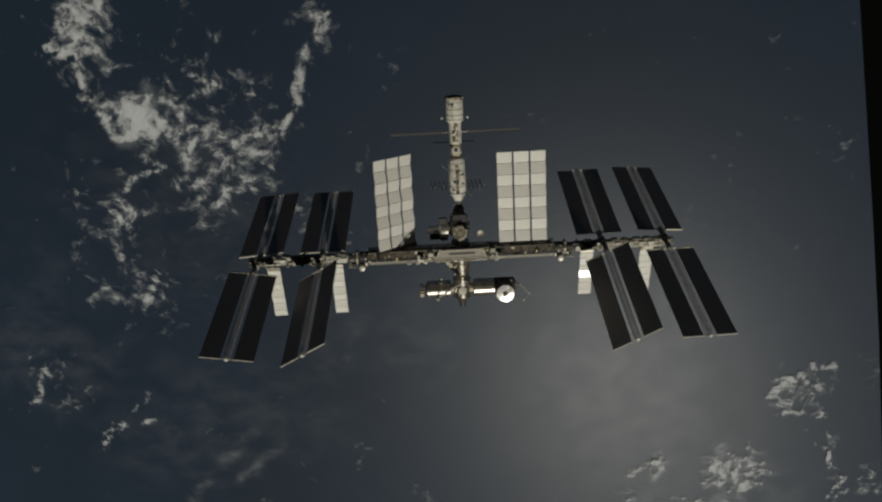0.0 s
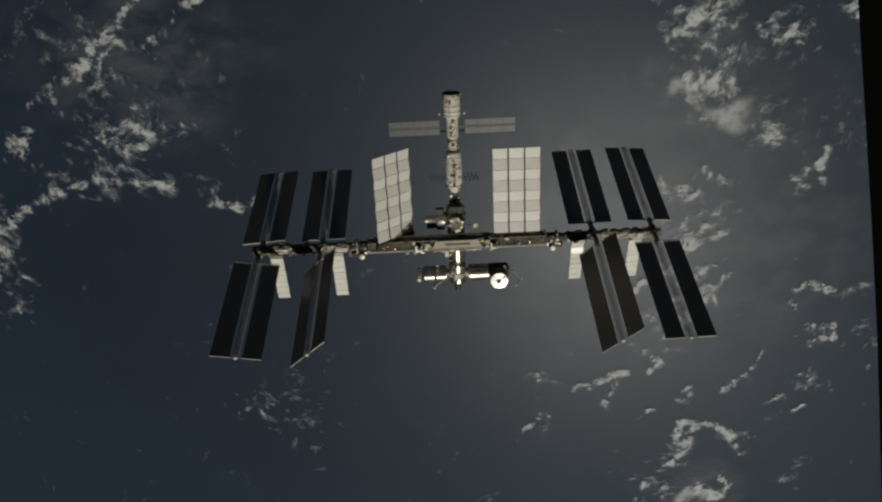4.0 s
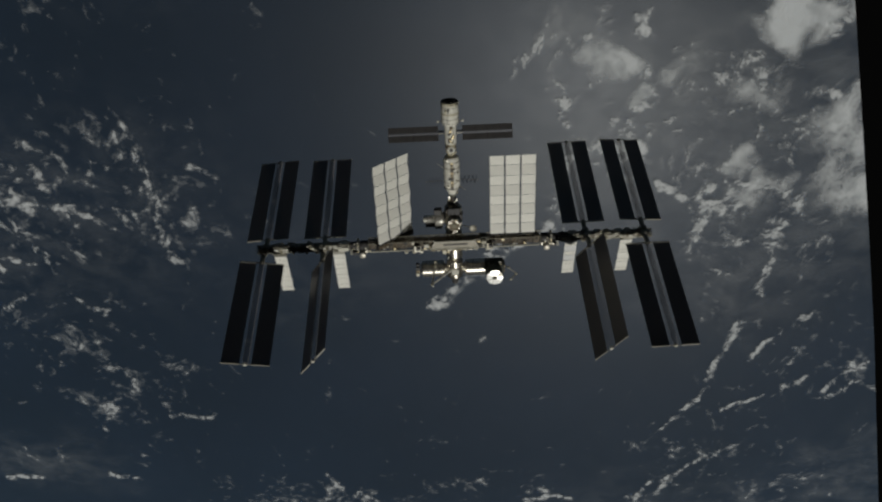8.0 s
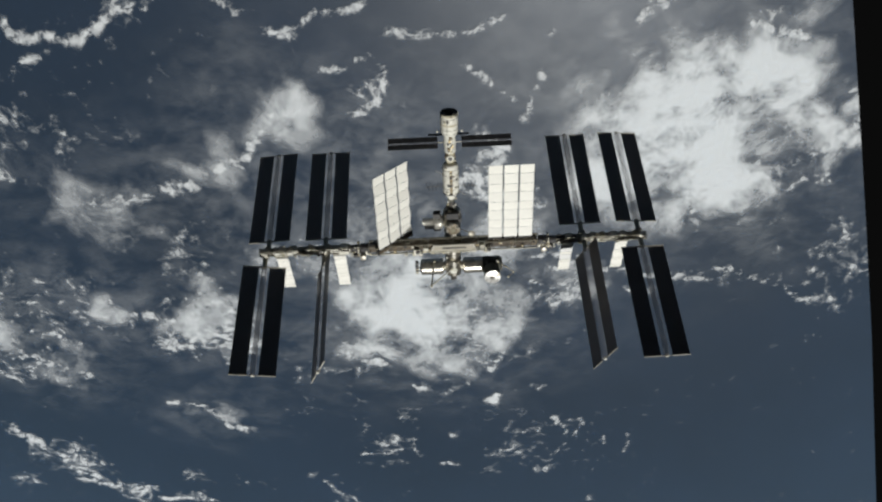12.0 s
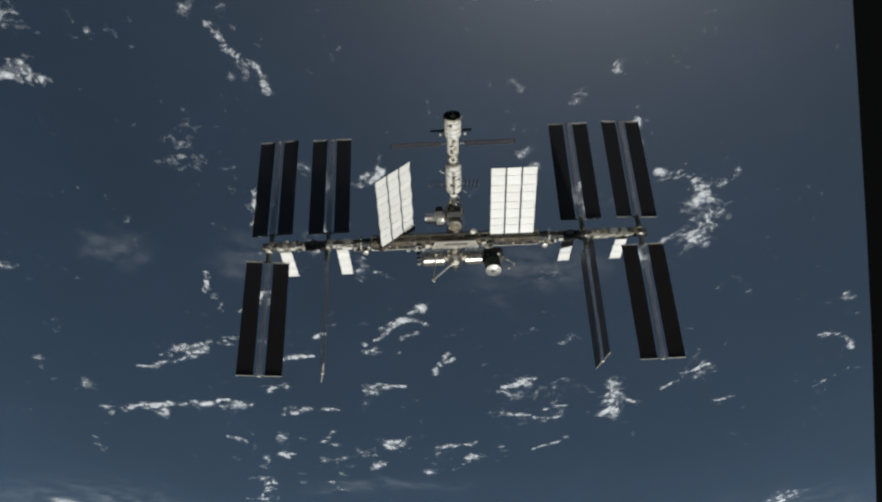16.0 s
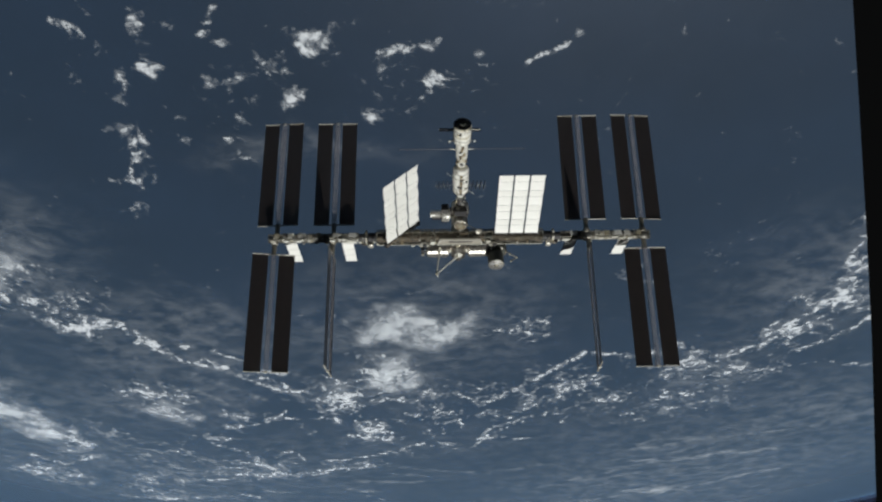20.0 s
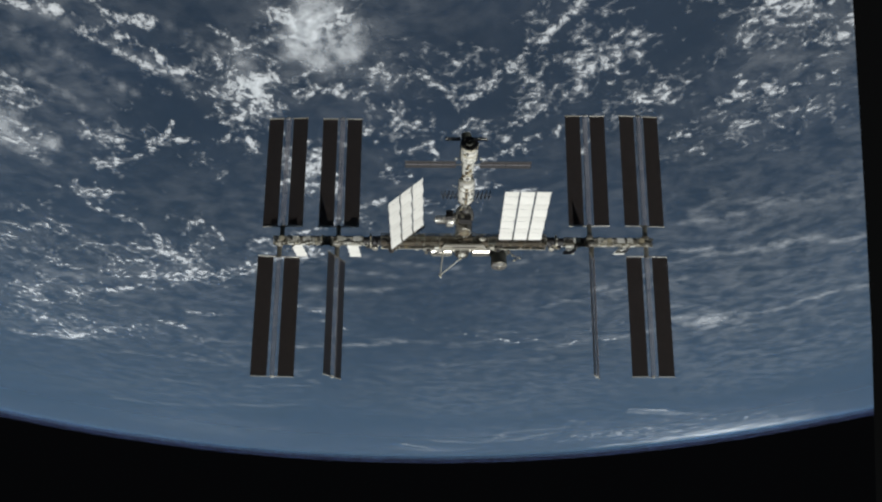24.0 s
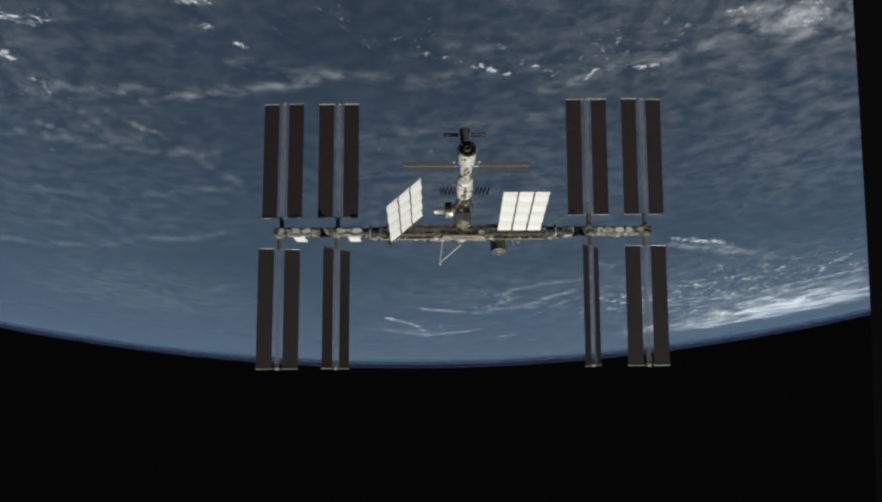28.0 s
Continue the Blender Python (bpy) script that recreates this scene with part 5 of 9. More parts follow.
RIBBON_21 = [(-27.94,-2.56,-27.91,-2.34,0.026,1), (-28.32,-2.04,-28.04,-1.88,0.026,1), (-28.65,-1.27,-28.57,-1.07,0.028,1), (-28.71,-4.64,-28.67,-4.26,0.028,1), (-28.67,-4.26,-28.78,-3.99,0.028,1), (-29.02,-3.73,-28.93,-3.35,0.029,1), (-28.93,-3.35,-28.94,-3.11,0.028,1), (-28.57,-3.76,-28.42,-3.58,0.027,1), (-28.42,-3.58,-28.53,-3.57,0.027,1), (-29.82,-2.07,-29.79,-1.69,0.03,1), (-30.06,-1.76,-30.03,-1.43,0.031,1), (-28.16,1.83,-28.24,2.03,0.029,1), (-28.24,2.03,-28.52,2.29,0.029,1), (-32.06,-6.98,-32.45,-6.82,0.058,1), (-32.45,-6.82,-32.86,-6.59,0.059,1), (-32.86,-6.59,-33.24,-6.38,0.06,1)]
RIBBON_22 = [(-32.63,-7.26,-32.89,-6.96,0.061,1), (-32.89,-6.96,-33.18,-6.65,0.061,1), (-33.18,-6.65,-33.47,-6.18,0.062,1), (-33.47,-6.26,-33.62,-5.94,0.062,1), (-33.62,-5.94,-33.43,-5.5,0.061,1), (-33.43,-5.5,-33.76,-5.32,0.06,1), (-33.76,-5.32,-34.12,-5.12,0.062,1), (-33.95,-5.37,-34.31,-4.95,0.047,1), (-34.31,-4.95,-34.6,-4.48,0.047,1), (-34.02,-4.87,-34.1,-4.44,0.046,1), (-34.1,-4.44,-34.6,-4.09,0.046,1), (-34.6,-4.09,-34.7,-3.8,0.047,1), (-34.7,-4.42,-35.14,-4.03,0.048,1), (-35.14,-4.03,-35.26,-3.49,0.049,1), (-35.24,-6.12,-35.32,-5.64,0.052,1), (-35.32,-5.64,-35.66,-5.32,0.052,1)]
RIBBON_23 = [(-33.75,-1.25,-33.7,-0.97,0.043,1), (-33.7,-0.97,-33.91,-0.67,0.044,1), (-35.15,-3.39,-35.64,-2.97,0.049,1), (-35.64,-2.97,-35.42,-2.62,0.049,1), (-35.42,-2.62,-35.72,-1.98,0.049,1), (-35.78,-1.49,-35.36,-1,0.05,0.83), (-35.36,-1,-34.78,-0.56,0.048,0.9), (-34.78,-0.56,-34.44,-0.2,0.047,1), (-34.45,-0.12,-34.54,0.34,0.047,1), (-34.54,0.34,-34.62,0.73,0.048,1), (-34.04,0.64,-34.5,1.09,0.047,1), (-34.5,1.09,-34.8,1.53,0.05,1), (-34.69,1.89,-34.28,2.09,0.05,1), (-34.28,2.09,-33.89,2.28,0.049,1), (-33.89,2.28,-33.55,2.54,0.048,1), (-33.55,2.54,-33.43,2.68,0.048,1)]
RIBBON_24 = [(-34.83,2.39,-34.55,2.77,0.053,1), (-34.55,2.77,-34.1,3.08,0.052,1), (-34.1,3.08,-33.69,3.37,0.051,1), (-33.02,2.45,-32.36,2.44,0.044,1), (-32.36,2.44,-31.92,2.61,0.042,1), (-32.86,0.14,-33.06,0.5,0.028,0.8), (-35.36,2.05,-35.15,2.79,0.037,0.8), (-35.15,2.79,-35.45,3.7,0.039,0.8), (-34.32,-4.67,-34.68,-4.34,0.034,1), (-34.68,-4.34,-34.8,-4.05,0.035,1), (-34.8,-4.05,-35.07,-3.86,0.035,1), (-34.69,-3.39,-34.95,-3.12,0.034,1), (-38.27,-8.74,-38.71,-8.41,0.059,1), (-38.71,-8.41,-38,-7.53,0.056,1), (-37.07,-5.42,-37.46,-4.98,0.044,1), (-37.46,-4.98,-38.4,-4.82,0.046,1)]
RIBBON_25 = [(-38.73,-5.52,-38.66,-4.71,0.049,1), (-38.66,-4.71,-38.36,-3.87,0.047,1), (-38.36,-3.87,-38.1,-3.41,0.045,1), (-37.87,-3.78,-37.64,-3.1,0.043,1), (-37.64,-3.1,-37.34,-2.59,0.042,1), (-37.23,-2.58,-37.07,-2.03,0.041,1), (-37.07,-2.03,-37.31,-1.51,0.041,1), (-37.11,-1.5,-36.57,-1.27,0.04,1), (-36.57,-1.27,-36.35,-0.92,0.039,1), (-36.35,-0.92,-36.12,-0.71,0.038,1), (-36.08,-1.06,-35.82,-0.66,0.037,0.9), (-35.82,-0.66,-35.55,-0.41,0.037,0.9), (-35.18,0.85,-34.97,1.13,0.036,1), (-34.97,1.13,-34.82,1.35,0.035,1), (-34.89,1.43,-34.64,1.67,0.035,1), (-34.64,1.67,-34.51,1.94,0.035,1)]
RIBBON_26 = [(-34.56,2.2,-34.15,2.3,0.035,1), (-34.15,2.3,-33.89,2.56,0.034,1), (-35.6,0.93,-35.82,1.38,0.038,1), (-35.82,1.38,-35.61,1.8,0.039,1), (-38.73,-4.73,-38.67,-4.32,0.025,1), (-38.67,-4.32,-38.54,-3.95,0.025,1), (-38.54,-3.95,-38.36,-3.88,0.025,1), (-38.95,-5.68,-39.04,-5.45,0.025,1), (-39.04,-5.45,-39.01,-5.2,0.025,1), (-39.01,-5.2,-38.76,-5.04,0.025,1), (-38.79,-5.31,-38.5,-4.67,0.025,1), (-38.17,-3.17,-38.05,-2.99,0.025,1), (-38.05,-2.99,-37.94,-2.81,0.025,1), (-38.34,-3.57,-38.16,-3.26,0.025,1), (-30.6,-4.13,-30.79,-4.27,0.025,0.95), (-30.79,-4.27,-30.96,-4.4,0.025,0.95)]
RIBBON_27 = [(-30.96,-4.4,-31.13,-4.39,0.025,0.95), (-31.13,-4.39,-31.28,-4.36,0.025,0.95), (-31.51,-4.71,-31.49,-4.52,0.025,0.95), (-31.49,-4.52,-31.51,-4.36,0.025,0.95), (-29.76,-2.72,-29.67,-2.6,0.025,0.95), (-29.67,-2.6,-29.69,-2.54,0.025,0.95), (-30.31,-2.92,-30.29,-2.71,0.025,0.95), (-29.84,-2.11,-29.77,-1.98,0.025,0.95), (-29.77,-1.98,-29.78,-1.85,0.025,0.95), (-29.81,-1.73,-29.75,-1.6,0.025,0.95), (-30.21,-1.78,-30.13,-1.67,0.025,0.95), (-30.13,-1.67,-30.1,-1.58,0.025,0.95), (-30.04,-1.43,-30,-1.24,0.025,0.95), (-29.99,-0.98,-29.91,-0.69,0.025,0.95), (-29.45,-4.43,-29.62,-4.23,0.025,0.95), (-21.76,-4.5,-21.82,-4.31,0.027,1)]
RIBBON_28 = [(-21.82,-4.31,-22.11,-4.28,0.028,1), (-21.26,-1.2,-21.23,-1.05,0.025,1), (-21.23,-1.05,-21.32,-0.86,0.025,1), (-21.32,-0.86,-21.45,-0.67,0.025,1), (-21.45,-0.67,-21.75,-0.7,0.025,1), (-21.45,-0.67,-21.45,-0.4,0.025,1), (-21.45,-0.4,-21.53,-0.2,0.025,1), (-21.53,-0.2,-21.6,0.19,0.025,1), (-21.53,0.29,-21.59,0.49,0.025,1), (-21.59,0.49,-21.72,0.8,0.025,1), (-6.42,-0.86,-6.28,-0.66,0.034,1), (-6.28,-0.66,-6.39,-0.42,0.034,1), (-6.34,-1.45,-6.22,-1.29,0.034,1), (-6.22,-1.29,-6.3,-1.2,0.034,1), (-5.72,-0.49,-5.57,-0.37,0.032,1), (-5.57,-0.37,-5.44,-0.23,0.031,1)]
RIBBON_29 = [(-35.98,-5.06,-35.95,-4.9,0.025,1), (-35.95,-4.9,-36.05,-4.85,0.025,1), (-36.05,-4.85,-36.11,-4.76,0.025,1), (-36.14,-4.71,-36.18,-4.48,0.025,1), (-36.18,-4.48,-36.09,-4.25,0.025,1), (-36.09,-4.25,-35.95,-4.09,0.025,1), (-35.95,-4.09,-35.78,-3.99,0.025,1), (-36.72,-5.15,-36.58,-4.87,0.025,1), (-36.58,-4.87,-36.41,-4.74,0.025,1), (-36.41,-4.74,-36.27,-4.74,0.025,1), (-36.79,-5.56,-36.83,-5.32,0.025,1), (-36.83,-5.32,-36.95,-5.16,0.025,1), (-36.95,-5.16,-36.79,-4.98,0.025,1), (-36.36,-5.22,-36.43,-5.05,0.025,1), (-36.43,-5.05,-36.5,-4.94,0.025,1), (-36.07,-4.05,-36.11,-3.83,0.025,1)]
RIBBON_30 = [(-36.11,-3.83,-36.09,-3.58,0.025,1), (-36.09,-3.58,-36.16,-3.37,0.025,1), (-36.03,-3.56,-36.07,-3.39,0.025,1), (-36.07,-3.39,-36.23,-3.37,0.025,1), (-35.79,-3.66,-35.86,-3.46,0.025,1), (-35.86,-3.46,-35.96,-3.22,0.025,1), (-35.96,-3.22,-35.88,-3.06,0.025,1), (-35.82,-3.08,-36,-3.04,0.025,1), (-36,-3.04,-36.18,-3.14,0.025,1), (-36.44,-2.98,-36.32,-2.85,0.025,1), (-36.32,-2.85,-36.52,-2.8,0.025,1), (-36.52,-2.8,-36.66,-2.71,0.025,1), (-36.77,-3.46,-36.7,-3.24,0.025,1), (-36.7,-3.24,-36.82,-3.08,0.025,1), (-36.82,-3.08,-36.76,-2.86,0.025,1), (-37.04,-3.24,-36.94,-3,0.025,1)]
RIBBON_31 = [(-36.94,-3,-37.03,-2.77,0.025,1), (-35.86,-2.47,-35.99,-2.32,0.025,1), (-35.99,-2.32,-35.94,-2.13,0.025,1), (-36.04,-2.33,-36.18,-2.17,0.025,1), (-36.18,-2.17,-36.31,-2.05,0.025,1), (-36.69,-2.3,-36.53,-2.13,0.025,1), (-36.53,-2.13,-36.47,-1.98,0.025,1), (-36.47,-1.98,-36.71,-1.99,0.025,1), (-36.71,-1.99,-36.8,-2.17,0.025,1), (-35.84,-1.98,-35.93,-1.86,0.025,1), (-35.93,-1.86,-36.03,-1.7,0.025,1), (-36.15,-1.76,-36.33,-1.71,0.025,1), (-36.33,-1.71,-36.43,-1.74,0.025,1), (-37.13,-2.32,-37.27,-2.09,0.025,1), (-37.27,-2.09,-37.33,-1.83,0.025,1), (-37.33,-1.83,-37.27,-1.57,0.025,1)]
RIBBON_32 = [(-37.27,-1.57,-37.16,-1.48,0.025,1), (-37.01,-1.47,-36.84,-1.29,0.025,1), (-36.84,-1.29,-36.68,-1.14,0.025,1), (-36.68,-1.14,-36.49,-0.95,0.025,1), (-36.97,-1.5,-36.95,-1.25,0.025,1), (-36.95,-1.25,-37.05,-1,0.025,1), (-37.05,-1,-37.08,-0.7,0.025,1), (-36.37,-0.9,-36.48,-0.76,0.025,1), (-36.48,-0.76,-36.4,-0.6,0.025,1), (-36.4,-0.6,-36.25,-0.54,0.025,1), (-36.25,-0.54,-36.07,-0.57,0.025,1), (-36.07,-0.57,-36.18,-0.37,0.025,1), (-36.52,-0.34,-36.37,-0.26,0.025,1), (-36.37,-0.26,-36.23,-0.19,0.025,1), (-36.47,0.39,-36.3,0.49,0.025,1), (-36.3,0.49,-36.35,0.68,0.025,1)]
RIBBON_33 = [(-36.58,0.77,-36.74,0.99,0.025,1), (-36.19,0.56,-36.15,0.73,0.025,1), (-36.19,-4.34,-36.34,-4.56,0.025,1), (-37.73,-4.62,-37.46,-4.34,0.025,0.82), (-37.46,-4.34,-37.55,-4.21,0.025,0.82), (-37.55,-4.21,-37.83,-4.2,0.025,0.82), (-37.92,-4.67,-38.17,-4.62,0.025,1), (-38.17,-4.62,-38.02,-4.33,0.025,1), (-37.54,-4.49,-37.33,-4.24,0.025,0.82), (-38.37,-6.47,-38.59,-6.2,0.025,1), (-38.59,-6.2,-38.75,-5.82,0.025,1), (-38.75,-5.82,-38.68,-5.33,0.025,1), (-38.86,-5.41,-38.79,-4.86,0.025,1), (-38.79,-4.86,-38.61,-4.35,0.025,1), (-38.61,-4.35,-38.56,-3.9,0.025,1), (-38.13,-5.96,-38.29,-5.66,0.025,1)]
RIBBON_34 = [(-38.29,-5.66,-38.33,-5.18,0.025,1), (-40.21,-7.54,-39.99,-6.95,0.027,1), (-39.99,-6.95,-40.29,-6.66,0.027,1), (-40.57,-7.67,-40.8,-7.31,0.029,1), (-40.8,-7.31,-40.55,-6.71,0.029,1), (-40.55,-6.71,-40.69,-6.31,0.028,1), (-40.25,-6.18,-40.14,-5.68,0.026,1), (-40.14,-5.68,-40.37,-5.41,0.026,1), (-23.21,-6.35,-23.53,-6.19,0.028,1), (-23.53,-6.19,-23.87,-5.96,0.028,1), (-23.87,-5.96,-24.07,-5.67,0.029,1), (-22.29,-5.96,-22.44,-5.7,0.025,1), (-22.44,-5.7,-22.67,-5.47,0.025,1), (-21.45,-5.32,-21.65,-5.15,0.025,1), (-21.65,-5.15,-21.92,-4.95,0.025,1), (-12.01,-0.48,-11.87,-0.44,0.025,1)]
RIBBON_35 = [(-11.87,-0.44,-11.8,-0.34,0.025,1), (-11.8,-0.34,-11.85,-0.23,0.025,1), (-11.85,-0.23,-11.97,-0.1,0.025,1), (-12.03,-0.46,-12.16,-0.54,0.025,1), (-12.16,-0.54,-12.32,-0.6,0.025,1), (-12.48,-0.71,-12.53,-0.59,0.025,1), (-11.75,-0.82,-11.66,-0.72,0.025,1), (-11.46,-0.51,-11.4,-0.48,0.025,1), (-11.4,-0.48,-11.51,-0.43,0.025,1), (-11.64,0.13,-11.61,0.25,0.025,1), (-11.76,0.32,-11.73,0.38,0.025,1), (-11.45,-1.36,-11.39,-1.26,0.025,1), (-11.53,-1.1,-11.41,-1.09,0.025,1), (-13.49,0.81,-13.35,0.86,0.025,1), (-13.59,-0.18,-13.7,-0.04,0.025,1), (-13.88,-0.75,-13.8,-0.63,0.025,1)]
RIBBON_36 = [(-14.13,-0.77,-13.99,-0.7,0.025,1), (-14.39,-1.54,-14.18,-1.39,0.025,1), (-14.18,-1.39,-14.02,-1.31,0.025,1), (-13.63,-1.53,-13.45,-1.43,0.025,1), (-13.54,-4.4,-13.51,-4.18,0.025,0.6), (-13.51,-4.18,-13.44,-3.93,0.025,0.6), (-14.03,-5.83,-13.96,-5.52,0.025,0.6), (-13.96,-5.52,-13.87,-5.17,0.025,0.6), (-14.83,-5.24,-14.96,-5.03,0.025,0.8), (-14.96,-5.03,-15.17,-4.93,0.025,0.8), (-14.7,-5.06,-14.82,-4.8,0.025,0.8), (-14.82,-4.8,-15.09,-4.66,0.025,0.8), (-15.17,-4.88,-15.31,-4.66,0.025,0.8), (-15.31,-4.66,-15.45,-4.48,0.025,0.8), (-15.19,-5.39,-15.25,-5.1,0.025,0.8), (-14.89,-4.47,-15.09,-4.31,0.025,0.8)]
RIBBON_37 = [(-14.91,-5.62,-14.84,-5.39,0.025,0.8), (-11.65,-4.1,-11.58,-3.94,0.025,0.58), (-11.51,-3.78,-11.48,-3.45,0.025,0.58), (-8.38,0.04,-8.24,0.08,0.025,1), (-8.24,0.08,-8.22,0.22,0.025,1), (-8.38,0.04,-8.51,0.12,0.025,1), (-8.51,0.12,-8.57,0.3,0.025,1), (-8.57,0.3,-8.63,0.41,0.025,1), (-7.31,-0,-7.27,0.09,0.025,1), (-7.27,0.09,-7.36,0.18,0.025,1), (-7.86,0.3,-7.69,0.35,0.025,0.8), (-7.69,0.35,-7.56,0.4,0.025,0.8), (-8.07,-0.99,-7.93,-1.05,0.025,1), (-9.47,-5.3,-9.17,-5.19,0.025,0.85), (-9.12,-5.04,-8.89,-4.76,0.025,0.85), (-8.89,-4.76,-8.67,-4.46,0.025,0.85)]
RIBBON_38 = [(-8.67,-4.46,-8.42,-4.2,0.025,0.85), (-8.7,-4.24,-8.57,-4.01,0.025,0.85), (-8.57,-4.01,-8.47,-3.78,0.025,0.85), (-8.79,-0.39,-8.67,-0.19,0.025,1), (-5.85,-0.39,-5.84,-0.23,0.025,1), (-5.84,-0.23,-5.83,-0.06,0.025,1), (-6.13,-0.05,-6.08,-0.02,0.025,1), (-6.62,0.08,-6.49,0.15,0.025,1), (-5.84,-5.16,-5.79,-5.02,0.025,1), (-39.69,-4.87,-39.74,-4.64,0.025,0.9), (-39.79,-5.24,-39.83,-5.1,0.025,0.9), (-39.83,-5.1,-39.85,-4.91,0.025,0.9), (-40.48,-5.67,-40.58,-5.5,0.025,0.68), (-40.58,-5.5,-40.75,-5.31,0.025,0.68), (-40.64,-5.72,-40.79,-5.51,0.025,0.68), (-40.79,-5.51,-40.88,-5.39,0.025,0.68)]
RIBBON_39 = [(-39.61,-3.67,-39.69,-3.46,0.025,0.9), (-39.69,-3.46,-39.74,-3.28,0.025,0.9), (-40.06,-2.17,-40.26,-2.03,0.025,0.11), (-40.26,-2.03,-40.38,-1.9,0.025,0.11), (-40.28,-1.84,-40.29,-1.61,0.025,0.11), (-40.29,-1.61,-40.35,-1.39,0.025,0.11), (-40.47,-1.84,-40.58,-1.57,0.025,0.32), (-40.58,-1.57,-40.75,-1.22,0.025,0.9), (-40.75,-1.22,-40.85,-0.97,0.025,0.9), (-40.23,-2.23,-40.43,-2.17,0.025,0.11), (-40.45,-1.1,-40.54,-0.95,0.025,0.25), (-40.54,-0.95,-40.62,-0.83,0.025,0.72), (-40.59,-1.52,-40.83,-1.13,0.025,0.9), (-40.83,-1.13,-40.93,-0.87,0.025,0.9), (-40.82,-0.71,-40.93,-0.55,0.025,0.9), (-40.93,-0.55,-41.06,-0.39,0.025,0.9)]
RIBBON_40 = [(-40.47,0.09,-40.71,0.17,0.025,0.9), (-41.18,-0.06,-40.9,0.08,0.025,0.9), (-40.94,0.19,-41.01,0.4,0.025,0.9), (-41.01,0.4,-41.07,0.72,0.025,0.9), (-39.89,-2.45,-39.94,-2.27,0.025,0.11), (-39.92,-3.6,-39.97,-3.42,0.025,0.9), (-40.42,1.11,-40.42,1.3,0.025,0.9), (-40.42,1.3,-40.43,1.59,0.025,0.9), (-40.21,-3.3,-40.29,-3.17,0.025,0.9), (-7.4,-2.04,-7.2,-2.02,0.025,1), (-7.2,-2.02,-7.05,-1.94,0.025,1), (-7.05,-1.94,-6.96,-1.82,0.025,1), (-6.96,-1.82,-6.9,-1.66,0.025,1), (-6.9,-1.66,-6.81,-1.55,0.025,1), (-6.81,-1.55,-6.75,-1.39,0.025,1.25), (-7.01,-1.9,-6.82,-1.82,0.025,1)]
RIBBON_41 = [(-6.82,-1.82,-6.69,-1.71,0.025,1), (-6.21,-0.73,-6.28,-0.6,0.025,1), (-6.28,-0.6,-6.31,-0.43,0.025,1), (-6.21,-0.57,-6.11,-0.58,0.025,1), (-6.42,-0.67,-6.41,-0.51,0.025,1), (-6.41,-0.51,-6.48,-0.35,0.025,1), (-7.08,-0.4,-7.04,-0.25,0.025,1), (-7.04,-0.25,-7,-0.13,0.025,1), (-6.98,-0.05,-6.84,0.05,0.025,1), (-6.84,0.05,-6.69,0.11,0.025,1), (-7.82,-0.7,-7.67,-0.59,0.025,1), (-7.62,-1.6,-7.53,-1.4,0.025,1), (-26.1,-3.41,-25.91,-3.32,0.025,1), (-25.91,-3.32,-25.78,-3.32,0.025,1), (-25.51,-2.75,-25.68,-2.73,0.025,1), (-25.68,-2.73,-25.81,-2.73,0.025,1)]
RIBBON_42 = [(-26.13,-2.8,-26.28,-2.78,0.025,1), (-25.69,-2.63,-25.72,-2.48,0.025,1), (-25.72,-2.48,-25.58,-2.38,0.025,1), (-25.96,-2.6,-26.05,-2.58,0.025,1), (-25.85,-2.19,-25.81,-2.07,0.025,1), (-26.01,-0.68,-25.9,-0.65,0.025,1), (-26.75,-0.13,-26.93,-0.02,0.025,1), (-26.93,-0.02,-27.02,0.05,0.025,1), (-26.65,-0.13,-26.78,-0.15,0.025,1), (-27.3,0.09,-27.24,0.11,0.025,1), (-26.59,0.04,-26.52,0.13,0.025,0.88), (-26.75,-3.92,-26.98,-3.97,0.025,1), (-26.98,-3.97,-27.11,-3.89,0.025,1), (-27.21,-3.75,-27.09,-3.58,0.025,1), (-27.09,-3.58,-26.95,-3.48,0.025,1), (-26.95,-3.48,-26.96,-3.32,0.025,1)]
RIBBON_43 = [(-27.86,-4.6,-27.73,-4.3,0.025,1), (-27.73,-4.3,-27.7,-3.99,0.025,1), (-28.04,-4.98,-27.97,-4.69,0.025,1), (-27.97,-4.69,-27.91,-4.36,0.025,1), (-27.63,-3.97,-27.61,-3.77,0.025,1), (-27.61,-3.77,-27.65,-3.63,0.025,1), (-28.58,-2.79,-28.47,-2.62,0.025,1), (-28.47,-2.62,-28.53,-2.36,0.025,1), (-28.27,-2.03,-28.13,-1.82,0.025,1), (-28.69,-1.37,-28.58,-1.21,0.025,1), (-28.58,-1.21,-28.52,-1.03,0.025,1), (-29.13,-1.49,-29.2,-1.27,0.025,1), (-29.2,-1.27,-29.32,-0.99,0.025,1), (-29.32,-0.99,-29.31,-0.71,0.025,1), (-29.14,-0.93,-29.08,-0.66,0.025,1), (-28.61,-0.22,-28.83,-0.11,0.025,1)]
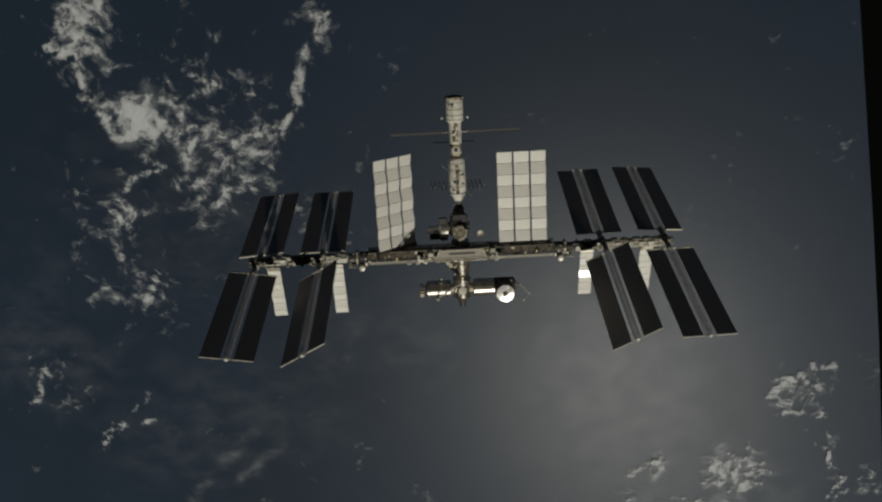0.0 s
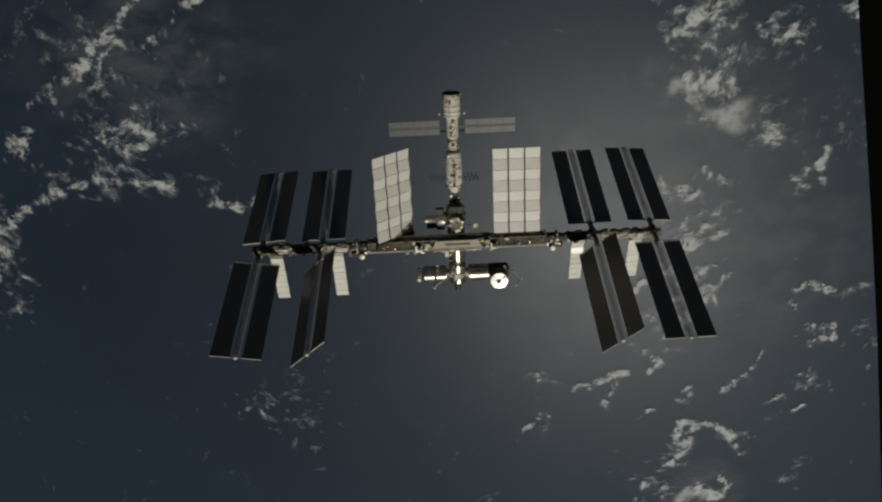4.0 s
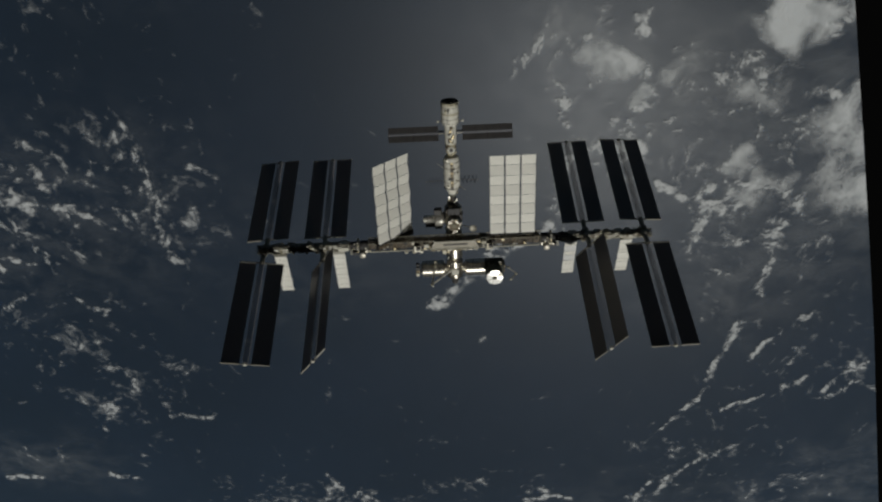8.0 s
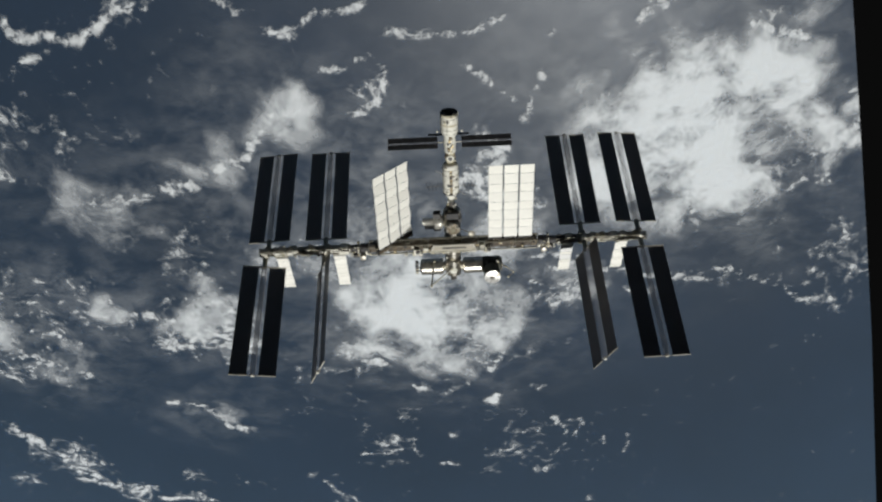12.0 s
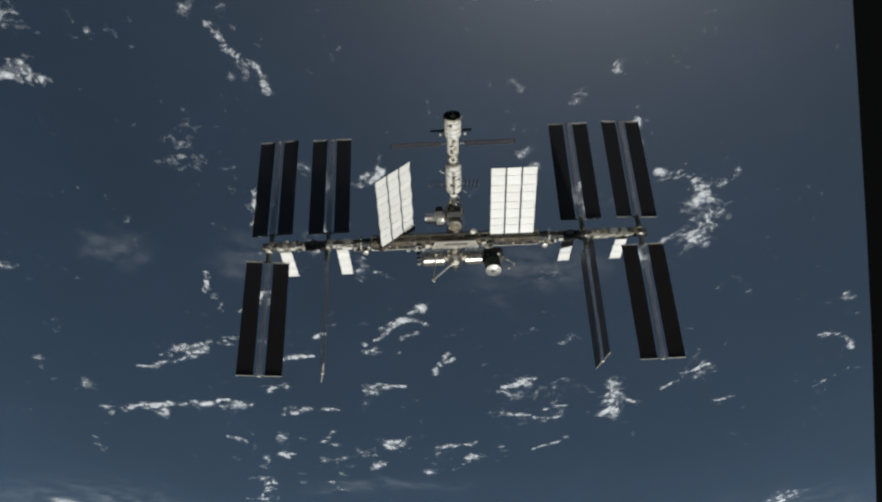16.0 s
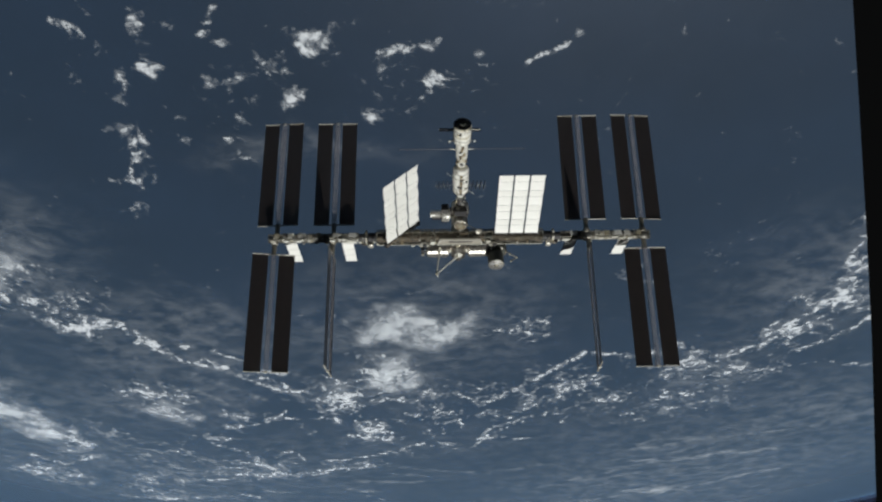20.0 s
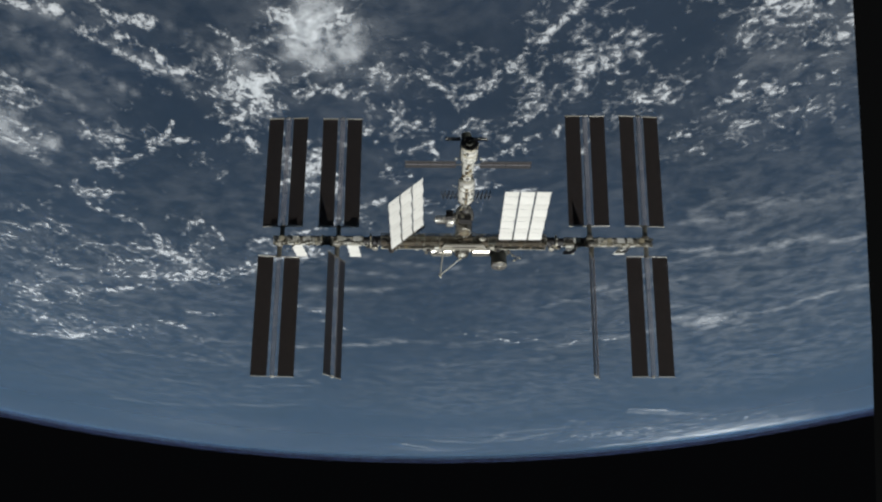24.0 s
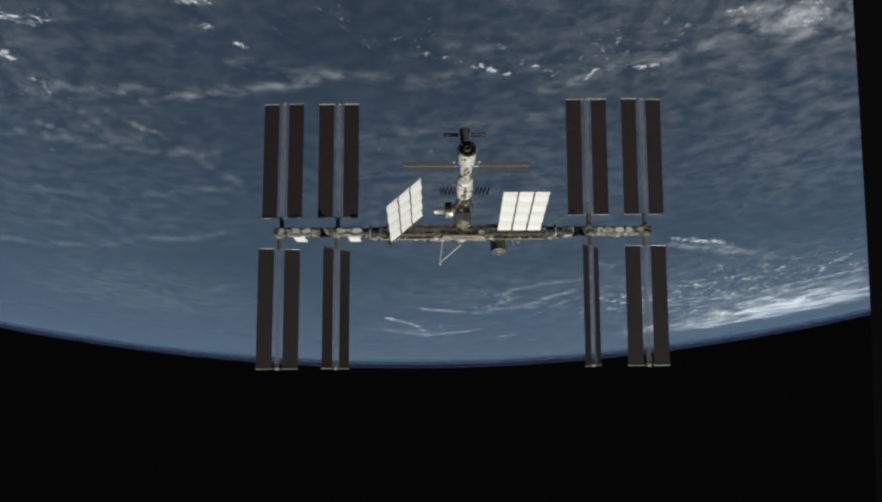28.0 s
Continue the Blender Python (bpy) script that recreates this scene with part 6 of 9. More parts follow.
RIBBON_44 = [(-28.83,-0.11,-29.1,-0.11,0.025,1), (-28.69,0.45,-28.59,0.62,0.025,1), (-28.59,0.62,-28.5,0.81,0.025,1), (-28.89,0.35,-28.78,0.5,0.025,1), (-30.14,-1.75,-30,-1.51,0.025,1), (-29.84,-2.03,-29.77,-1.62,0.025,1), (-29.68,-2.67,-29.75,-2.5,0.025,1), (-29.64,-3.37,-29.44,-3.21,0.025,1), (-30.8,-4.31,-30.54,-4.18,0.025,1), (-31.15,-4.6,-31.15,-4.33,0.025,1), (-28.89,-5.47,-28.8,-5.1,0.025,1), (-28.8,-5.1,-28.76,-4.74,0.025,1), (-28.72,-4.67,-28.81,-4.54,0.025,1), (-28.77,-4.36,-28.82,-4.04,0.025,1), (-29.21,1.01,-29.19,1.2,0.025,1), (-28.27,-5.99,-28.32,-5.9,0.025,1)]
RIBBON_45 = [(-29.11,2.04,-29.03,2.13,0.025,1), (-30.63,-3.43,-30.64,-3.23,0.025,1), (-25.8,-0.1,-25.85,0.03,0.025,0.88), (-25.85,0.03,-25.85,0.2,0.025,0.88), (-25.92,0.23,-26.06,0.3,0.025,0.88), (-26.5,0.21,-26.49,0.34,0.025,0.88), (-26.49,0.34,-26.37,0.4,0.025,0.88), (-26,0.45,-25.97,0.52,0.025,0.88), (-27.58,-2.02,-27.46,-2.29,0.025,1), (-27.46,-2.29,-27.54,-2.5,0.025,1)]
RIBBONS = RIBBON_1 + RIBBON_2 + RIBBON_3 + RIBBON_4 + RIBBON_5 + RIBBON_6 + RIBBON_7 + RIBBON_8 + RIBBON_9 + RIBBON_10 + RIBBON_11 + RIBBON_12 + RIBBON_13 + RIBBON_14 + RIBBON_15 + RIBBON_16 + RIBBON_17 + RIBBON_18 + RIBBON_19 + RIBBON_20 + RIBBON_21 + RIBBON_22 + RIBBON_23 + RIBBON_24 + RIBBON_25 + RIBBON_26 + RIBBON_27 + RIBBON_28 + RIBBON_29 + RIBBON_30 + RIBBON_31 + RIBBON_32 + RIBBON_33 + RIBBON_34 + RIBBON_35 + RIBBON_36 + RIBBON_37 + RIBBON_38 + RIBBON_39 + RIBBON_40 + RIBBON_41 + RIBBON_42 + RIBBON_43 + RIBBON_44 + RIBBON_45
WISP_1 = [(-38.48,0.85,-38.48,1.32,0.038,1.5), (-38.48,1.32,-38.53,1.8,0.038,1.5), (-38.53,1.8,-38.53,2.33,0.039,1.5), (-38.53,2.33,-38.53,2.8,0.04,1.5), (-38.53,2.8,-38.52,3.27,0.04,1.5), (-40.38,1.3,-40.5,1.99,0.045,1.5), (-40.5,1.99,-40.47,2.54,0.047,1.5), (-40.47,2.54,-40.18,3,0.047,1.5), (-40.18,3,-39.84,3.79,0.047,1.5), (-37.81,0.86,-37.78,1.48,0.035,1.1), (-37.78,1.48,-37.52,2.03,0.035,1.1), (-37.52,2.03,-37.28,2.55,0.035,1.1), (-39.81,-1.01,-39.77,-0.56,0.041,0.39), (-39.77,-0.56,-39.47,0.01,0.04,1.1), (-39.47,0.01,-39.03,0.46,0.039,1.1), (-39.4,-2.86,-39.65,-1.76,0.05,0.11)]
WISP_2 = [(-39.65,-1.76,-39.62,-1.02,0.05,0.11), (-39.04,-3.46,-39.07,-2.45,0.048,0.7), (-39.07,-2.45,-38.65,-1.37,0.047,0.24), (-38.65,-1.37,-38.3,-0.5,0.046,0.7), (-39.32,0.03,-39.2,0.35,0.032,0.9), (-39.2,0.35,-39.01,0.63,0.031,0.9), (-39.01,0.63,-38.79,0.88,0.031,0.9), (-38.79,0.88,-38.6,1.46,0.03,0.9), (-38.6,1.46,-38.51,1.89,0.03,0.9), (-39.81,0.71,-40.05,1.25,0.035,0.9), (-40.05,1.25,-40.2,1.79,0.036,0.9), (-39.76,-0.94,-39.71,-0.61,0.03,0.21), (-39.71,-0.61,-39.66,-0.34,0.03,0.21), (-38.54,-2.88,-38.73,-2.32,0.027,0.6), (-38.73,-2.32,-38.94,-1.69,0.027,0.21), (-38.94,-1.69,-39.12,-1.19,0.028,0.21)]
WISP_3 = [(-38.2,-2.7,-38.46,-2.12,0.026,0.6), (-38.46,-2.12,-38.58,-1.6,0.026,0.6), (-39.7,-6.19,-39.91,-5.68,0.038,0.5), (-39.91,-5.68,-40.14,-5.16,0.038,0.5), (-40.26,-6.4,-40.61,-5.72,0.041,0.5), (-40.61,-5.72,-41.43,-5.06,0.042,0.38), (-39.36,-4.06,-39.52,-3.71,0.025,0.9), (-39.52,-3.71,-39.68,-3.36,0.025,0.9), (-49.36,1.81,-49.14,3.47,0.072,1.4), (-49.14,3.47,-48.71,4.45,0.078,1.4), (-48.71,4.45,-48.19,5.78,0.083,1.4), (-48.19,-2.6,-48.65,-1.63,0.052,1.4), (-48.65,-1.63,-48.28,-0.74,0.053,1.12), (-48.28,-0.74,-47.5,0.08,0.053,1.12), (-40.64,-5.77,-40.74,-5.36,0.047,0.34), (-40.74,-5.36,-40.95,-5,0.047,0.34)]
WISP_4 = [(-41.54,-6.15,-41.91,-5.24,0.052,0.45), (-41.91,-5.24,-42.07,-4.14,0.052,0.45), (-41.45,-5.32,-41.81,-4.55,0.05,0.45), (-41.81,-4.55,-42.74,-4.11,0.052,0.45), (-40.19,-2.63,-40.51,-1.87,0.041,0.06), (-40.51,-1.87,-40.8,-0.86,0.042,0.2), (-40.09,-2.2,-40.49,-1.36,0.04,0.06), (-40.49,-1.36,-40.79,-0.34,0.042,0.36), (-40.42,1.11,-40.72,1.57,0.028,1.2), (-40.72,1.57,-40.94,2.29,0.029,1.2), (-40.32,1.32,-40.56,1.87,0.028,1.2), (-40.56,1.87,-40.71,2.26,0.029,1.2), (-40.64,-2.96,-40.89,-2.2,0.05,0.35), (-40.89,-2.2,-40.9,-1.4,0.05,0.35), (-42.72,-6.95,-43.15,-5.85,0.071,0.35), (-43.15,-5.85,-42.87,-4.29,0.067,0.35)]
WISP_5 = [(-44.64,-8.34,-44.72,-7.07,0.089,0.35), (-44.72,-7.07,-44.23,-4.78,0.079,0.35), (-47.34,-9.01,-47.36,-7.44,0.115,0.35), (-47.36,-7.44,-46.63,-5.64,0.099,0.35), (-47.49,-1.24,-46.98,-0.49,0.064,0.88), (-46.98,-0.49,-46.89,0.32,0.064,0.88), (-49.93,-3.46,-50.69,-2.75,0.077,1.1), (-50.69,-2.75,-50.25,-1.68,0.078,1.1), (-45.62,1.44,-46.1,2.19,0.062,1.1), (-46.1,2.19,-46.76,3.21,0.068,1.1), (-49.99,1.97,-49.66,3.19,0.094,1.1), (-49.66,3.19,-48.68,4.45,0.097,1.1), (-40,-7.59,-40.24,-6.48,0.083,0.35), (-40.24,-6.48,-40.55,-5.37,0.08,0.35), (-41.27,-7.37,-41.59,-6.16,0.091,0.35), (-41.59,-6.16,-41.72,-4.88,0.087,0.35)]
WISP_6 = [(-39.36,-4.23,-39.71,-3.21,0.069,0.35), (-40.48,-3.35,-40.99,-1.81,0.074,0.35), (-40.99,-1.81,-40.9,-0.62,0.075,0.35), (-41.95,-2.73,-41.77,-1.43,0.081,0.35), (-41.77,-1.43,-41.68,-0.17,0.08,0.35), (-40.19,1.22,-40.06,2.3,0.075,0.35), (-40.06,2.3,-39.61,3.24,0.076,0.35), (-39.51,0.27,-40.1,0.87,0.025,0.8), (-40.1,0.87,-40.52,1.5,0.025,0.8), (-40.52,1.5,-40.55,1.99,0.025,0.8), (-40.55,1.99,-40.41,2.44,0.025,0.8), (-40.41,2.44,-40.24,3.27,0.026,0.8), (-38.31,1.26,-38.54,1.77,0.025,0.8), (-38.54,1.77,-38.46,2.15,0.025,0.8), (-38.46,2.15,-38.39,2.58,0.025,0.8), (-40.18,0.96,-40.34,1.39,0.025,0.8)]
WISP_7 = [(-40.34,1.39,-40.37,1.88,0.025,0.8), (-38.56,1.26,-38.65,1.8,0.025,0.8), (-38.65,1.8,-38.71,2.69,0.025,0.8), (-6.52,-4.77,-6.3,-4.61,0.034,0.6), (-6.3,-4.61,-6.06,-4.41,0.033,0.6), (-6.06,-4.41,-5.89,-4.2,0.031,0.6), (-6.31,-4.35,-6.14,-4.17,0.033,0.6), (-6.14,-4.17,-6.02,-4,0.032,0.6), (-6.85,-4.33,-6.81,-4.1,0.036,0.6), (-40.69,1.42,-40.89,1.82,0.025,1.1), (-40.89,1.82,-40.97,2.35,0.025,1.1), (-40.49,1.12,-40.74,1.48,0.025,1.1), (-41.2,-4.95,-41.41,-4.75,0.025,0.83), (-41.41,-4.75,-41.7,-4.56,0.025,1.1), (-40.86,-4.73,-41.12,-4.43,0.025,0.83), (-41.38,-5.79,-41.72,-5.54,0.025,1.1)]
WISP_8 = [(-48.94,-0.46,-48.39,-0.07,0.036,0.88), (-48.39,-0.07,-48.21,0.02,0.036,0.88), (-48.46,-1.38,-48.48,-0.47,0.035,0.88), (-49.02,2.02,-48.99,2.83,0.043,1.1), (-48.99,2.83,-48.95,3.53,0.045,1.1), (-52.59,2.65,-51.38,3.14,0.063,1.1), (-51.38,3.14,-51.04,3.98,0.061,1.1), (-51.04,3.98,-50.1,4.6,0.06,1.1), (-50.1,4.6,-48.82,5.3,0.055,1.1), (-50.96,4.65,-50.81,5.5,0.068,1.1), (-50.81,5.5,-50.86,6.2,0.074,1.1), (-45.45,1.66,-46,2.25,0.031,1.1), (-46,2.25,-46.49,2.87,0.033,1.1), (-46.04,0.34,-46.39,0.63,0.03,1.1), (-31.69,-7.66,-31.71,-7.07,0.032,0.8), (-31.71,-7.07,-32.11,-6.72,0.032,0.8)]
WISP_9 = [(-32.11,-6.72,-32.24,-6.16,0.032,0.8), (-31.31,-7.04,-31.59,-6.58,0.03,0.8), (-31.59,-6.58,-31.87,-5.81,0.03,0.8), (-32.55,-7.45,-32.85,-6.62,0.034,0.8), (-32.85,-6.62,-32.9,-6.01,0.033,0.8), (-39.61,-1.45,-39.51,-0.11,0.049,0.28), (-39.51,-0.11,-39.21,1.19,0.05,0.8), (-41.26,-0.47,-40.81,0.97,0.056,0.8), (-40.81,0.97,-40.36,2.8,0.059,0.8), (-37.54,1.3,-37.62,2.49,0.046,0.8), (-37.62,2.49,-37.55,3.65,0.049,0.8), (-37.47,-8.31,-38.22,-7.36,0.053,0.8), (-38.22,-7.36,-38.82,-6.26,0.052,0.8), (-40.7,-5.4,-40.97,-3.95,0.055,0.6), (-40.97,-3.95,-40.78,-2.44,0.053,0.8), (-34.71,-4.95,-34.92,-4.73,0.025,1)]
WISP_10 = [(-34.92,-4.73,-35.15,-4.5,0.025,1), (-35.15,-4.5,-35.42,-4.26,0.025,1), (-34.49,-4.66,-34.78,-4.38,0.025,1), (-34.78,-4.38,-35.03,-4.01,0.025,1), (-35.03,-4.01,-35.37,-3.75,0.025,1), (-35.01,-5.21,-35.27,-4.95,0.025,1), (-35.27,-4.95,-35.55,-4.78,0.025,1), (-34.75,-3.68,-35.06,-3.32,0.025,1), (-35.06,-3.32,-35.32,-3.2,0.025,1)]
WISPS = WISP_1 + WISP_2 + WISP_3 + WISP_4 + WISP_5 + WISP_6 + WISP_7 + WISP_8 + WISP_9 + WISP_10


def globe(name, radius, material, parent, attrs=False):
    """A sphere with its pole to port, finer under the flight."""
    fine, mid = (0.032, 0.08) if attrs else (0.4, 0.4)
    lon = np.concatenate([np.arange(-62, -30, mid), np.arange(-30, 0, fine), np.arange(0, 6, 0.5), np.arange(6, 298, 4.0)])
    lat = np.concatenate([np.arange(-88, -17, 4.0), np.arange(-17, -5, mid), np.arange(-5, 5, fine), np.arange(5, 17, mid), np.arange(17, 89, 4.0)])
    A, B = np.meshgrid(np.radians(lon), np.radians(lat), indexing="ij")
    co = np.stack([np.sin(B), np.cos(B) * np.sin(A), np.cos(B) * np.cos(A)], -1) * radius
    n, m = len(lon), len(lat)
    idx = np.arange(n * m).reshape(n, m)
    nxt = np.roll(idx, -1, 0)
    quads = np.stack([idx[:, :-1], idx[:, 1:], nxt[:, 1:], nxt[:, :-1]], -1).reshape(-1, 4)
    verts = np.concatenate([co.reshape(-1, 3), [[-radius, 0, 0], [radius, 0, 0]]])
    tri = np.concatenate([np.stack([idx[:, 0], nxt[:, 0], np.full(n, n * m)], -1), np.stack([nxt[:, -1], idx[:, -1], np.full(n, n * m + 1)], -1)])
    me = bpy.data.meshes.new(name)
    nl = quads.size + tri.size
    me.vertices.add(len(verts))
    me.vertices.foreach_set("co", verts.astype(np.float32).ravel())
    me.loops.add(nl)
    me.loops.foreach_set("vertex_index", np.concatenate([quads.ravel(), tri.ravel()]).astype(np.int32))
    me.polygons.add(len(quads) + len(tri))
    starts = np.concatenate([np.arange(len(quads)) * 4, quads.size + np.arange(len(tri)) * 3])
    me.polygons.foreach_set("loop_start", starts.astype(np.int32))
    me.polygons.foreach_set("use_smooth", np.ones(len(starts), bool))
    me.update(calc_edges=True)
    if attrs:
        lo, la = np.meshgrid(lon, lat, indexing="ij")
        # small meanders, so that no cloud line runs dead straight
        wx = sum(0.02 * 0.85 ** k * np.sin(f * la + 0.6 * f * lo + 2.1 * k) for k, f in enumerate((3.1, 5.3, 9.7, 17.0)))
        wy = sum(0.02 * 0.85 ** k * np.sin(f * lo - 0.5 * f * la + 1.3 * k) for k, f in enumerate((2.7, 6.1, 8.9, 19.0)))
        # banks and veils get deeper bays and tongues
        bx = wx + sum(0.065 * 0.8 ** k * np.sin(f * la + 0.8 * f * lo + 1.7 * k) for k, f in enumerate((3.7, 7.3, 13.1, 21.0)))
        by = wy + sum(0.065 * 0.8 ** k * np.sin(f * lo - 0.7 * f * la + 2.9 * k) for k, f in enumerate((4.3, 6.7, 11.9, 23.0)))
        near = (lo > -62) & (lo < 6) & (np.abs(la) < 17)
        def window(a, b, reach_a, reach_b):
            return (slice(*np.searchsorted(lon, (a - reach_a, a + reach_a))), slice(*np.searchsorted(lat, (b - reach_b, b + reach_b))))

        for key, banks in (("broken", BROKEN), ("bank", BANKS), ("veil", VEILS), ("lace", ())):
            f = np.zeros_like(lo)
            for a, b, ra, rb, s in banks:
                w = window(a, b, 3 * ra + 0.4, 3 * rb + 0.4)
                dx, dy = (wx, wy) if key == "broken" else (bx, by)
                q = ((lo[w] + dx[w] - a) / ra) ** 2 + ((la[w] + dy[w] - b) / rb) ** 2
                f[w] = np.maximum(f[w], s * np.exp(-0.5 * q ** 1.35))
            lines = {"lace": [(*r, 0.03 + 0.0012 * max(0, -r[0] - 20), 1.0) for r in STREAKS] + RIBBONS, "veil": WISPS}.get(key, ())
            for a, b, a2, b2, wide, s in lines:
                reach = 4 * wide + 0.25
                w = window((a + a2) / 2, (b + b2) / 2, abs(a2 - a) / 2 + reach, abs(b2 - b) / 2 + reach)
                x, y = lo[w] + wx[w], la[w] + wy[w]
                u = np.clip(((x - a) * (a2 - a) + (y - b) * (b2 - b)) / ((a2 - a) ** 2 + (b2 - b) ** 2 + 1e-9), 0, 1)
                d2 = (x - a - u * (a2 - a)) ** 2 + (y - b - u * (b2 - b)) ** 2
                f[w] = np.maximum(f[w], s * np.exp(-d2 / (2 * wide * wide)))
            if key == "broken":
                f = np.where(near, f, 0.45)
            if key == "veil":
                # veil rises towards the limb: haze there is painted into the cloud cover
                f = np.where(near, np.maximum(f, 0.3 * np.clip((-45 - lo) / 10, 0, 1)), 0.2)
            at = me.attributes.new(key, "FLOAT", "POINT")
            at.data.foreach_set("value", np.concatenate([f.ravel(), [0.3, 0.3]]).astype(np.float32))
    me.materials.append(material)
    ob = new(name, me)
    ob.parent = parent
    return ob


def sea_material():
    m, nt = mat("sea")
    co = nd(nt, "ShaderNodeTexCoord").outputs["Object"]
    no = nt.nodes.new("ShaderNodeTexNoise")
    no.inputs["Scale"].default_value = 0.004
    no.inputs["Detail"].default_value = 6
    nt.links.new(co, no.inputs["Vector"])
    col = ramp(nt, no.outputs["Fac"], [(0.3, (0.0042, 0.008, 0.0165)), (0.7, (0.0065, 0.0125, 0.026))])
    fine = nt.nodes.new("ShaderNodeTexNoise")
    fine.inputs["Scale"].default_value = 0.03
    fine.inputs["Detail"].default_value = 8
    nt.links.new(co, fine.inputs["Vector"])
    bs = nt.nodes.new("ShaderNodeBsdfPrincipled")
    nt.links.new(col, bs.inputs["Base Color"])
    nt.links.new(step(nt, fine.outputs["Fac"], 0.3, 0.7, 0.39, 0.41), bs.inputs["Roughness"])
    bs.inputs["IOR"].default_value = 1.33
    bs.inputs["Specular IOR Level"].default_value = 0.4
    out = nt.nodes.new("ShaderNodeOutputMaterial")
    nt.links.new(bs.outputs[0], out.inputs[0])
    return m


def cloud_material():
    m, nt = mat("cloud")
    co = nd(nt, "ShaderNodeTexCoord").outputs["Object"]

    def noise_at(scale, detail, rough, dist=0.0, vec=None):
        n = nt.nodes.new("ShaderNodeTexNoise")
        n.inputs["Scale"].default_value = scale
        n.inputs["Detail"].default_value = detail
        n.inputs["Roughness"].default_value = rough
        n.inputs["Distortion"].default_value = dist
        nt.links.new(vec or co, n.inputs["Vector"])
        return n.outputs["Fac"]

    def attr(key):
        a = nt.nodes.new("ShaderNodeAttribute")
        a.attribute_name = key
        return a.outputs["Fac"]

    bend = nt.nodes.new("ShaderNodeTexNoise")
    bend.inputs["Scale"].default_value = 0.011
    bend.inputs["Detail"].default_value = 5
    nt.links.new(co, bend.inputs["Vector"])
    off = nt.nodes.new("ShaderNodeVectorMath")
    off.operation = "MULTIPLY_ADD"
    off.inputs[1].default_value = (60, 60, 60)
    nt.links.new(bend.outputs["Color"], off.inputs[0])
    nt.links.new(co, off.inputs[2])
    warped = off.outputs[0]
    puffs = noise_at(0.075, 9, 0.62, 0.0, warped)
    clumps = noise_at(0.017, 3, 0.5, 0.0, warped)
    cells = nt.nodes.new("ShaderNodeTexVoronoi")
    cells.feature = "DISTANCE_TO_EDGE"
    cells.inputs["Scale"].default_value = 0.02
    nt.links.new(warped, cells.inputs["Vector"])
    rims = step(nt, cells.outputs["Distance"], 0.0, 0.22, 1.0, 0.0)
    mixed = calc(nt, "ADD", calc(nt, "ADD", calc(nt, "MULTIPLY", puffs, 0.62), calc(nt, "MULTIPLY", rims, 0.07)), calc(nt, "MULTIPLY", clumps, 0.36))
    th = calc(nt, "SUBTRACT", 0.69, calc(nt, "MULTIPLY", attr("broken"), 0.285))
    over = calc(nt, "SUBTRACT", mixed, th)
    a1 = step(nt, over, -0.01, 0.17, 0.0, 0.92)
    haze = noise_at(0.011, 6, 0.6, 0.0, warped)
    a1h = step(nt, over, -0.05, 0.08, 0.0, 0.22)
    lace = attr("lace")
    ragged = calc(nt, "ADD", lace, calc(nt, "ADD", calc(nt, "MULTIPLY", calc(nt, "SUBTRACT", puffs, 0.5), 3.6), calc(nt, "MULTIPLY", calc(nt, "SUBTRACT", clumps, 0.5), 1.8)))
    a4 = calc(nt, "MULTIPLY", step(nt, ragged, 0.46, 1.52, 0.0, 0.9), step(nt, lace, 0.05, 0.6))
    rag = calc(nt, "ADD", calc(nt, "MULTIPLY", puffs, 0.9), calc(nt, "ADD", calc(nt, "MULTIPLY", clumps, 1.5), calc(nt, "MULTIPLY", haze, 2.6)))
    a2 = step(nt, calc(nt, "MULTIPLY", attr("bank"), calc(nt, "SUBTRACT", rag, 1.5)), 0.22, 1.02, 0.0, 0.93)
    mp = nt.nodes.new("ShaderNodeMapping")
    mp.inputs["Scale"].default_value = (0.8, 1.15, 1.0)
    nt.links.new(warped, mp.inputs["Vector"])
    wisps = noise_at(0.026, 10, 0.6, 0.0, mp.outputs[0])
    a3 = calc(nt, "MULTIPLY", attr("veil"), step(nt, wisps, 0.32, 0.78, 0.0, 0.42))
    alpha = calc(nt, "MAXIMUM", calc(nt, "MAXIMUM", calc(nt, "MAXIMUM", a1, a4), a1h), calc(nt, "MAXIMUM", a2, a3))
    bp = nt.nodes.new("ShaderNodeBump")
    bp.inputs["Strength"].default_value = 0.55
    bp.inputs["Distance"].default_value = 7.0
    nt.links.new(puffs, bp.inputs["Height"])
    df = nt.nodes.new("ShaderNodeBsdfDiffuse")
    df.inputs["Color"].default_value = (0.62, 0.62, 0.61, 1)
    nt.links.new(bp.outputs[0], df.inputs["Normal"])
    tr = nt.nodes.new("ShaderNodeBsdfTransparent")
    mx = nt.nodes.new("ShaderNodeMixShader")
    nt.links.new(alpha, mx.inputs[0])
    nt.links.new(tr.outputs[0], mx.inputs[1])
    nt.links.new(df.outputs[0], mx.inputs[2])
    out = nt.nodes.new("ShaderNodeOutputMaterial")
    nt.links.new(mx.outputs[0], out.inputs[0])
    return m


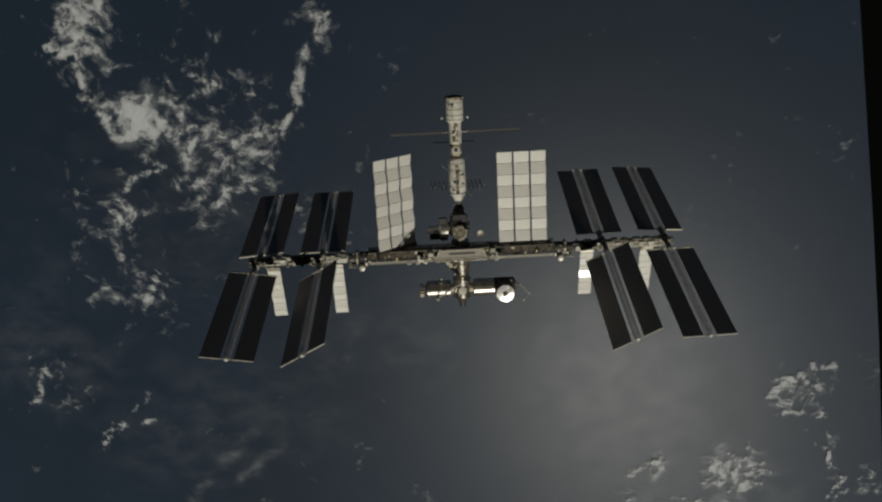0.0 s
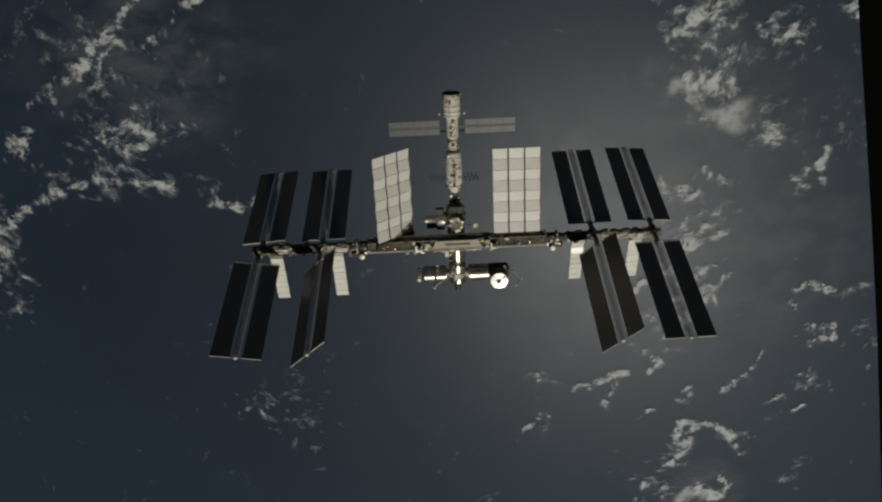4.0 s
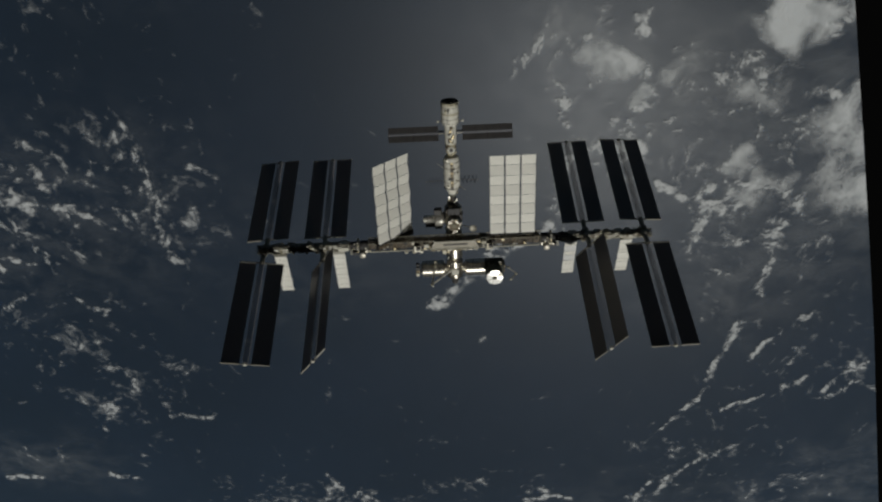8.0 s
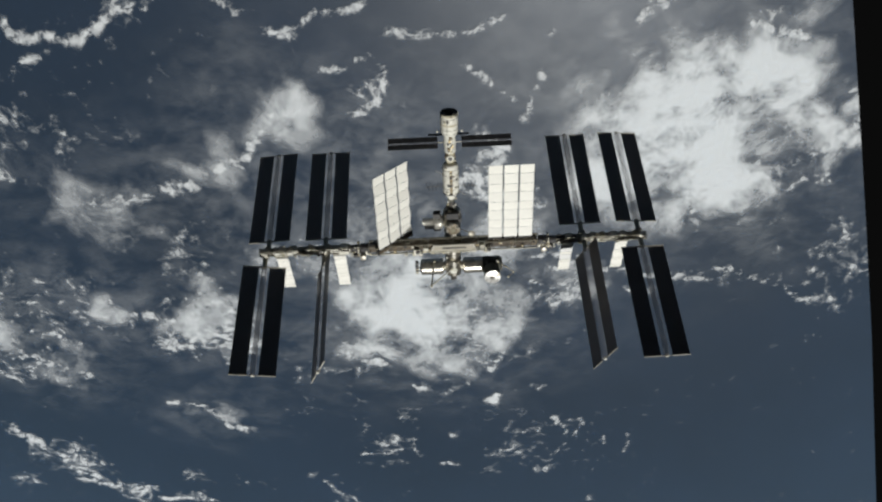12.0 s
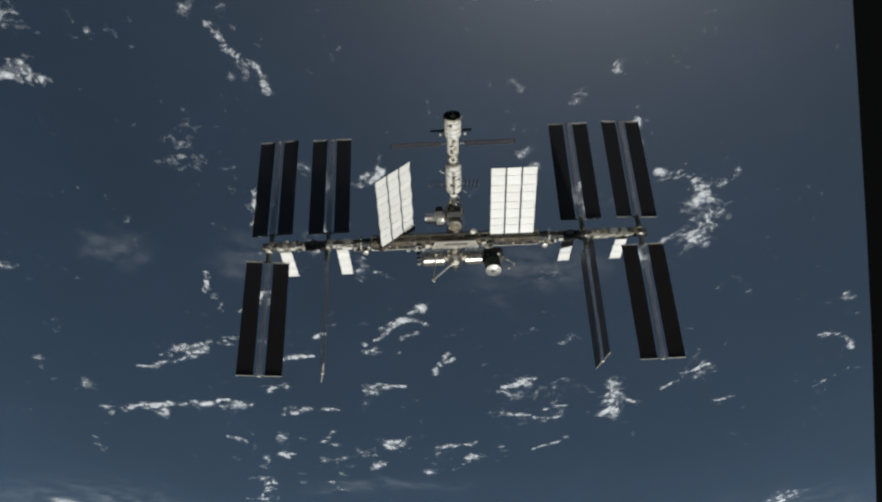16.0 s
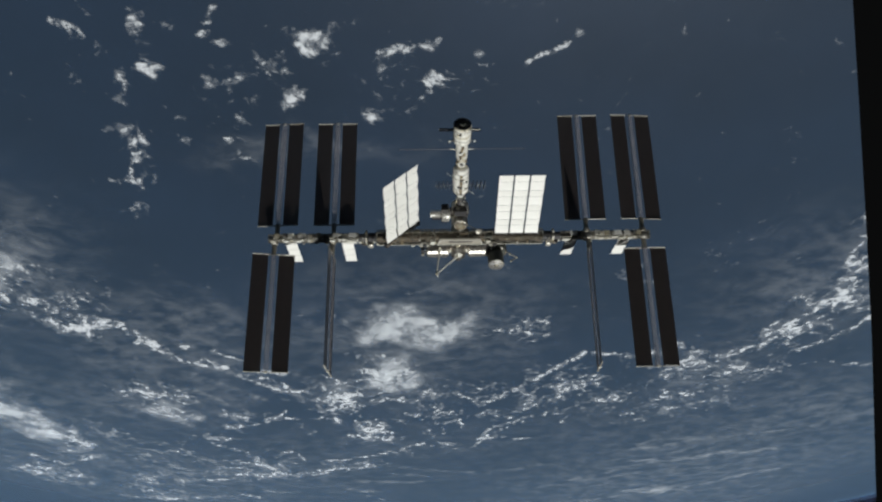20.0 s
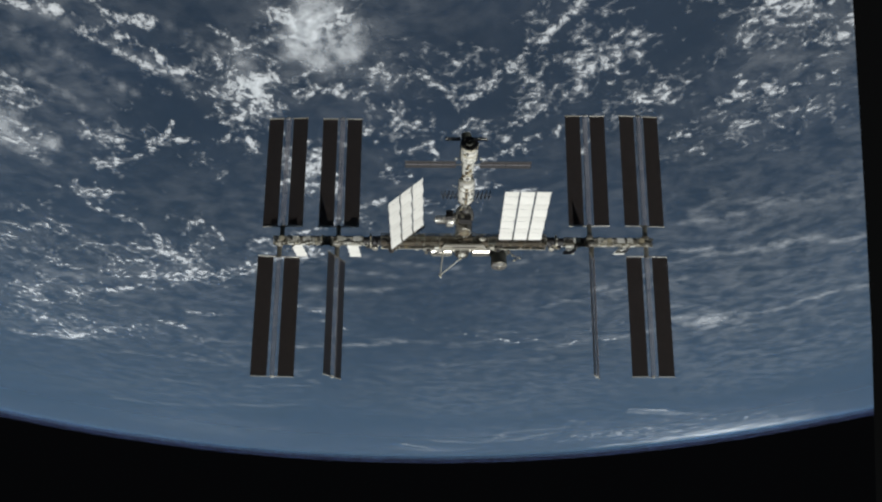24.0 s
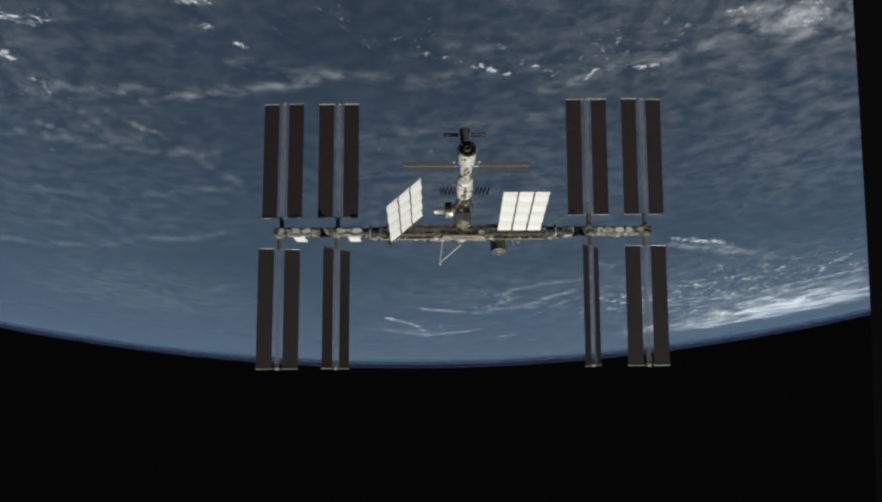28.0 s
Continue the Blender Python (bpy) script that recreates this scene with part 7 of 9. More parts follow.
def air_material(name, tint, thin, slant):
    """Thin lit air: a weak even veil, and more where it is seen along its layer."""
    m, nt = mat(name)
    df = nt.nodes.new("ShaderNodeBsdfDiffuse")
    df.inputs["Color"].default_value = (*(c * thin for c in tint), 1)
    tl = nt.nodes.new("ShaderNodeBsdfTranslucent")
    tl.inputs["Color"].default_value = (*(c * thin for c in tint), 1)
    sh = nt.nodes.new("ShaderNodeBsdfSheen")
    sh.inputs["Color"].default_value = (*(c * slant for c in tint), 1)
    sh.inputs["Roughness"].default_value = 0.4
    out = nt.nodes.new("ShaderNodeOutputMaterial")
    last = nt.nodes.new("ShaderNodeBsdfTransparent").outputs[0]
    for n in (df, tl, sh):
        ad = nt.nodes.new("ShaderNodeAddShader")
        nt.links.new(last, ad.inputs[0])
        nt.links.new(n.outputs[0], ad.inputs[1])
        last = ad.outputs[0]
    nt.links.new(last, out.inputs[0])
    return m


earth = thing("planet_earth", "blue ocean planet under broken white clouds", "planet", kind="structure")
tagged(globe("ocean", R, sea_material(), earth), "dark blue sea with a broad sun glint")
tagged(globe("cloud_layer", R + 2.5, cloud_material(), earth, True), "broken white cumulus, banks, thin veils and limb haze painted as veil")
for up, tint, thin, slant in ((11, (0.45, 0.77, 1.0), 0.009, 0.98), (26, (0.46, 0.71, 1.0), 0.008, 0.64), (45, (0.52, 0.57, 1.0), 0.004, 0.30)):
    tagged(globe("air_layer", R + up, air_material("air", tint, thin, slant), earth), "thin blue haze")


def earth_rows():
    """The planet's middle stays far below the flight; its attitude is fixed."""
    rows = []
    for (t, m), o in zip(CAM_ROWS, ORBIT):
        s = (t - 14) / 14
        down = Vector((math.sin(radians(1.10 - 1.441 * s)), math.sin(radians(-2.436 - 5.312 * s - 0.198 * s * s)), -1)).normalized()
        rows.append((t, Matrix.Translation(m.translation + (o.to_3x3() @ down) * UP) @ MIDDLE.to_4x4()))
    return rows


# ---- the window post beside the camera ----
post = thing("window_post", "black window post close beside the camera", "window", kind="structure")
bm = bmesh.new()
DEPTH = 0.7
PX = DEPTH / 1451.1
prof = [(1514, -60), (1522, 0), (1533, 180), (1546, 400), (1556, 600), (1564, 893), (1568, 960)]
FAR = (DEPTH + 0.05) / DEPTH
front = [bm.verts.new(((x - 784) * PX, (446.5 - y) * PX, -DEPTH)) for x, y in prof]
back = [bm.verts.new(((x - 784 + 9) * PX * FAR, (446.5 - y) * PX * FAR, -DEPTH - 0.05)) for x, y in prof]
outer = [bm.verts.new(((1900 - 784) * PX, (446.5 - y) * PX, -DEPTH)) for x, y in prof]
outer2 = [bm.verts.new(((1900 - 784) * PX * FAR, (446.5 - y) * PX * FAR, -DEPTH - 0.05)) for x, y in prof]
for loop in ((front, back), (outer2, outer), (back, outer2), (outer, front)):
    for k in range(len(prof) - 1):
        bm.faces.new((loop[0][k], loop[0][k + 1], loop[1][k + 1], loop[1][k]))
for k in (0, -1):
    bm.faces.new((front[k], back[k], outer2[k], outer[k]))
part("frame", bm, M_BLACK, post)
POST_ROWS = [(t, m @ Matrix.Rotation(-0.0034 + 0.0068 * min(max((t - 2) / 9, 0), 1), 4, "Y")) for t, m in CAM_ROWS]

ELBOW = (-6.2, -9.8, 5.0)

# ---- the truss ----
HEX = [(-2.1, 0.1), (-1.15, 1.55), (1.15, 1.55), (2.1, 0.1), (1.15, -1.55), (-1.15, -1.55)]
TURN_L, TURN_R = radians(-75.4), radians(-72.8)
rng = random.Random(7)


def truss_segment(x0, x1, bays, label, m=None, scale=1.0, trays=True):
    """An open six-sided truss between two stations, with its frames, braces and trays."""
    ob = thing("truss_segment", label, "truss", m, "truss segments of the station")
    hx = [(y * scale, z * scale) for y, z in HEX]
    xs = [x0 + (x1 - x0) * k / bays for k in range(bays + 1)]
    for y, z in hx:
        part("longeron", boxed(((x0 + x1) / 2, y, z), (x1 - x0 - 0.02, 0.2, 0.2), None, 0.03), M_TRUSS, ob)
    first = None
    for x in xs:
        x = min(max(x, x0 + 0.1), x1 - 0.1)
        if first is None:
            bm = bmesh.new()
            for k in range(6):
                (ya, za), (yb, zb) = hx[k], hx[(k + 1) % 6]
                tube(bm, (0, ya, za), (0, yb, zb), 0.09, 5)
            first = part("frame_ring", bm, M_TRUSS, ob)
            first.location.x = x
        else:
            same("frame_ring", first, ob, Matrix.Translation((x, 0, 0)))
    for k in range(bays):
        for j in range(6):
            (ya, za), (yb, zb) = hx[j], hx[(j + 1) % 6]
            p, q = ((ya, za), (yb, zb)) if (k + j) % 2 else ((yb, zb), (ya, za))
            part("diagonal_brace", rod((xs[k], *p), (xs[k + 1], *q), 0.06, 5), M_TRUSS, ob)
    if trays:
        # core and boxes are darkened: the truss's shade is put into their colours
        part("core", boxed(((x0 + x1) / 2, 0.1, -0.1), (x1 - x0 - 0.3, 2.0, 2.3), None, 0.25), M_BROWN, ob, "solid core, truss shade put into its brown")
        n = max(2, int((x1 - x0) / 1.9))
        for k in range(n):
            x = x0 + (k + 0.5) * (x1 - x0) / n
            w = (x1 - x0) / n
            s = (w * rng.uniform(0.55, 0.95), rng.uniform(2.1, 2.6), rng.uniform(0.8, 2.4))
            c = (x, rng.uniform(-0.5, 0.5), rng.uniform(-0.4, 0.4))
            part("equipment_box", boxed(c, s, None, 0.05), rng.choice([M_BROWN, M_BROWN, M_GREEN, M_DARK, M_OLIVE]), ob)
        for k in range(n):
            x = x0 + (k + rng.random()) * (x1 - x0) / n
            side = rng.choice([-1, 1])
            c = (x, side * rng.uniform(0.2, 0.9), 1.62 * scale)
            part("equipment_unit", boxed(c, (rng.uniform(0.3, 0.9), rng.uniform(0.3, 0.7), rng.uniform(0.15, 0.4)), None, 0.03),
                 rng.choice([M_WHITE, M_SATIN, M_DARK, M_CREAM, M_FOIL]), ob)
    return ob


# the middle segment, with a pale deck and a dark slot on its upper face
s0 = truss_segment(-6.6, 6.6, 6, "central aluminium truss with a pale sloping deck")
bm = bmesh.new()
tops = [(-5.0, 1.2), (5.0, 1.2), (6.3, -1.1), (-6.3, -1.1)]
lo = [bm.verts.new((x, y, 1.66)) for x, y in tops]
hi = [bm.verts.new((x * 0.985, y * 0.96, 1.86)) for x, y in tops]
bm.faces.new(hi)
bm.faces.new(lo[::-1])
for k in range(4):
    bm.faces.new((lo[k], lo[(k + 1) % 4], hi[(k + 1) % 4], hi[k]))
part("deck", bm, M_PALE, s0, "pale deck plate")
part("deck_slot", boxed((0.2, 0.1, 1.9), (6.2, 0.5, 0.06), None, 0.01), M_DARK, s0, "dark slot")
part("deck_rail", boxed((0, -1.0, 1.95), (12.0, 0.16, 0.16), None, 0.03), M_WHITE, s0)
part("deck_rail", boxed((0, 1.0, 1.95), (9.6, 0.16, 0.16), None, 0.03), M_WHITE, s0)
for sx in (-1, 1):
    part("side_rail", boxed((sx * 5.6, 0.1, 1.95), (0.16, 2.6, 0.16), Matrix.Translation((sx * 5.6, 0.1, 1.95)) @ Matrix.Rotation(sx * 0.42, 4, "Z") @ Matrix.Translation((-sx * 5.6, -0.1, -1.95)), 0.03), M_WHITE, s0)
    for sy in (-1, 1):
        part("strut", rod((sx * 2.2, sy * 1.0, -1.5), (sx * 1.5, sy * 2.2, -3.0), 0.09), M_TRUSS, s0)
part("front_panel", boxed((0, -1.72, 0.9), (13.0, 0.12, 1.15), Matrix.Translation((0, -1.72, 0.9)) @ Matrix.Rotation(-0.55, 4, "X") @ Matrix.Translation((0, 1.72, -0.9)), 0.02), M_PALE, s0, "long pale front panel")
for k in range(9):
    part("cable_tray", boxed((-5.5 + k * 1.37, -1.98, 0.95), (1.1, 0.28, 0.35), None, 0.03), rng.choice([M_WHITE, M_SATIN, M_SATIN, M_CREAM]), s0)

s1 = truss_segment(-22.2, -6.62, 8, "inner starboard truss beside the tilted radiators")
p1 = truss_segment(6.62, 22.2, 8, "inner port truss under the white radiators")
for ob, x0, x1 in ((s1, -22.0, -6.8), (p1, 6.8, 22.0)):
    part("front_panel", boxed(((x0 + x1) / 2, -1.72, 0.9), (x1 - x0, 0.12, 1.15), Matrix.Translation((0, -1.72, 0.9)) @ Matrix.Rotation(-0.55, 4, "X") @ Matrix.Translation((0, 1.72, -0.9)), 0.02), M_PALE, ob, "long pale front panel")
    part("front_rail", boxed(((x0 + x1) / 2, -1.15, 1.72), (x1 - x0, 0.22, 0.12), None, 0.03), M_WHITE, ob)
for k, x in enumerate((-12.5, -10.4, -8.6, 8.4)):
    part("front_box", boxed((x, -1.9, 1.35), (0.9, 0.5, 0.6), None, 0.05), (M_WHITE, M_CREAM, M_SATIN, M_WHITE)[k], s1 if x < 0 else p1)

s3 = truss_segment(-40.6, -26.9, 6, "outer starboard truss turned about its joint", Matrix.Rotation(TURN_L, 4, "X"), 0.56, False)
p3 = truss_segment(26.9, 40.6, 6, "outer port truss turned about its joint", Matrix.Rotation(TURN_R, 4, "X"), 0.56, False)
s6 = truss_segment(-51.0, -40.62, 5, "last starboard truss with battery boxes", Matrix.Rotation(TURN_L, 4, "X"), 0.54, False)
p6 = truss_segment(40.62, 51.0, 5, "last port truss with battery boxes", Matrix.Rotation(TURN_R, 4, "X"), 0.54, False)


def boxes_on(ob, sign, spec):
    """Battery and electronics boxes of an outer truss: from, to, size across, material, name."""
    for xa, xb, sy, sz, dy, dz, material, name, lab in spec:
        part(name, boxed((sign * (xa + xb) / 2, dy, dz), (abs(xb - xa), sy * 0.86, sz * 0.86), None, 0.06), material, ob, lab)


for ob, sg in ((s3, -1), (p3, 1)):
    boxes_on(ob, sg, [
        (27.2, 32.4, 1.7, 1.9, 0, 0, M_DARK if sg > 0 else M_WHITE, "insulation_box", "insulated box"),
        (27.4, 30.0, 0.5, 1.5, -1.2, 0, M_WHITE, "thermal_cover", "white thermal cover"),
        (32.6, 33.3, 1.8, 2.1, 0, 0, M_SATIN, "bulkhead", ""),
        (35.1, 35.9, 1.8, 2.1, 0, 0, M_SATIN, "bulkhead", ""),
        (36.0, 40.4, 1.6, 1.9, 0, 0.1, M_DARK if sg < 0 else M_WHITE, "battery_box", "battery box under insulation"),
    ])
    for k in range(7):
        part("battery_lid", boxed((sg * (36.4 + k * 0.62), -0.92, 0.0), (0.5, 0.2, 1.5), None, 0.03), M_CREAM if k % 3 else M_WHITE, ob)
        part("battery_panel", boxed((sg * (36.4 + k * 0.62), -0.1 + 0.15 * (k % 2), 1.05), (0.48, 0.9 + 0.3 * (k % 3 == 0), 0.14), None, 0.03), (M_WHITE, M_PALE, M_CREAM)[k % 3], ob)
        part("cold_plate", boxed((sg * (33.4 + k * 0.3), -1.3, -0.6 + 0.22 * k), (0.2, 0.4, 0.2), None, 0.02), rng.choice([M_WHITE, M_SATIN, M_FOIL]), ob)
    part("gimbal_frame", boxed((sg * 34.2, 0, 0), (1.3, 1.2, 2.2), None, 0.1), M_SATIN, ob)
    for k in range(4):
        part("brace", rod((sg * 33.0, (-1) ** k * 1.2, -1.2 + 0.8 * k), (sg * 35.8, (-1) ** (k + 1) * 1.1, 1.0 - 0.6 * k), 0.07), M_WHITE, ob)
for ob, sg in ((s6, -1), (p6, 1)):
    boxes_on(ob, sg, [
        (40.8, 42.9, 1.6, 2.0, 0, 0, M_WHITE, "insulation_box", "pale insulated box"),
        (43.0, 47.4, 1.6, 1.7, 0, 0, M_CREAM if sg > 0 else M_WHITE, "battery_box", "battery box under insulation"),
        (47.6, 48.2, 1.7, 1.9, 0, 0, M_SATIN, "bulkhead", ""),
        (50.0, 50.7, 1.3, 1.4, 0, 0, M_SATIN, "end_frame", ""),
    ])
    for k in range(6):
        part("battery_lid", boxed((sg * (43.4 + k * 0.66), -0.92, 0.0), (0.52, 0.2, 1.4), None, 0.03), M_WHITE if k % 2 else M_CREAM, ob)
        part("battery_panel", boxed((sg * (43.4 + k * 0.66), -0.1, 0.95), (0.5, 1.0 + 0.3 * (k % 2), 0.14), None, 0.03), (M_PALE, M_WHITE)[k % 2], ob)
    part("gimbal_frame", boxed((sg * 49.1, 0, 0), (1.2, 1.1, 2.0), None, 0.1), M_SATIN, ob)


for ob, sg, spots in ((s3, -1, (28.6, 33.0, 37.4)), (p3, 1, (30.4, 36.9, 39.2)), (s6, -1, (42.0, 45.2, 48.6)), (p6, 1, (42.2, 44.6, 47.9))):
    for k, x in enumerate(spots):
        part("thermal_cover", boxed((sg * x, 0.25, 1.22), (1.9 - 0.3 * k, 1.25, 0.12), None, 0.04), (M_HULL, M_WHITE, M_CREAM)[k], ob, "white thermal cover")
        part("thermal_cover", boxed((sg * (x + 0.9), -1.15, 0.3), (1.3, 0.12, 1.1), None, 0.04), (M_WHITE, M_HULL, M_PALE)[k], ob, "white thermal cover")
        part("coolant_pipe", rod((sg * (x - 1.0), -0.9, 1.15), (sg * (x + 1.4), -0.7, 1.3), 0.06), M_SATIN, ob)


for ob, sg, xa, xb in ((s3, -1, 27.2, 40.4), (p3, 1, 27.2, 40.4), (s6, -1, 40.8, 50.4), (p6, 1, 40.8, 50.4)):
    for k in range(26):
        side = rng.choice([-1.15, 1.15, -1.0, 1.0])
        if rng.random() < 0.5:
            c = (sg * rng.uniform(xa, xb), side * 0.95, rng.uniform(-1.1, 1.1))
        else:
            c = (sg * rng.uniform(xa, xb), rng.uniform(-1.0, 1.0), side * 1.1)
        part("equipment_unit", boxed(c, (rng.uniform(0.2, 0.9), rng.uniform(0.2, 0.5), rng.uniform(0.2, 0.5)), None, 0.03),
             rng.choice([M_WHITE, M_PALE, M_DARK, M_CREAM, M_SATIN, M_OLIVE]), ob)


def rotary_joint(x, label):
    """The great ring on which an outer truss turns."""
    ob = thing("rotary_joint", label, "joint", Matrix.Translation((x, 0, 0)), "rotary joints")
    sg = 1 if x > 0 else -1
    part("drum", lathe([(-2.6, 1.1), (-2.5, 1.3), (-0.6, 1.3), (-0.5, 1.2)], 24, "X"), M_DARK, ob)
    part("race_ring", lathe([(-0.3, 1.5), (-0.25, 1.7), (0.15, 1.7), (0.2, 1.5)], 32, "X"), M_SATIN, ob, "metal race ring")
    part("neck", lathe([(0.25, 0.9), (0.35, 1.1), (1.9, 1.0), (2.0, 0.8)], 24, "X"), M_DARK, ob)
    for k in range(8):
        a = k * math.pi / 4
        part("roller_housing", boxed((0, 1.75 * math.cos(a), 1.75 * math.sin(a)), (0.5, 0.3, 0.3), None, 0.04), rng.choice([M_WHITE, M_FOIL, M_DARK, M_WHITE]), ob)
    for k in range(10):
        c = (rng.uniform(-2.2, 1.6), rng.uniform(-1.2, 0.8), rng.uniform(1.0, 1.5))
        part("equipment_unit", boxed(c, (rng.uniform(0.25, 0.6), rng.uniform(0.25, 0.5), 0.35), None, 0.03), rng.choice([M_WHITE, M_CREAM, M_DARK, M_SATIN]), ob)
    part("drive_canister", lathe([(-2.3, 0.6), (-2.2, 0.8), (0.9, 0.8), (1.0, 0.6)], 16, "Z", (-1.0, -sg * 2.6, 0.1)), M_SATIN, ob, "grey upright canister", True)
    part("cover_plate", boxed((1.3, -sg * 2.1, -0.9), (2.0, 0.14, 1.9), Matrix.Translation((1.3, -sg * 2.1, -0.9)) @ Matrix.Rotation(sg * 0.8, 4, "X") @ Matrix.Translation((-1.3, sg * 2.1, 0.9)), 0.03), M_WHITE, ob, "sloping white cover")
    part("electronics_box", boxed((0.7, -sg * 1.9, 0.4), (1.5, 0.9, 1.3), None, 0.06), M_DARK, ob)
    part("electronics_box", boxed((-2.0, -sg * 2.0, -0.6), (0.8, 0.8, 1.1), None, 0.06), M_SATIN, ob)
    for k in range(5):
        part("bracket", rod((-2.2 + k * 0.9, -sg * 1.3, -1.0 + 0.3 * k), (-1.9 + k * 0.9, -sg * 2.4, -1.6 + 0.35 * k), 0.07), (M_SATIN, M_WHITE)[k % 2], ob)
    ob.rotation_euler = (0, 0, 0 if sg > 0 else math.pi)
    return ob


rotary_joint(24.9, "rotary joint ring of the port truss")
rotary_joint(-24.9, "rotary joint ring of the starboard truss")


# ---- solar wings ----
def wing_pose(x, y, turn, beta, sign):
    d = Vector((0, math.cos(turn), math.sin(turn)))
    n = Vector((0, -math.sin(turn), math.cos(turn)))
    e = Vector((math.cos(beta), 0, 0)) + n * math.sin(beta)
    v = d * sign
    w = e.cross(v)
    return Matrix(((e.x, v.x, w.x, x), (e.y, v.y, w.y, y), (e.z, v.z, w.z, 0), (0, 0, 0, 1)))


BASE, TIP, HALF, INNER = 4.23, 36.19, 5.5, 1.36


def solar_wing():
    ob = thing("solar_wing", "long black twin-blanket solar wing on a lattice mast", "solar array", None, "solar wings of the station")
    for sg in (-1, 1):
        bm = bmesh.new()
        n = 82
        rows = []
        for k in range(n + 1):
            y = BASE + 0.22 + (TIP - BASE - 0.4) * k / n
            z = 0.006 * (-1) ** k
            w = 0.02 * math.sin(k * 1.7)
            rows.append([bm.verts.new((sg * (INNER + w), y, z)), bm.verts.new((sg * (HALF - w), y, z))])
        low = [[bm.verts.new((v.co.x, v.co.y, v.co.z - 0.03)) for v in r] for r in rows]
        for a, b in zip(range(n), range(1, n + 1)):
            bm.faces.new((rows[a][0], rows[a][1], rows[b][1], rows[b][0]))
            bm.faces.new((low[a][0], low[b][0], low[b][1], low[a][1]))
            bm.faces.new((rows[a][0], rows[b][0], low[b][0], low[a][0]))
            bm.faces.new((rows[a][1], low[a][1], low[b][1], rows[b][1]))
        bm.faces.new((rows[0][0], low[0][0], low[0][1], rows[0][1]))
        bm.faces.new((rows[n][0], rows[n][1], low[n][1], low[n][0]))
        part("blanket", bm, M_CELL, ob, "black folded cell blanket")
        part("blanket_box", boxed((sg * (INNER + HALF) / 2, BASE, 0), (HALF - INNER + 0.1, 0.24, 0.36), None, 0.04), M_SATIN, ob, "grey storage box at the root")
        part("tip_bar", boxed((sg * (INNER + HALF) / 2, TIP, 0), (HALF - INNER + 0.1, 0.26, 0.3), None, 0.04), M_PALE, ob, "grey tip bar")
        part("guide_wire", rod((sg * (INNER - 0.08), BASE, 0.05), (sg * (INNER - 0.08), TIP, 0.05), 0.008, 4), M_MAST, ob)
    part("cross_beam", boxed((0, BASE, 0), (2 * INNER + 0.1, 0.3, 0.35), None, 0.04), M_SATIN, ob)
    part("tip_fitting", lathe([(TIP - 0.3, 0.25), (TIP - 0.2, 0.42), (TIP + 0.25, 0.42), (TIP + 0.35, 0.2)], 12), M_WHITE, ob, "white tip fitting")
    part("tip_beam", boxed((0, TIP, 0), (2 * INNER, 0.16, 0.16), None, 0.03), M_SATIN, ob)
    part("mast_canister", lathe([(1.5, 0.5), (1.6, 0.62), (4.4, 0.62), (4.5, 0.45)], 18), M_SATIN, ob, "grey mast canister")
    part("gimbal", lathe([(0.4, 0.75), (0.5, 0.95), (1.35, 0.95), (1.5, 0.7)], 18), M_SATIN, ob)
    bm = bmesh.new()
    h = 0.58
    n = 96
    for sx in (-1, 1):
        for sz in (-1, 1):
            tube(bm, (sx * h, 4.5, sz * h), (sx * h, TIP, sz * h), 0.022, 4)
    for k in range(n + 1):
        y = 4.5 + (TIP - 4.6) * k / n
        for a, b in (((-h, -h), (h, -h)), ((h, -h), (h, h)), ((h, h), (-h, h)), ((-h, h), (-h, -h))):
            tube(bm, (a[0], y, a[1]), (b[0], y, b[1]), 0.02, 4)
    for k in range(n):
        y0, y1 = (4.5 + (TIP - 4.6) * (k + j) / n for j in (0, 1))
        for sz in (-1, 1):
            tube(bm, (-h, y0, sz * h), (h, y1, sz * h), 0.016, 4)
            tube(bm, (h, y0, sz * h), (-h, y1, sz * h), 0.016, 4)
    part("lattice_mast", bm, M_MAST, ob, "dull open lattice mast")
    return ob


WINGS = [
    (-48.87, -0.56, TURN_L, 4.4, 1), (-33.75, -0.56, TURN_L, 0.3, 1), (-49.37, -0.56, TURN_L, -10.3, -1),
    (33.96, 0.59, TURN_R, 1.1, 1), (48.99, 0.59, TURN_R, -4.7, 1), (49.07, 0.59, TURN_R, 1.3, -1),
    (-33.93, -0.56, TURN_L, 29.5, -1), (34.33, 0.59, TURN_R, 28.8, -1),
]
TURNING, FLAPPING = [], []
wing = solar_wing()
for k, (x, y, turn, beta, sg) in enumerate(WINGS):
    m = wing_pose(x, y, turn, radians(beta), sg)
    w = wing if k == 0 else copy_thing(wing, m)
    if k:
        STATION.append(w)
    if k == 0:
        w.matrix_basis = m
    if k >= 6:
        tagged(w, "black solar wing that slowly turns about its mast")
        bow = 16.4 if x < 0 else 7.2
        rows = [wing_pose(x, y, turn, radians(beta + 94.1 * t / 28 + bow * t / 28 * (t / 28 - 1)), sg) for t in TIMES]
        TURNING.append((w, rows))


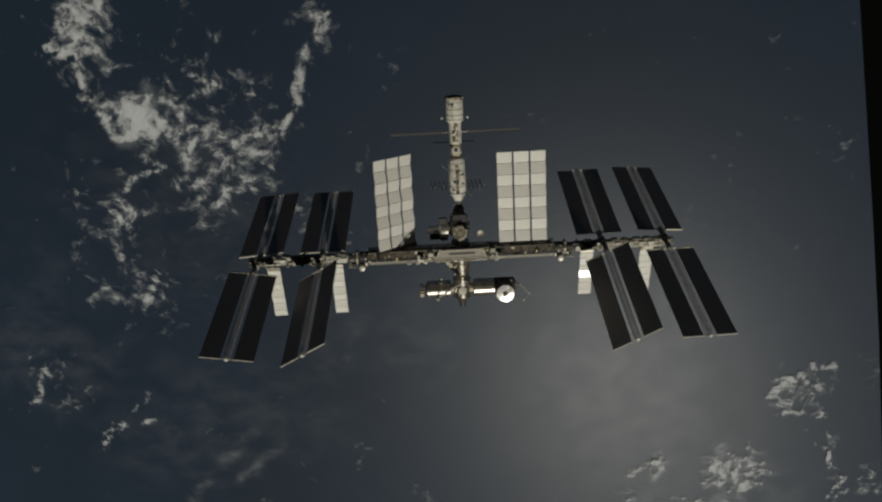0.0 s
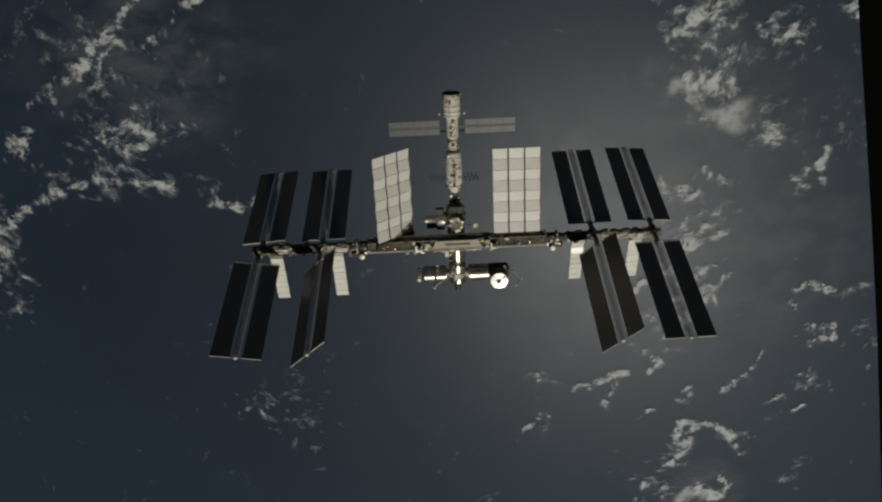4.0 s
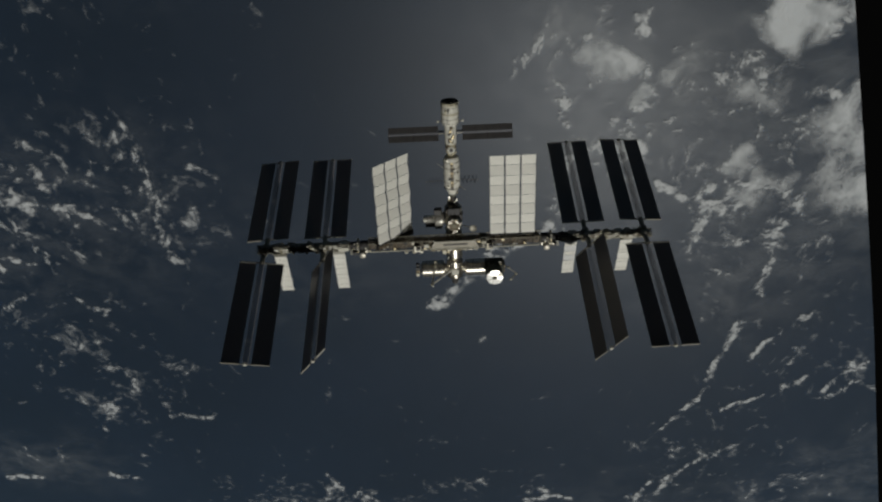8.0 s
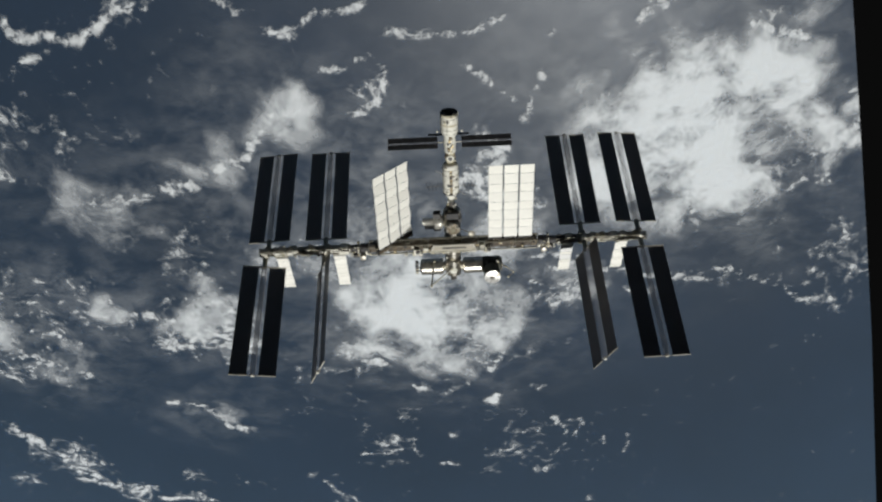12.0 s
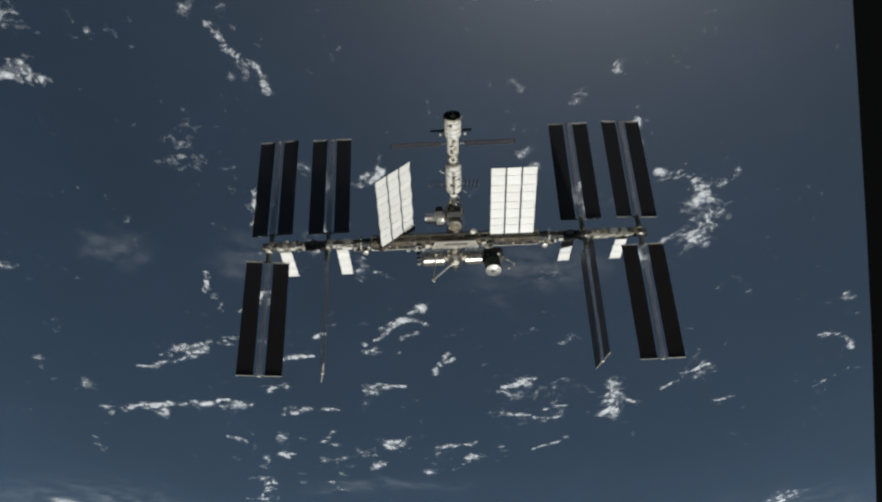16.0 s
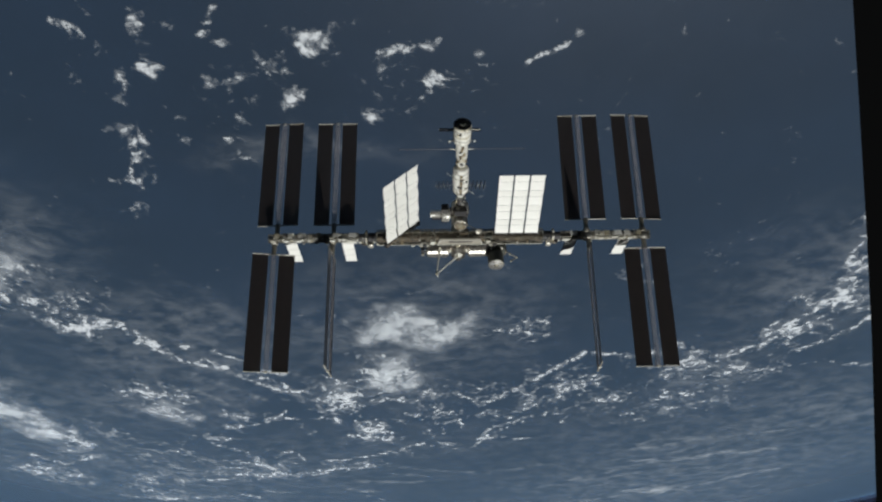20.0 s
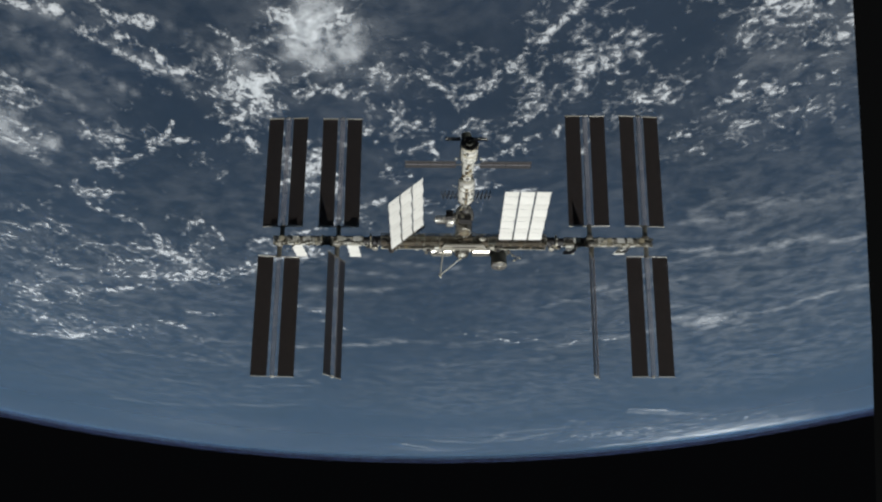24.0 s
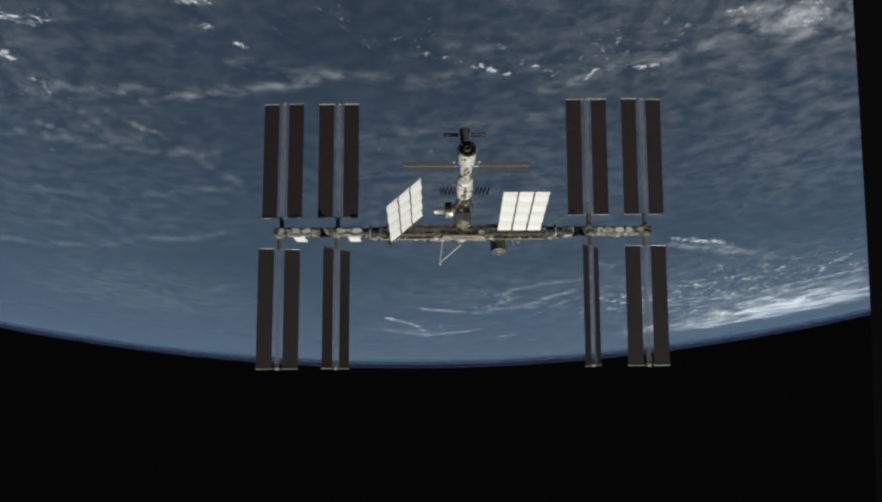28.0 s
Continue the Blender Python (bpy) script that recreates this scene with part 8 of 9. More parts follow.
# ---- radiators ----
def radiator(m, label, base_mat):
    """Three columns of eight white panels, folded like an accordion, on a beam."""
    ob = thing("radiator", label, "radiator", m, "large radiators")
    pw, pl = 3.52, 2.70
    bm = bmesh.new()
    box(bm, (0, 0, 0), (pw, pl - 0.06, 0.05), None, 0.012)
    first = part("panel", bm, M_RAD, ob)
    one = True
    arm = None
    for c in range(3):
        for r in range(8):
            tilt = radians(9.0) * (1 if r % 2 else -1)
            mm = Matrix.Translation(((c - 1) * 3.93, 2.0 + pl * (r + 0.5), 0.0)) @ Matrix.Rotation(tilt, 4, "X") @ Matrix.Rotation(rng.uniform(-0.004, 0.004), 4, "Y")
            if one:
                first.matrix_basis = mm
                one = False
            else:
                same("panel", first, ob, mm)
        for sx in (-1, 1):
            for r in range(8):
                a = (-1) ** (r + 1) * 0.2
                mm = Matrix.Translation(((c - 1) * 3.93 + sx * 1.8, 2.0 + pl * (r + 0.5), -0.06)) @ Matrix.Rotation(math.atan2(-2 * a, pl), 4, "X")
                if arm is None:
                    arm = part("hinge_arm", rod((0, -pl / 2, 0), (0, pl / 2, 0), 0.035, 5), M_DARK, ob)
                    arm.matrix_basis = mm
                else:
                    same("hinge_arm", arm, ob, mm)
        part("deploy_box", boxed(((c - 1) * 3.93, 1.65, -0.1), (3.5, 0.5, 0.7), None, 0.05), M_DARK, ob)
    part("beam", boxed((0, 0.9, -0.45), (11.9, 1.1, 0.9), None, 0.08), base_mat, ob, "dark radiator beam")
    for k in range(10):
        part("beam_fitting", boxed((-5.4 + k * 1.2, 0.35, 0.1), (0.32, 0.3, 0.3), None, 0.03), M_WHITE if k % 3 else M_SATIN, ob)
    for sx in (-1, 1):
        part("beam_strut", rod((sx * 5.5, 0.6, -0.5), (sx * 1.2, -0.6, -1.3), 0.1), M_TRUSS, ob)
        part("beam_end", boxed((sx * 5.9, 1.1, -0.3), (0.25, 1.6, 1.1), None, 0.05), M_DARK, ob)
    return ob


radiator(Matrix.Translation((14.95, 0.0, 0.45)) @ Matrix.Rotation(radians(-1.0), 4, "X"), "white panelled radiator lying flat over the port truss", M_DARK)
radiator(Matrix.Translation((-15.1, 0.0, -0.1)) @ Matrix.Rotation(radians(43), 4, "Y"), "white panelled radiator tilted over the starboard truss", M_BROWN)


def wing_radiator(x, turn, y0, length, label, odd=99):
    """A narrow radiator of seven panels hung from an outer truss."""
    d = Vector((0, math.sin(turn), -math.cos(turn)))
    n = Vector((0, math.cos(turn), math.sin(turn)))
    m = Matrix(((1, 0, 0, x), (0, d.y, -n.y, y0), (0, d.z, -n.z, 0), (0, 0, 0, 1)))
    ob = thing("wing_radiator", label, "radiator", m, "narrow radiators of the outer trusses")
    pl = (length - 2.4) / 7
    first = None
    for r in range(7):
        tilt = radians(7.5 if r == odd else 12) * (1 if r % 2 else -1)
        mm = Matrix.Translation((0, 2.4 + pl * (r + 0.5), 0)) @ Matrix.Rotation(tilt, 4, "X")
        if first is None:
            first = part("panel", boxed((0, 0, 0), (3.1, pl - 0.04, 0.05), None, 0.012), M_RAD, ob)
            first.matrix_basis = mm
        elif odd < 9 and r in (1, 3):
            part("panel", boxed((0, 0, 0), (3.1, pl - 0.04, 0.05), None, 0.012), M_RAD_GLOSS, ob, "glossy panel").matrix_basis = mm
        else:
            same("panel", first, ob, mm)
    part("root_box", boxed((0, 1.9, 0), (3.2, 0.8, 0.5), None, 0.06), M_SATIN, ob)
    for sx in (-1, 1):
        part("scissor_arm", rod((sx * 1.0, 1.2, 0.1), (sx * 1.4, 2.4, 0.1), 0.07), M_TRUSS, ob)
    return ob


wing_radiator(-45.46, TURN_L, -0.2, 15.9, "narrow white radiator of the last starboard truss")
wing_radiator(-30.22, TURN_L, -0.2, 15.9, "narrow white radiator of the outer starboard truss")
wing_radiator(30.43, TURN_R, 0.2, 15.0, "narrow white radiator of the outer port truss", 3)
wing_radiator(44.9, TURN_R, 0.2, 15.0, "narrow white radiator of the last port truss")


# ---- the modules; their common axis lies below the truss ----
AX = -4.45


def ports(ob, spots, material=M_DARK):
    for c, r, h, axis in spots:
        part("hatch_ring", lathe([(-h / 2, r * 0.9), (-h / 2 + 0.04, r), (h / 2 - 0.04, r), (h / 2, r * 0.9)], 20, axis, c), material, ob)


def handrails(ob, lines):
    for a, b in lines:
        part("handrail", rod(a, b, 0.035, 5), M_SATIN, ob)


def clutter(ob, count, x, y, z, size, mats, seed):
    r = random.Random(seed)
    for k in range(count):
        c = (r.uniform(*x), r.uniform(*y), r.uniform(*z))
        s = [r.uniform(*size) for j in range(3)]
        part("equipment_unit", boxed(c, s, None, 0.03), r.choice(mats), ob)


# service module
zv = thing("service_module", "white cloth-covered stepped module, its unlit stern painted black", "module", Matrix.Translation((0, 0, AX)), "modules of the station")
part("large_hull", lathe([(30.5, 1.5), (30.8, 2.0), (31.0, 2.08), (33.2, 2.08), (33.25, 2.14), (34.1, 2.14), (34.15, 2.08), (35.6, 2.08), (35.7, 2.0)], 36), M_HULL, zv, "wide white hull", True)
part("hull_band", lathe([(33.3, 2.09), (33.35, 2.17), (33.75, 2.17), (33.8, 2.09)], 36), M_CREAM, zv, "brownish band", True)
# stern faces away from the sun; its shade is put into the black
part("stern", lathe([(36.3, 2.06), (36.34, 2.1), (36.42, 2.08), (36.46, 1.6), (36.25, 1.5), (36.2, 0.2)], 36), M_DARK, zv, "stern plate painted black for its shade", True)
part("stern_skirt", lathe([(35.7, 2.06), (35.75, 2.12), (36.28, 2.12), (36.3, 2.04)], 36), M_CREAM, zv, "cream skirt with dark patches", True)
for k in range(9):
    a = k * 0.7 + 0.2
    part("skirt_patch", boxed((0, 36.0, 2.14), (0.5 + 0.3 * (k % 2), 0.4, 0.08), Matrix.Rotation(a, 4, "Y"), 0.02), (M_BROWN, M_DARK, M_WHITE)[k % 3], zv)
part("stern_port", lathe([(36.1, 1.0), (36.15, 0.85), (36.75, 0.8), (36.8, 0.5), (36.5, 0.4)], 24), M_GREEN, zv, "docking port")
for k in range(4):
    a = math.pi / 4 + k * math.pi / 2
    part("thruster", lathe([(36.1, 0.16), (36.2, 0.18), (36.6, 0.3), (36.65, 0.26)], 12, "Y", (1.6 * math.cos(a), 0, 1.6 * math.sin(a))), M_DARK, zv)
part("small_hull", lathe([(25.4, 1.2), (25.6, 1.42), (27.4, 1.42), (27.45, 1.5), (27.9, 1.5), (27.95, 1.42), (30.2, 1.45), (30.6, 1.6)], 30), M_HULL, zv, "narrow white hull", True)
part("transfer_node", lathe([(22.3, 0.7), (22.5, 0.9), (23.1, 1.2), (24.0, 1.32), (24.9, 1.2), (25.4, 0.95)], 26), M_CREAM, zv, "rounded transfer node", True)
part("upper_port", lathe([(1.0, 0.95), (1.35, 0.9), (1.42, 0.75), (1.42, 0.55), (1.3, 0.5)], 26, "Z", (0, 24.1, 0)), M_WHITE, zv, "white docking ring", True)
part("upper_hatch", lathe([(1.2, 0.5), (1.38, 0.48), (1.4, 0.3)], 20, "Z", (0, 24.1, 0)), M_DARK, zv, "dark hatch")
clutter(zv, 15, (-0.8, 0.8), (25.8, 30.4), (1.42, 1.6), (0.25, 0.7), [M_DARK, M_BROWN, M_CREAM, M_WHITE, M_FOIL], 3)
clutter(zv, 8, (-1.3, 1.3), (33.4, 35.6), (1.7, 2.1), (0.2, 0.6), [M_BROWN, M_CREAM, M_WHITE, M_DARK, M_DARK], 4)
clutter(zv, 12, (-1.5, 1.5), (22.6, 25.4), (0.5, 1.25), (0.25, 0.6), [M_BROWN, M_CREAM, M_WHITE, M_DARK, M_SATIN], 14)
for sx in (-1, 1):
    part("antenna_boom", rod((sx * 2.0, 31.4, 0.3), (sx * 3.0, 31.6, 0.9), 0.05), M_SATIN, zv)
    part("antenna_head", lathe([(-0.2, 0.1), (-0.1, 0.28), (0.1, 0.28), (0.2, 0.1)], 12, "Z", (sx * 3.0, 31.6, 0.9)), M_WHITE, zv)
for y in (31.2, 32.2, 35.2):
    part("hoop_handrail", lathe([(y - 0.04, 2.12), (y - 0.03, 2.18), (y + 0.03, 2.18), (y + 0.04, 2.12)], 36), M_SATIN, zv)
handrails(zv, [((-0.6, 31.2, 2.2), (-0.6, 35.2, 2.2)), ((0.7, 25.8, 1.6), (0.7, 30.2, 1.6))])


def module_wing(sx):
    """One of the service module's two wings: a hinge arm and four framed cell panels in two rows."""
    w = new("module_wing")
    w.parent = zv
    w.empty_display_size = 0.3
    part("hinge_arm", rod((sx * 1.35, 0, 0), (sx * 3.0, 0, 0), 0.12), M_SATIN, w)
    for row in (-1, 1):
        for k in range(4):
            x = sx * (4.55 + k * 3.05)
            part("cell_panel", boxed((x, row * 1.05, 0), (2.95, 1.55, 0.07), None, 0.015), M_CELL_OLD, w)
    part("spar", boxed((sx * 9.1, 0, 0), (12.4, 0.22, 0.12), None, 0.03), M_MAST, w, "grey middle spar")
    for k in range(5):
        part("cross_spar", boxed((sx * (3.02 + k * 3.05), 0, -0.06), (0.12, 3.7, 0.06), None, 0.01), M_DARK, w)
    return tagged(w, "long narrow grey-blue cell wing")


FLAPS = [(0, 10), (1, 25), (2, 40), (3, 54), (6, 88), (8, 98), (10, 115), (13, 135), (15.5, 159), (17, 167), (19, 175), (21, 188), (23.5, 205), (25, 206), (28, 214)]
flap_rows = []
for t, phi in FLAPS:
    k = max(i for i, r in enumerate(FLIGHT) if r[0] <= t)
    a, b = FLIGHT[k], FLIGHT[min(k + 1, len(FLIGHT) - 1)]
    u = (t - a[0]) / (b[0] - a[0]) if b[0] > a[0] else 0
    c = a[1].translation.lerp(b[1].translation, u)
    psi = math.atan2(c.z - AX, c.y - 28.12) + radians(-phi)
    flap_rows.append((t, Matrix.Translation((0, 28.12, 0.0)) @ Matrix.Rotation(psi, 4, "X")))
for sx in (-1, 1):
    FLAPPING.append((module_wing(sx), flap_rows))

# control module with folded wings
fgb = thing("control_module", "cream and white module with folded dark wings", "module", Matrix.Translation((0, 0, AX)), "modules of the station")
part("hull", lathe([(11.6, 0.9), (12.2, 1.1), (13.2, 1.75), (14.0, 2.0), (16.9, 2.0), (16.95, 2.08), (17.4, 2.08), (17.45, 2.0), (21.2, 2.0), (21.9, 1.7), (22.2, 1.2)], 32), M_HULL, fgb, "white cloth hull", True)
part("bow_cone", lathe([(10.9, 0.75), (11.0, 0.95), (11.5, 0.95), (11.65, 0.8)], 24), M_GREEN, fgb)
part("spine", boxed((0, 17.2, 2.0), (0.75, 7.4, 0.22), None, 0.06), M_BROWN, fgb, "brown cable spine")
for k in range(9):
    part("spine_patch", boxed((0, 13.9 + k * 0.85, 2.14), (0.5 + 0.2 * (k % 2), 0.45, 0.1), None, 0.03), (M_DARK, M_CREAM, M_FOIL)[k % 3], fgb)
clutter(fgb, 26, (-1.6, 1.6), (12.4, 21.6), (1.3, 2.0), (0.25, 0.6), [M_BROWN, M_CREAM, M_WHITE, M_DARK, M_SATIN], 5)
for y in (13.6, 15.3, 19.2, 20.8):
    part("hoop_handrail", lathe([(y - 0.05, 2.03), (y - 0.03, 2.1), (y + 0.03, 2.1), (y + 0.05, 2.03)], 32), M_BROWN, fgb)
for sx in (-1, 1):
    fold = new("folded_wing")
    fold.parent = fgb
    tagged(fold, "dark wing folded like an accordion")
    part("arm", rod((sx * 1.9, 15.6, 0.2), (sx * 6.6, 15.2, 0.2), 0.07), M_SATIN, fold)
    for k in range(8):
        up = 1 if k % 2 else -1
        axis, rise = Vector((0, 0.43, 0.903)), Vector((0, 0.903, -0.43))
        across = (Vector((sx * 0.5, 0, 0)) + rise * up * 2.2).normalized()
        mm = Matrix((across, axis, across.cross(axis))).transposed().to_4x4()
        mm.translation = Vector((sx * (2.55 + k * 0.5), 15.5, 0.2))
        part("folded_panel", boxed((0, 0, 0), (2.24, 1.7, 0.05), mm, 0.01), M_CELL_BLUE, fold)
part("long_antenna", rod((-2.0, 19.0, 0.5), (-3.6, 20.3, 0.5), 0.06), M_SATIN, fgb)
part("long_antenna", rod((2.0, 13.8, 0.5), (3.4, 12.8, 0.6), 0.06), M_SATIN, fgb)

# mating adapter
pma = thing("mating_adapter", "dark tapered adapter between two modules", "adapter", Matrix.Translation((0, 0, AX)), "modules of the station")
part("cone", lathe([(8.6, 1.1), (8.7, 1.3), (9.3, 1.15), (10.3, 0.85), (10.85, 0.75)], 24), M_DARK, pma, "", True)
part("flange", lathe([(8.45, 1.1), (8.5, 1.4), (8.65, 1.4), (8.7, 1.1)], 24), M_SATIN, pma)
clutter(pma, 10, (-1.6, 1.6), (8.8, 10.8), (0.4, 1.2), (0.25, 0.7), [M_DARK, M_BROWN, M_SILVER, M_CREAM, M_BRIGHT], 8)

# first node
unity = thing("node_module", "metal node module in the shadow of a dark rack", "module", Matrix.Translation((0, 0, AX)), "modules of the station")
part("hull", lathe([(2.4, 1.3), (2.9, 2.1), (3.1, 2.25), (7.7, 2.25), (7.9, 2.1), (8.45, 1.3)], 30), M_SATIN, unity, "", True)
ports(unity, [((2.25, 5.3, 0), 1.1, 0.5, "X"), ((-2.25, 5.3, 0), 1.1, 0.5, "X")])
clutter(unity, 12, (-1.9, 1.9), (6.0, 8.8), (1.2, 2.6), (0.4, 1.1), [M_DARK, M_DARK, M_BROWN, M_SATIN], 9)
part("rear_shade", boxed((0.1, 7.9, 2.6), (3.2, 1.9, 1.6), None, 0.1), M_DARK, unity, "black insulated block")

# upright truss with gyros and its dish
z1 = thing("gyro_truss", "round equipment tower with a ring of bright fittings", "truss", None, "truss segments of the station")
part("body", lathe([(-2.3, 1.7), (-2.2, 1.9), (-0.3, 1.9), (0.1, 1.75), (0.2, 1.5)], 10, "Z", (0, 4.75, 0)), M_SATIN, z1)
part("top_plate", lathe([(0.2, 1.45), (0.22, 1.5), (0.34, 1.5), (0.36, 1.3)], 20, "Z", (0, 4.75, 0)), M_BROWN, z1)
part("top_cover", lathe([(0.36, 0.7), (0.4, 0.75), (0.55, 0.6), (0.57, 0.25)], 16, "Z", (0, 4.75, 0)), M_OLIVE, z1, "dull insulated cover")
for k in range(12):
    a = k * math.pi / 6
    part("fitting", boxed((1.45 * math.cos(a), 4.75 + 1.45 * math.sin(a), 0.5), (0.34, 0.34, 0.3), None, 0.05), (M_WHITE, M_SATIN, M_SILVER)[k % 3], z1)
for k in range(18):
    a = k * 2.4
    r = 1.2 + 0.75 * rng.random()
    part("fitting", boxed((r * math.cos(a), 4.75 + r * math.sin(a), rng.uniform(0.3, 0.75)), (rng.uniform(0.15, 0.4), rng.uniform(0.15, 0.4), 0.25), Matrix.Translation((0, 0, 0)), 0.03), rng.choice([M_SILVER, M_BRIGHT, M_FOIL, M_DARK, M_SILVER]), z1)
for k in range(6):
    a = k * math.pi / 3 + 0.3
    part("post", rod((1.95 * math.cos(a), 4.75 + 1.95 * math.sin(a), -2.2), (1.95 * math.cos(a), 4.75 + 1.95 * math.sin(a), 0.3), 0.1), M_TRUSS, z1)
dish = thing("dish_antenna", "round pale dish antenna on a thin boom", "antenna")
part("boom", rod((1.7, 4.6, -0.3), (4.3, 4.7, 1.6), 0.09), M_SATIN, dish)
part("reflector", lathe([(1.85, 0.1), (1.9, 0.55), (2.15, 0.92), (2.2, 0.92), (2.0, 0.5), (1.95, 0.08)], 24, "Z", (4.8, 4.7, 0)), M_SATIN, dish, "shallow round reflector", True)
part("feed", rod((4.8, 4.7, 1.95), (4.8, 4.7, 2.5), 0.08), M_DARK, dish)
part("gimbal", boxed((4.6, 4.7, 1.65), (0.5, 0.4, 0.5), None, 0.05), M_SATIN, dish)

# airlock
lock = thing("airlock_module", "silver two-step airlock module with dark tanks", "module", Matrix.Translation((0, 4.6, AX + 0.35)), "modules of the station")
part("equipment_lock", lathe([(-4.9, 1.4), (-4.7, 1.95), (-4.4, 2.05), (-2.9, 2.05), (-2.6, 1.5), (-2.2, 1.1)], 28, "X"), M_BRIGHT, lock, "wide silver drum", True)
part("crew_lock", lathe([(-7.7, 0.8), (-7.6, 1.0), (-5.1, 1.0), (-4.9, 1.1)], 24, "X"), M_BRIGHT, lock, "narrow silver tube", True)
part("hatch", lathe([(-7.82, 0.5), (-7.8, 0.7), (-7.7, 0.72)], 20, "X"), M_WHITE, lock)
for j, (y, z) in enumerate(((2.0, 0.6), (2.2, -0.7), (-2.0, 0.5), (-2.1, -0.8))):
    part("gas_tank", lathe([(-4.9, 0.3), (-4.7, 0.62), (-3.9, 0.68), (-3.1, 0.62), (-2.9, 0.3)], 18, "X", (0, y, z)), M_DARK, lock, "dark gas tank", True)
part("tank_cover", boxed((-4.0, 2.4, 0.9), (1.9, 1.5, 1.0), None, 0.1), M_DARK, lock)
part("shade_panel", boxed((-6.0, -1.8, -0.6), (2.6, 1.3, 1.4), None, 0.1), M_DARK, lock)
handrails(lock, [((-7.4, 0.2, 1.05), (-5.2, 0.2, 1.05)), ((-4.6, 0.5, 2.1), (-3.0, 0.5, 2.1))])

# laboratory
lab = thing("laboratory_module", "silver laboratory module under the central truss", "module", Matrix.Translation((0, 0, AX)), "modules of the station")
part("hull", lathe([(-7.3, 1.3), (-6.9, 2.0), (-6.7, 2.2), (-3.7, 2.2), (-3.68, 2.26), (-3.5, 2.26), (-3.48, 2.2), (1.6, 2.2), (1.8, 2.0), (2.3, 1.3)], 34), M_SILVER, lab, "panelled silver hull", True)
clutter(lab, 16, (-1.7, 1.7), (-6.6, -2.4), (1.5, 2.3), (0.25, 0.7), [M_WHITE, M_FOIL, M_SATIN, M_DARK, M_CREAM], 11)
part("side_rack", boxed((-2.6, -4.6, 1.0), (1.0, 1.8, 1.0), None, 0.06), M_SATIN, lab)
part("side_rack", boxed((-3.3, -3.6, 1.4), (0.7, 0.9, 0.8), None, 0.06), M_CREAM, lab)
handrails(lab, [((-0.9, -6.5, 2.3), (-0.9, -2.5, 2.3)), ((0.9, -6.5, 2.3), (0.9, -2.5, 2.3)), ((1.9, -6.5, 1.4), (1.9, -2.5, 1.4))])

# second node
node = thing("node_module", "silver node module at the bow", "module", Matrix.Translation((0, 0, AX)), "modules of the station")
part("hull", lathe([(-13.5, 1.3), (-13.1, 2.0), (-12.9, 2.2), (-8.0, 2.2), (-7.8, 2.0), (-7.35, 1.3)], 34), M_SILVER, node, "panelled silver hull", True)
part("upper_ring", lathe([(2.0, 1.0), (2.35, 1.0), (2.4, 0.8), (2.42, 0.3)], 22, "Z", (0, -10.8, 0)), M_WHITE, node, "white port ring", True)
ports(node, [((2.3, -10.8, 0), 1.15, 0.5, "X"), ((-2.3, -10.8, 0), 1.15, 0.5, "X")], M_SATIN)
part("bow_adapter", lathe([(-15.6, 0.55), (-15.5, 0.75), (-14.9, 0.8), (-14.2, 1.0), (-13.6, 1.2), (-13.5, 1.25)], 24), M_DARK, node, "dark bow adapter", True)
clutter(node, 10, (-1.2, 1.2), (-13.0, -8.2), (1.8, 2.3), (0.2, 0.5), [M_WHITE, M_FOIL, M_SATIN, M_DARK], 12)

# european laboratory
col = thing("laboratory_module", "short silver laboratory with outside experiment boxes", "module", Matrix.Translation((0, -10.8, AX)), "modules of the station")
part("hull", lathe([(-9.2, 1.2), (-8.8, 2.05), (-8.6, 2.2), (-5.6, 2.2), (-5.58, 2.25), (-5.4, 2.25), (-5.38, 2.2), (-3.0, 2.2), (-2.8, 2.0), (-2.55, 1.2)], 34, "X"), M_SILVER, col, "panelled silver hull", True)
for k, (y, z) in enumerate(((-1.0, 0.9), (0.9, 1.1), (-0.9, -0.9), (0.8, -1.0))):
    part("experiment_box", boxed((-10.0, y, z), (0.9, 0.9, 0.8), None, 0.05), (M_SATIN, M_DARK, M_FOIL, M_DARK)[k], col, "boxed experiment")
    part("bracket", rod((-9.1, y * 0.7, z * 0.7), (-9.8, y, z), 0.07), M_SATIN, col)
handrails(col, [((-8.3, 0.4, 2.25), (-3.2, 0.4, 2.25)), ((-8.3, -0.9, 2.08), (-3.2, -0.9, 2.08))])

# japanese laboratory with its store and arm
jem = thing("laboratory_module", "long silver laboratory with a dark outer end", "module", Matrix.Translation((0, -10.8, AX)), "modules of the station")
part("hull", lathe([(2.55, 1.2), (2.8, 2.0), (3.0, 2.2), (8.0, 2.2)], 36, "X"), M_SILVER, jem, "bright silver hull", True)
part("outer_hull", lathe([(8.0, 2.2), (8.02, 2.24), (12.6, 2.24), (12.9, 2.05), (13.2, 1.3)], 36, "X"), M_GREEN, jem, "dark insulated end", True)
part("end_panel", boxed((13.25, 0, 0), (0.25, 2.6, 2.6), None, 0.06), M_BROWN, jem)
clutter(jem, 8, (8.4, 12.4), (1.3, 1.9), (1.0, 1.7), (0.25, 0.6), [M_WHITE, M_FOIL, M_SATIN, M_DARK], 15)
handrails(jem, [((3.2, -0.8, 2.12), (7.8, -0.8, 2.12)), ((3.2, 0.9, 2.1), (7.8, 0.9, 2.1))])
part("window", lathe([(3.3, 0.3), (3.32, 0.42), (3.4, 0.42)], 16, "X", (10.0, -0.6, 0)), M_LENS, jem)

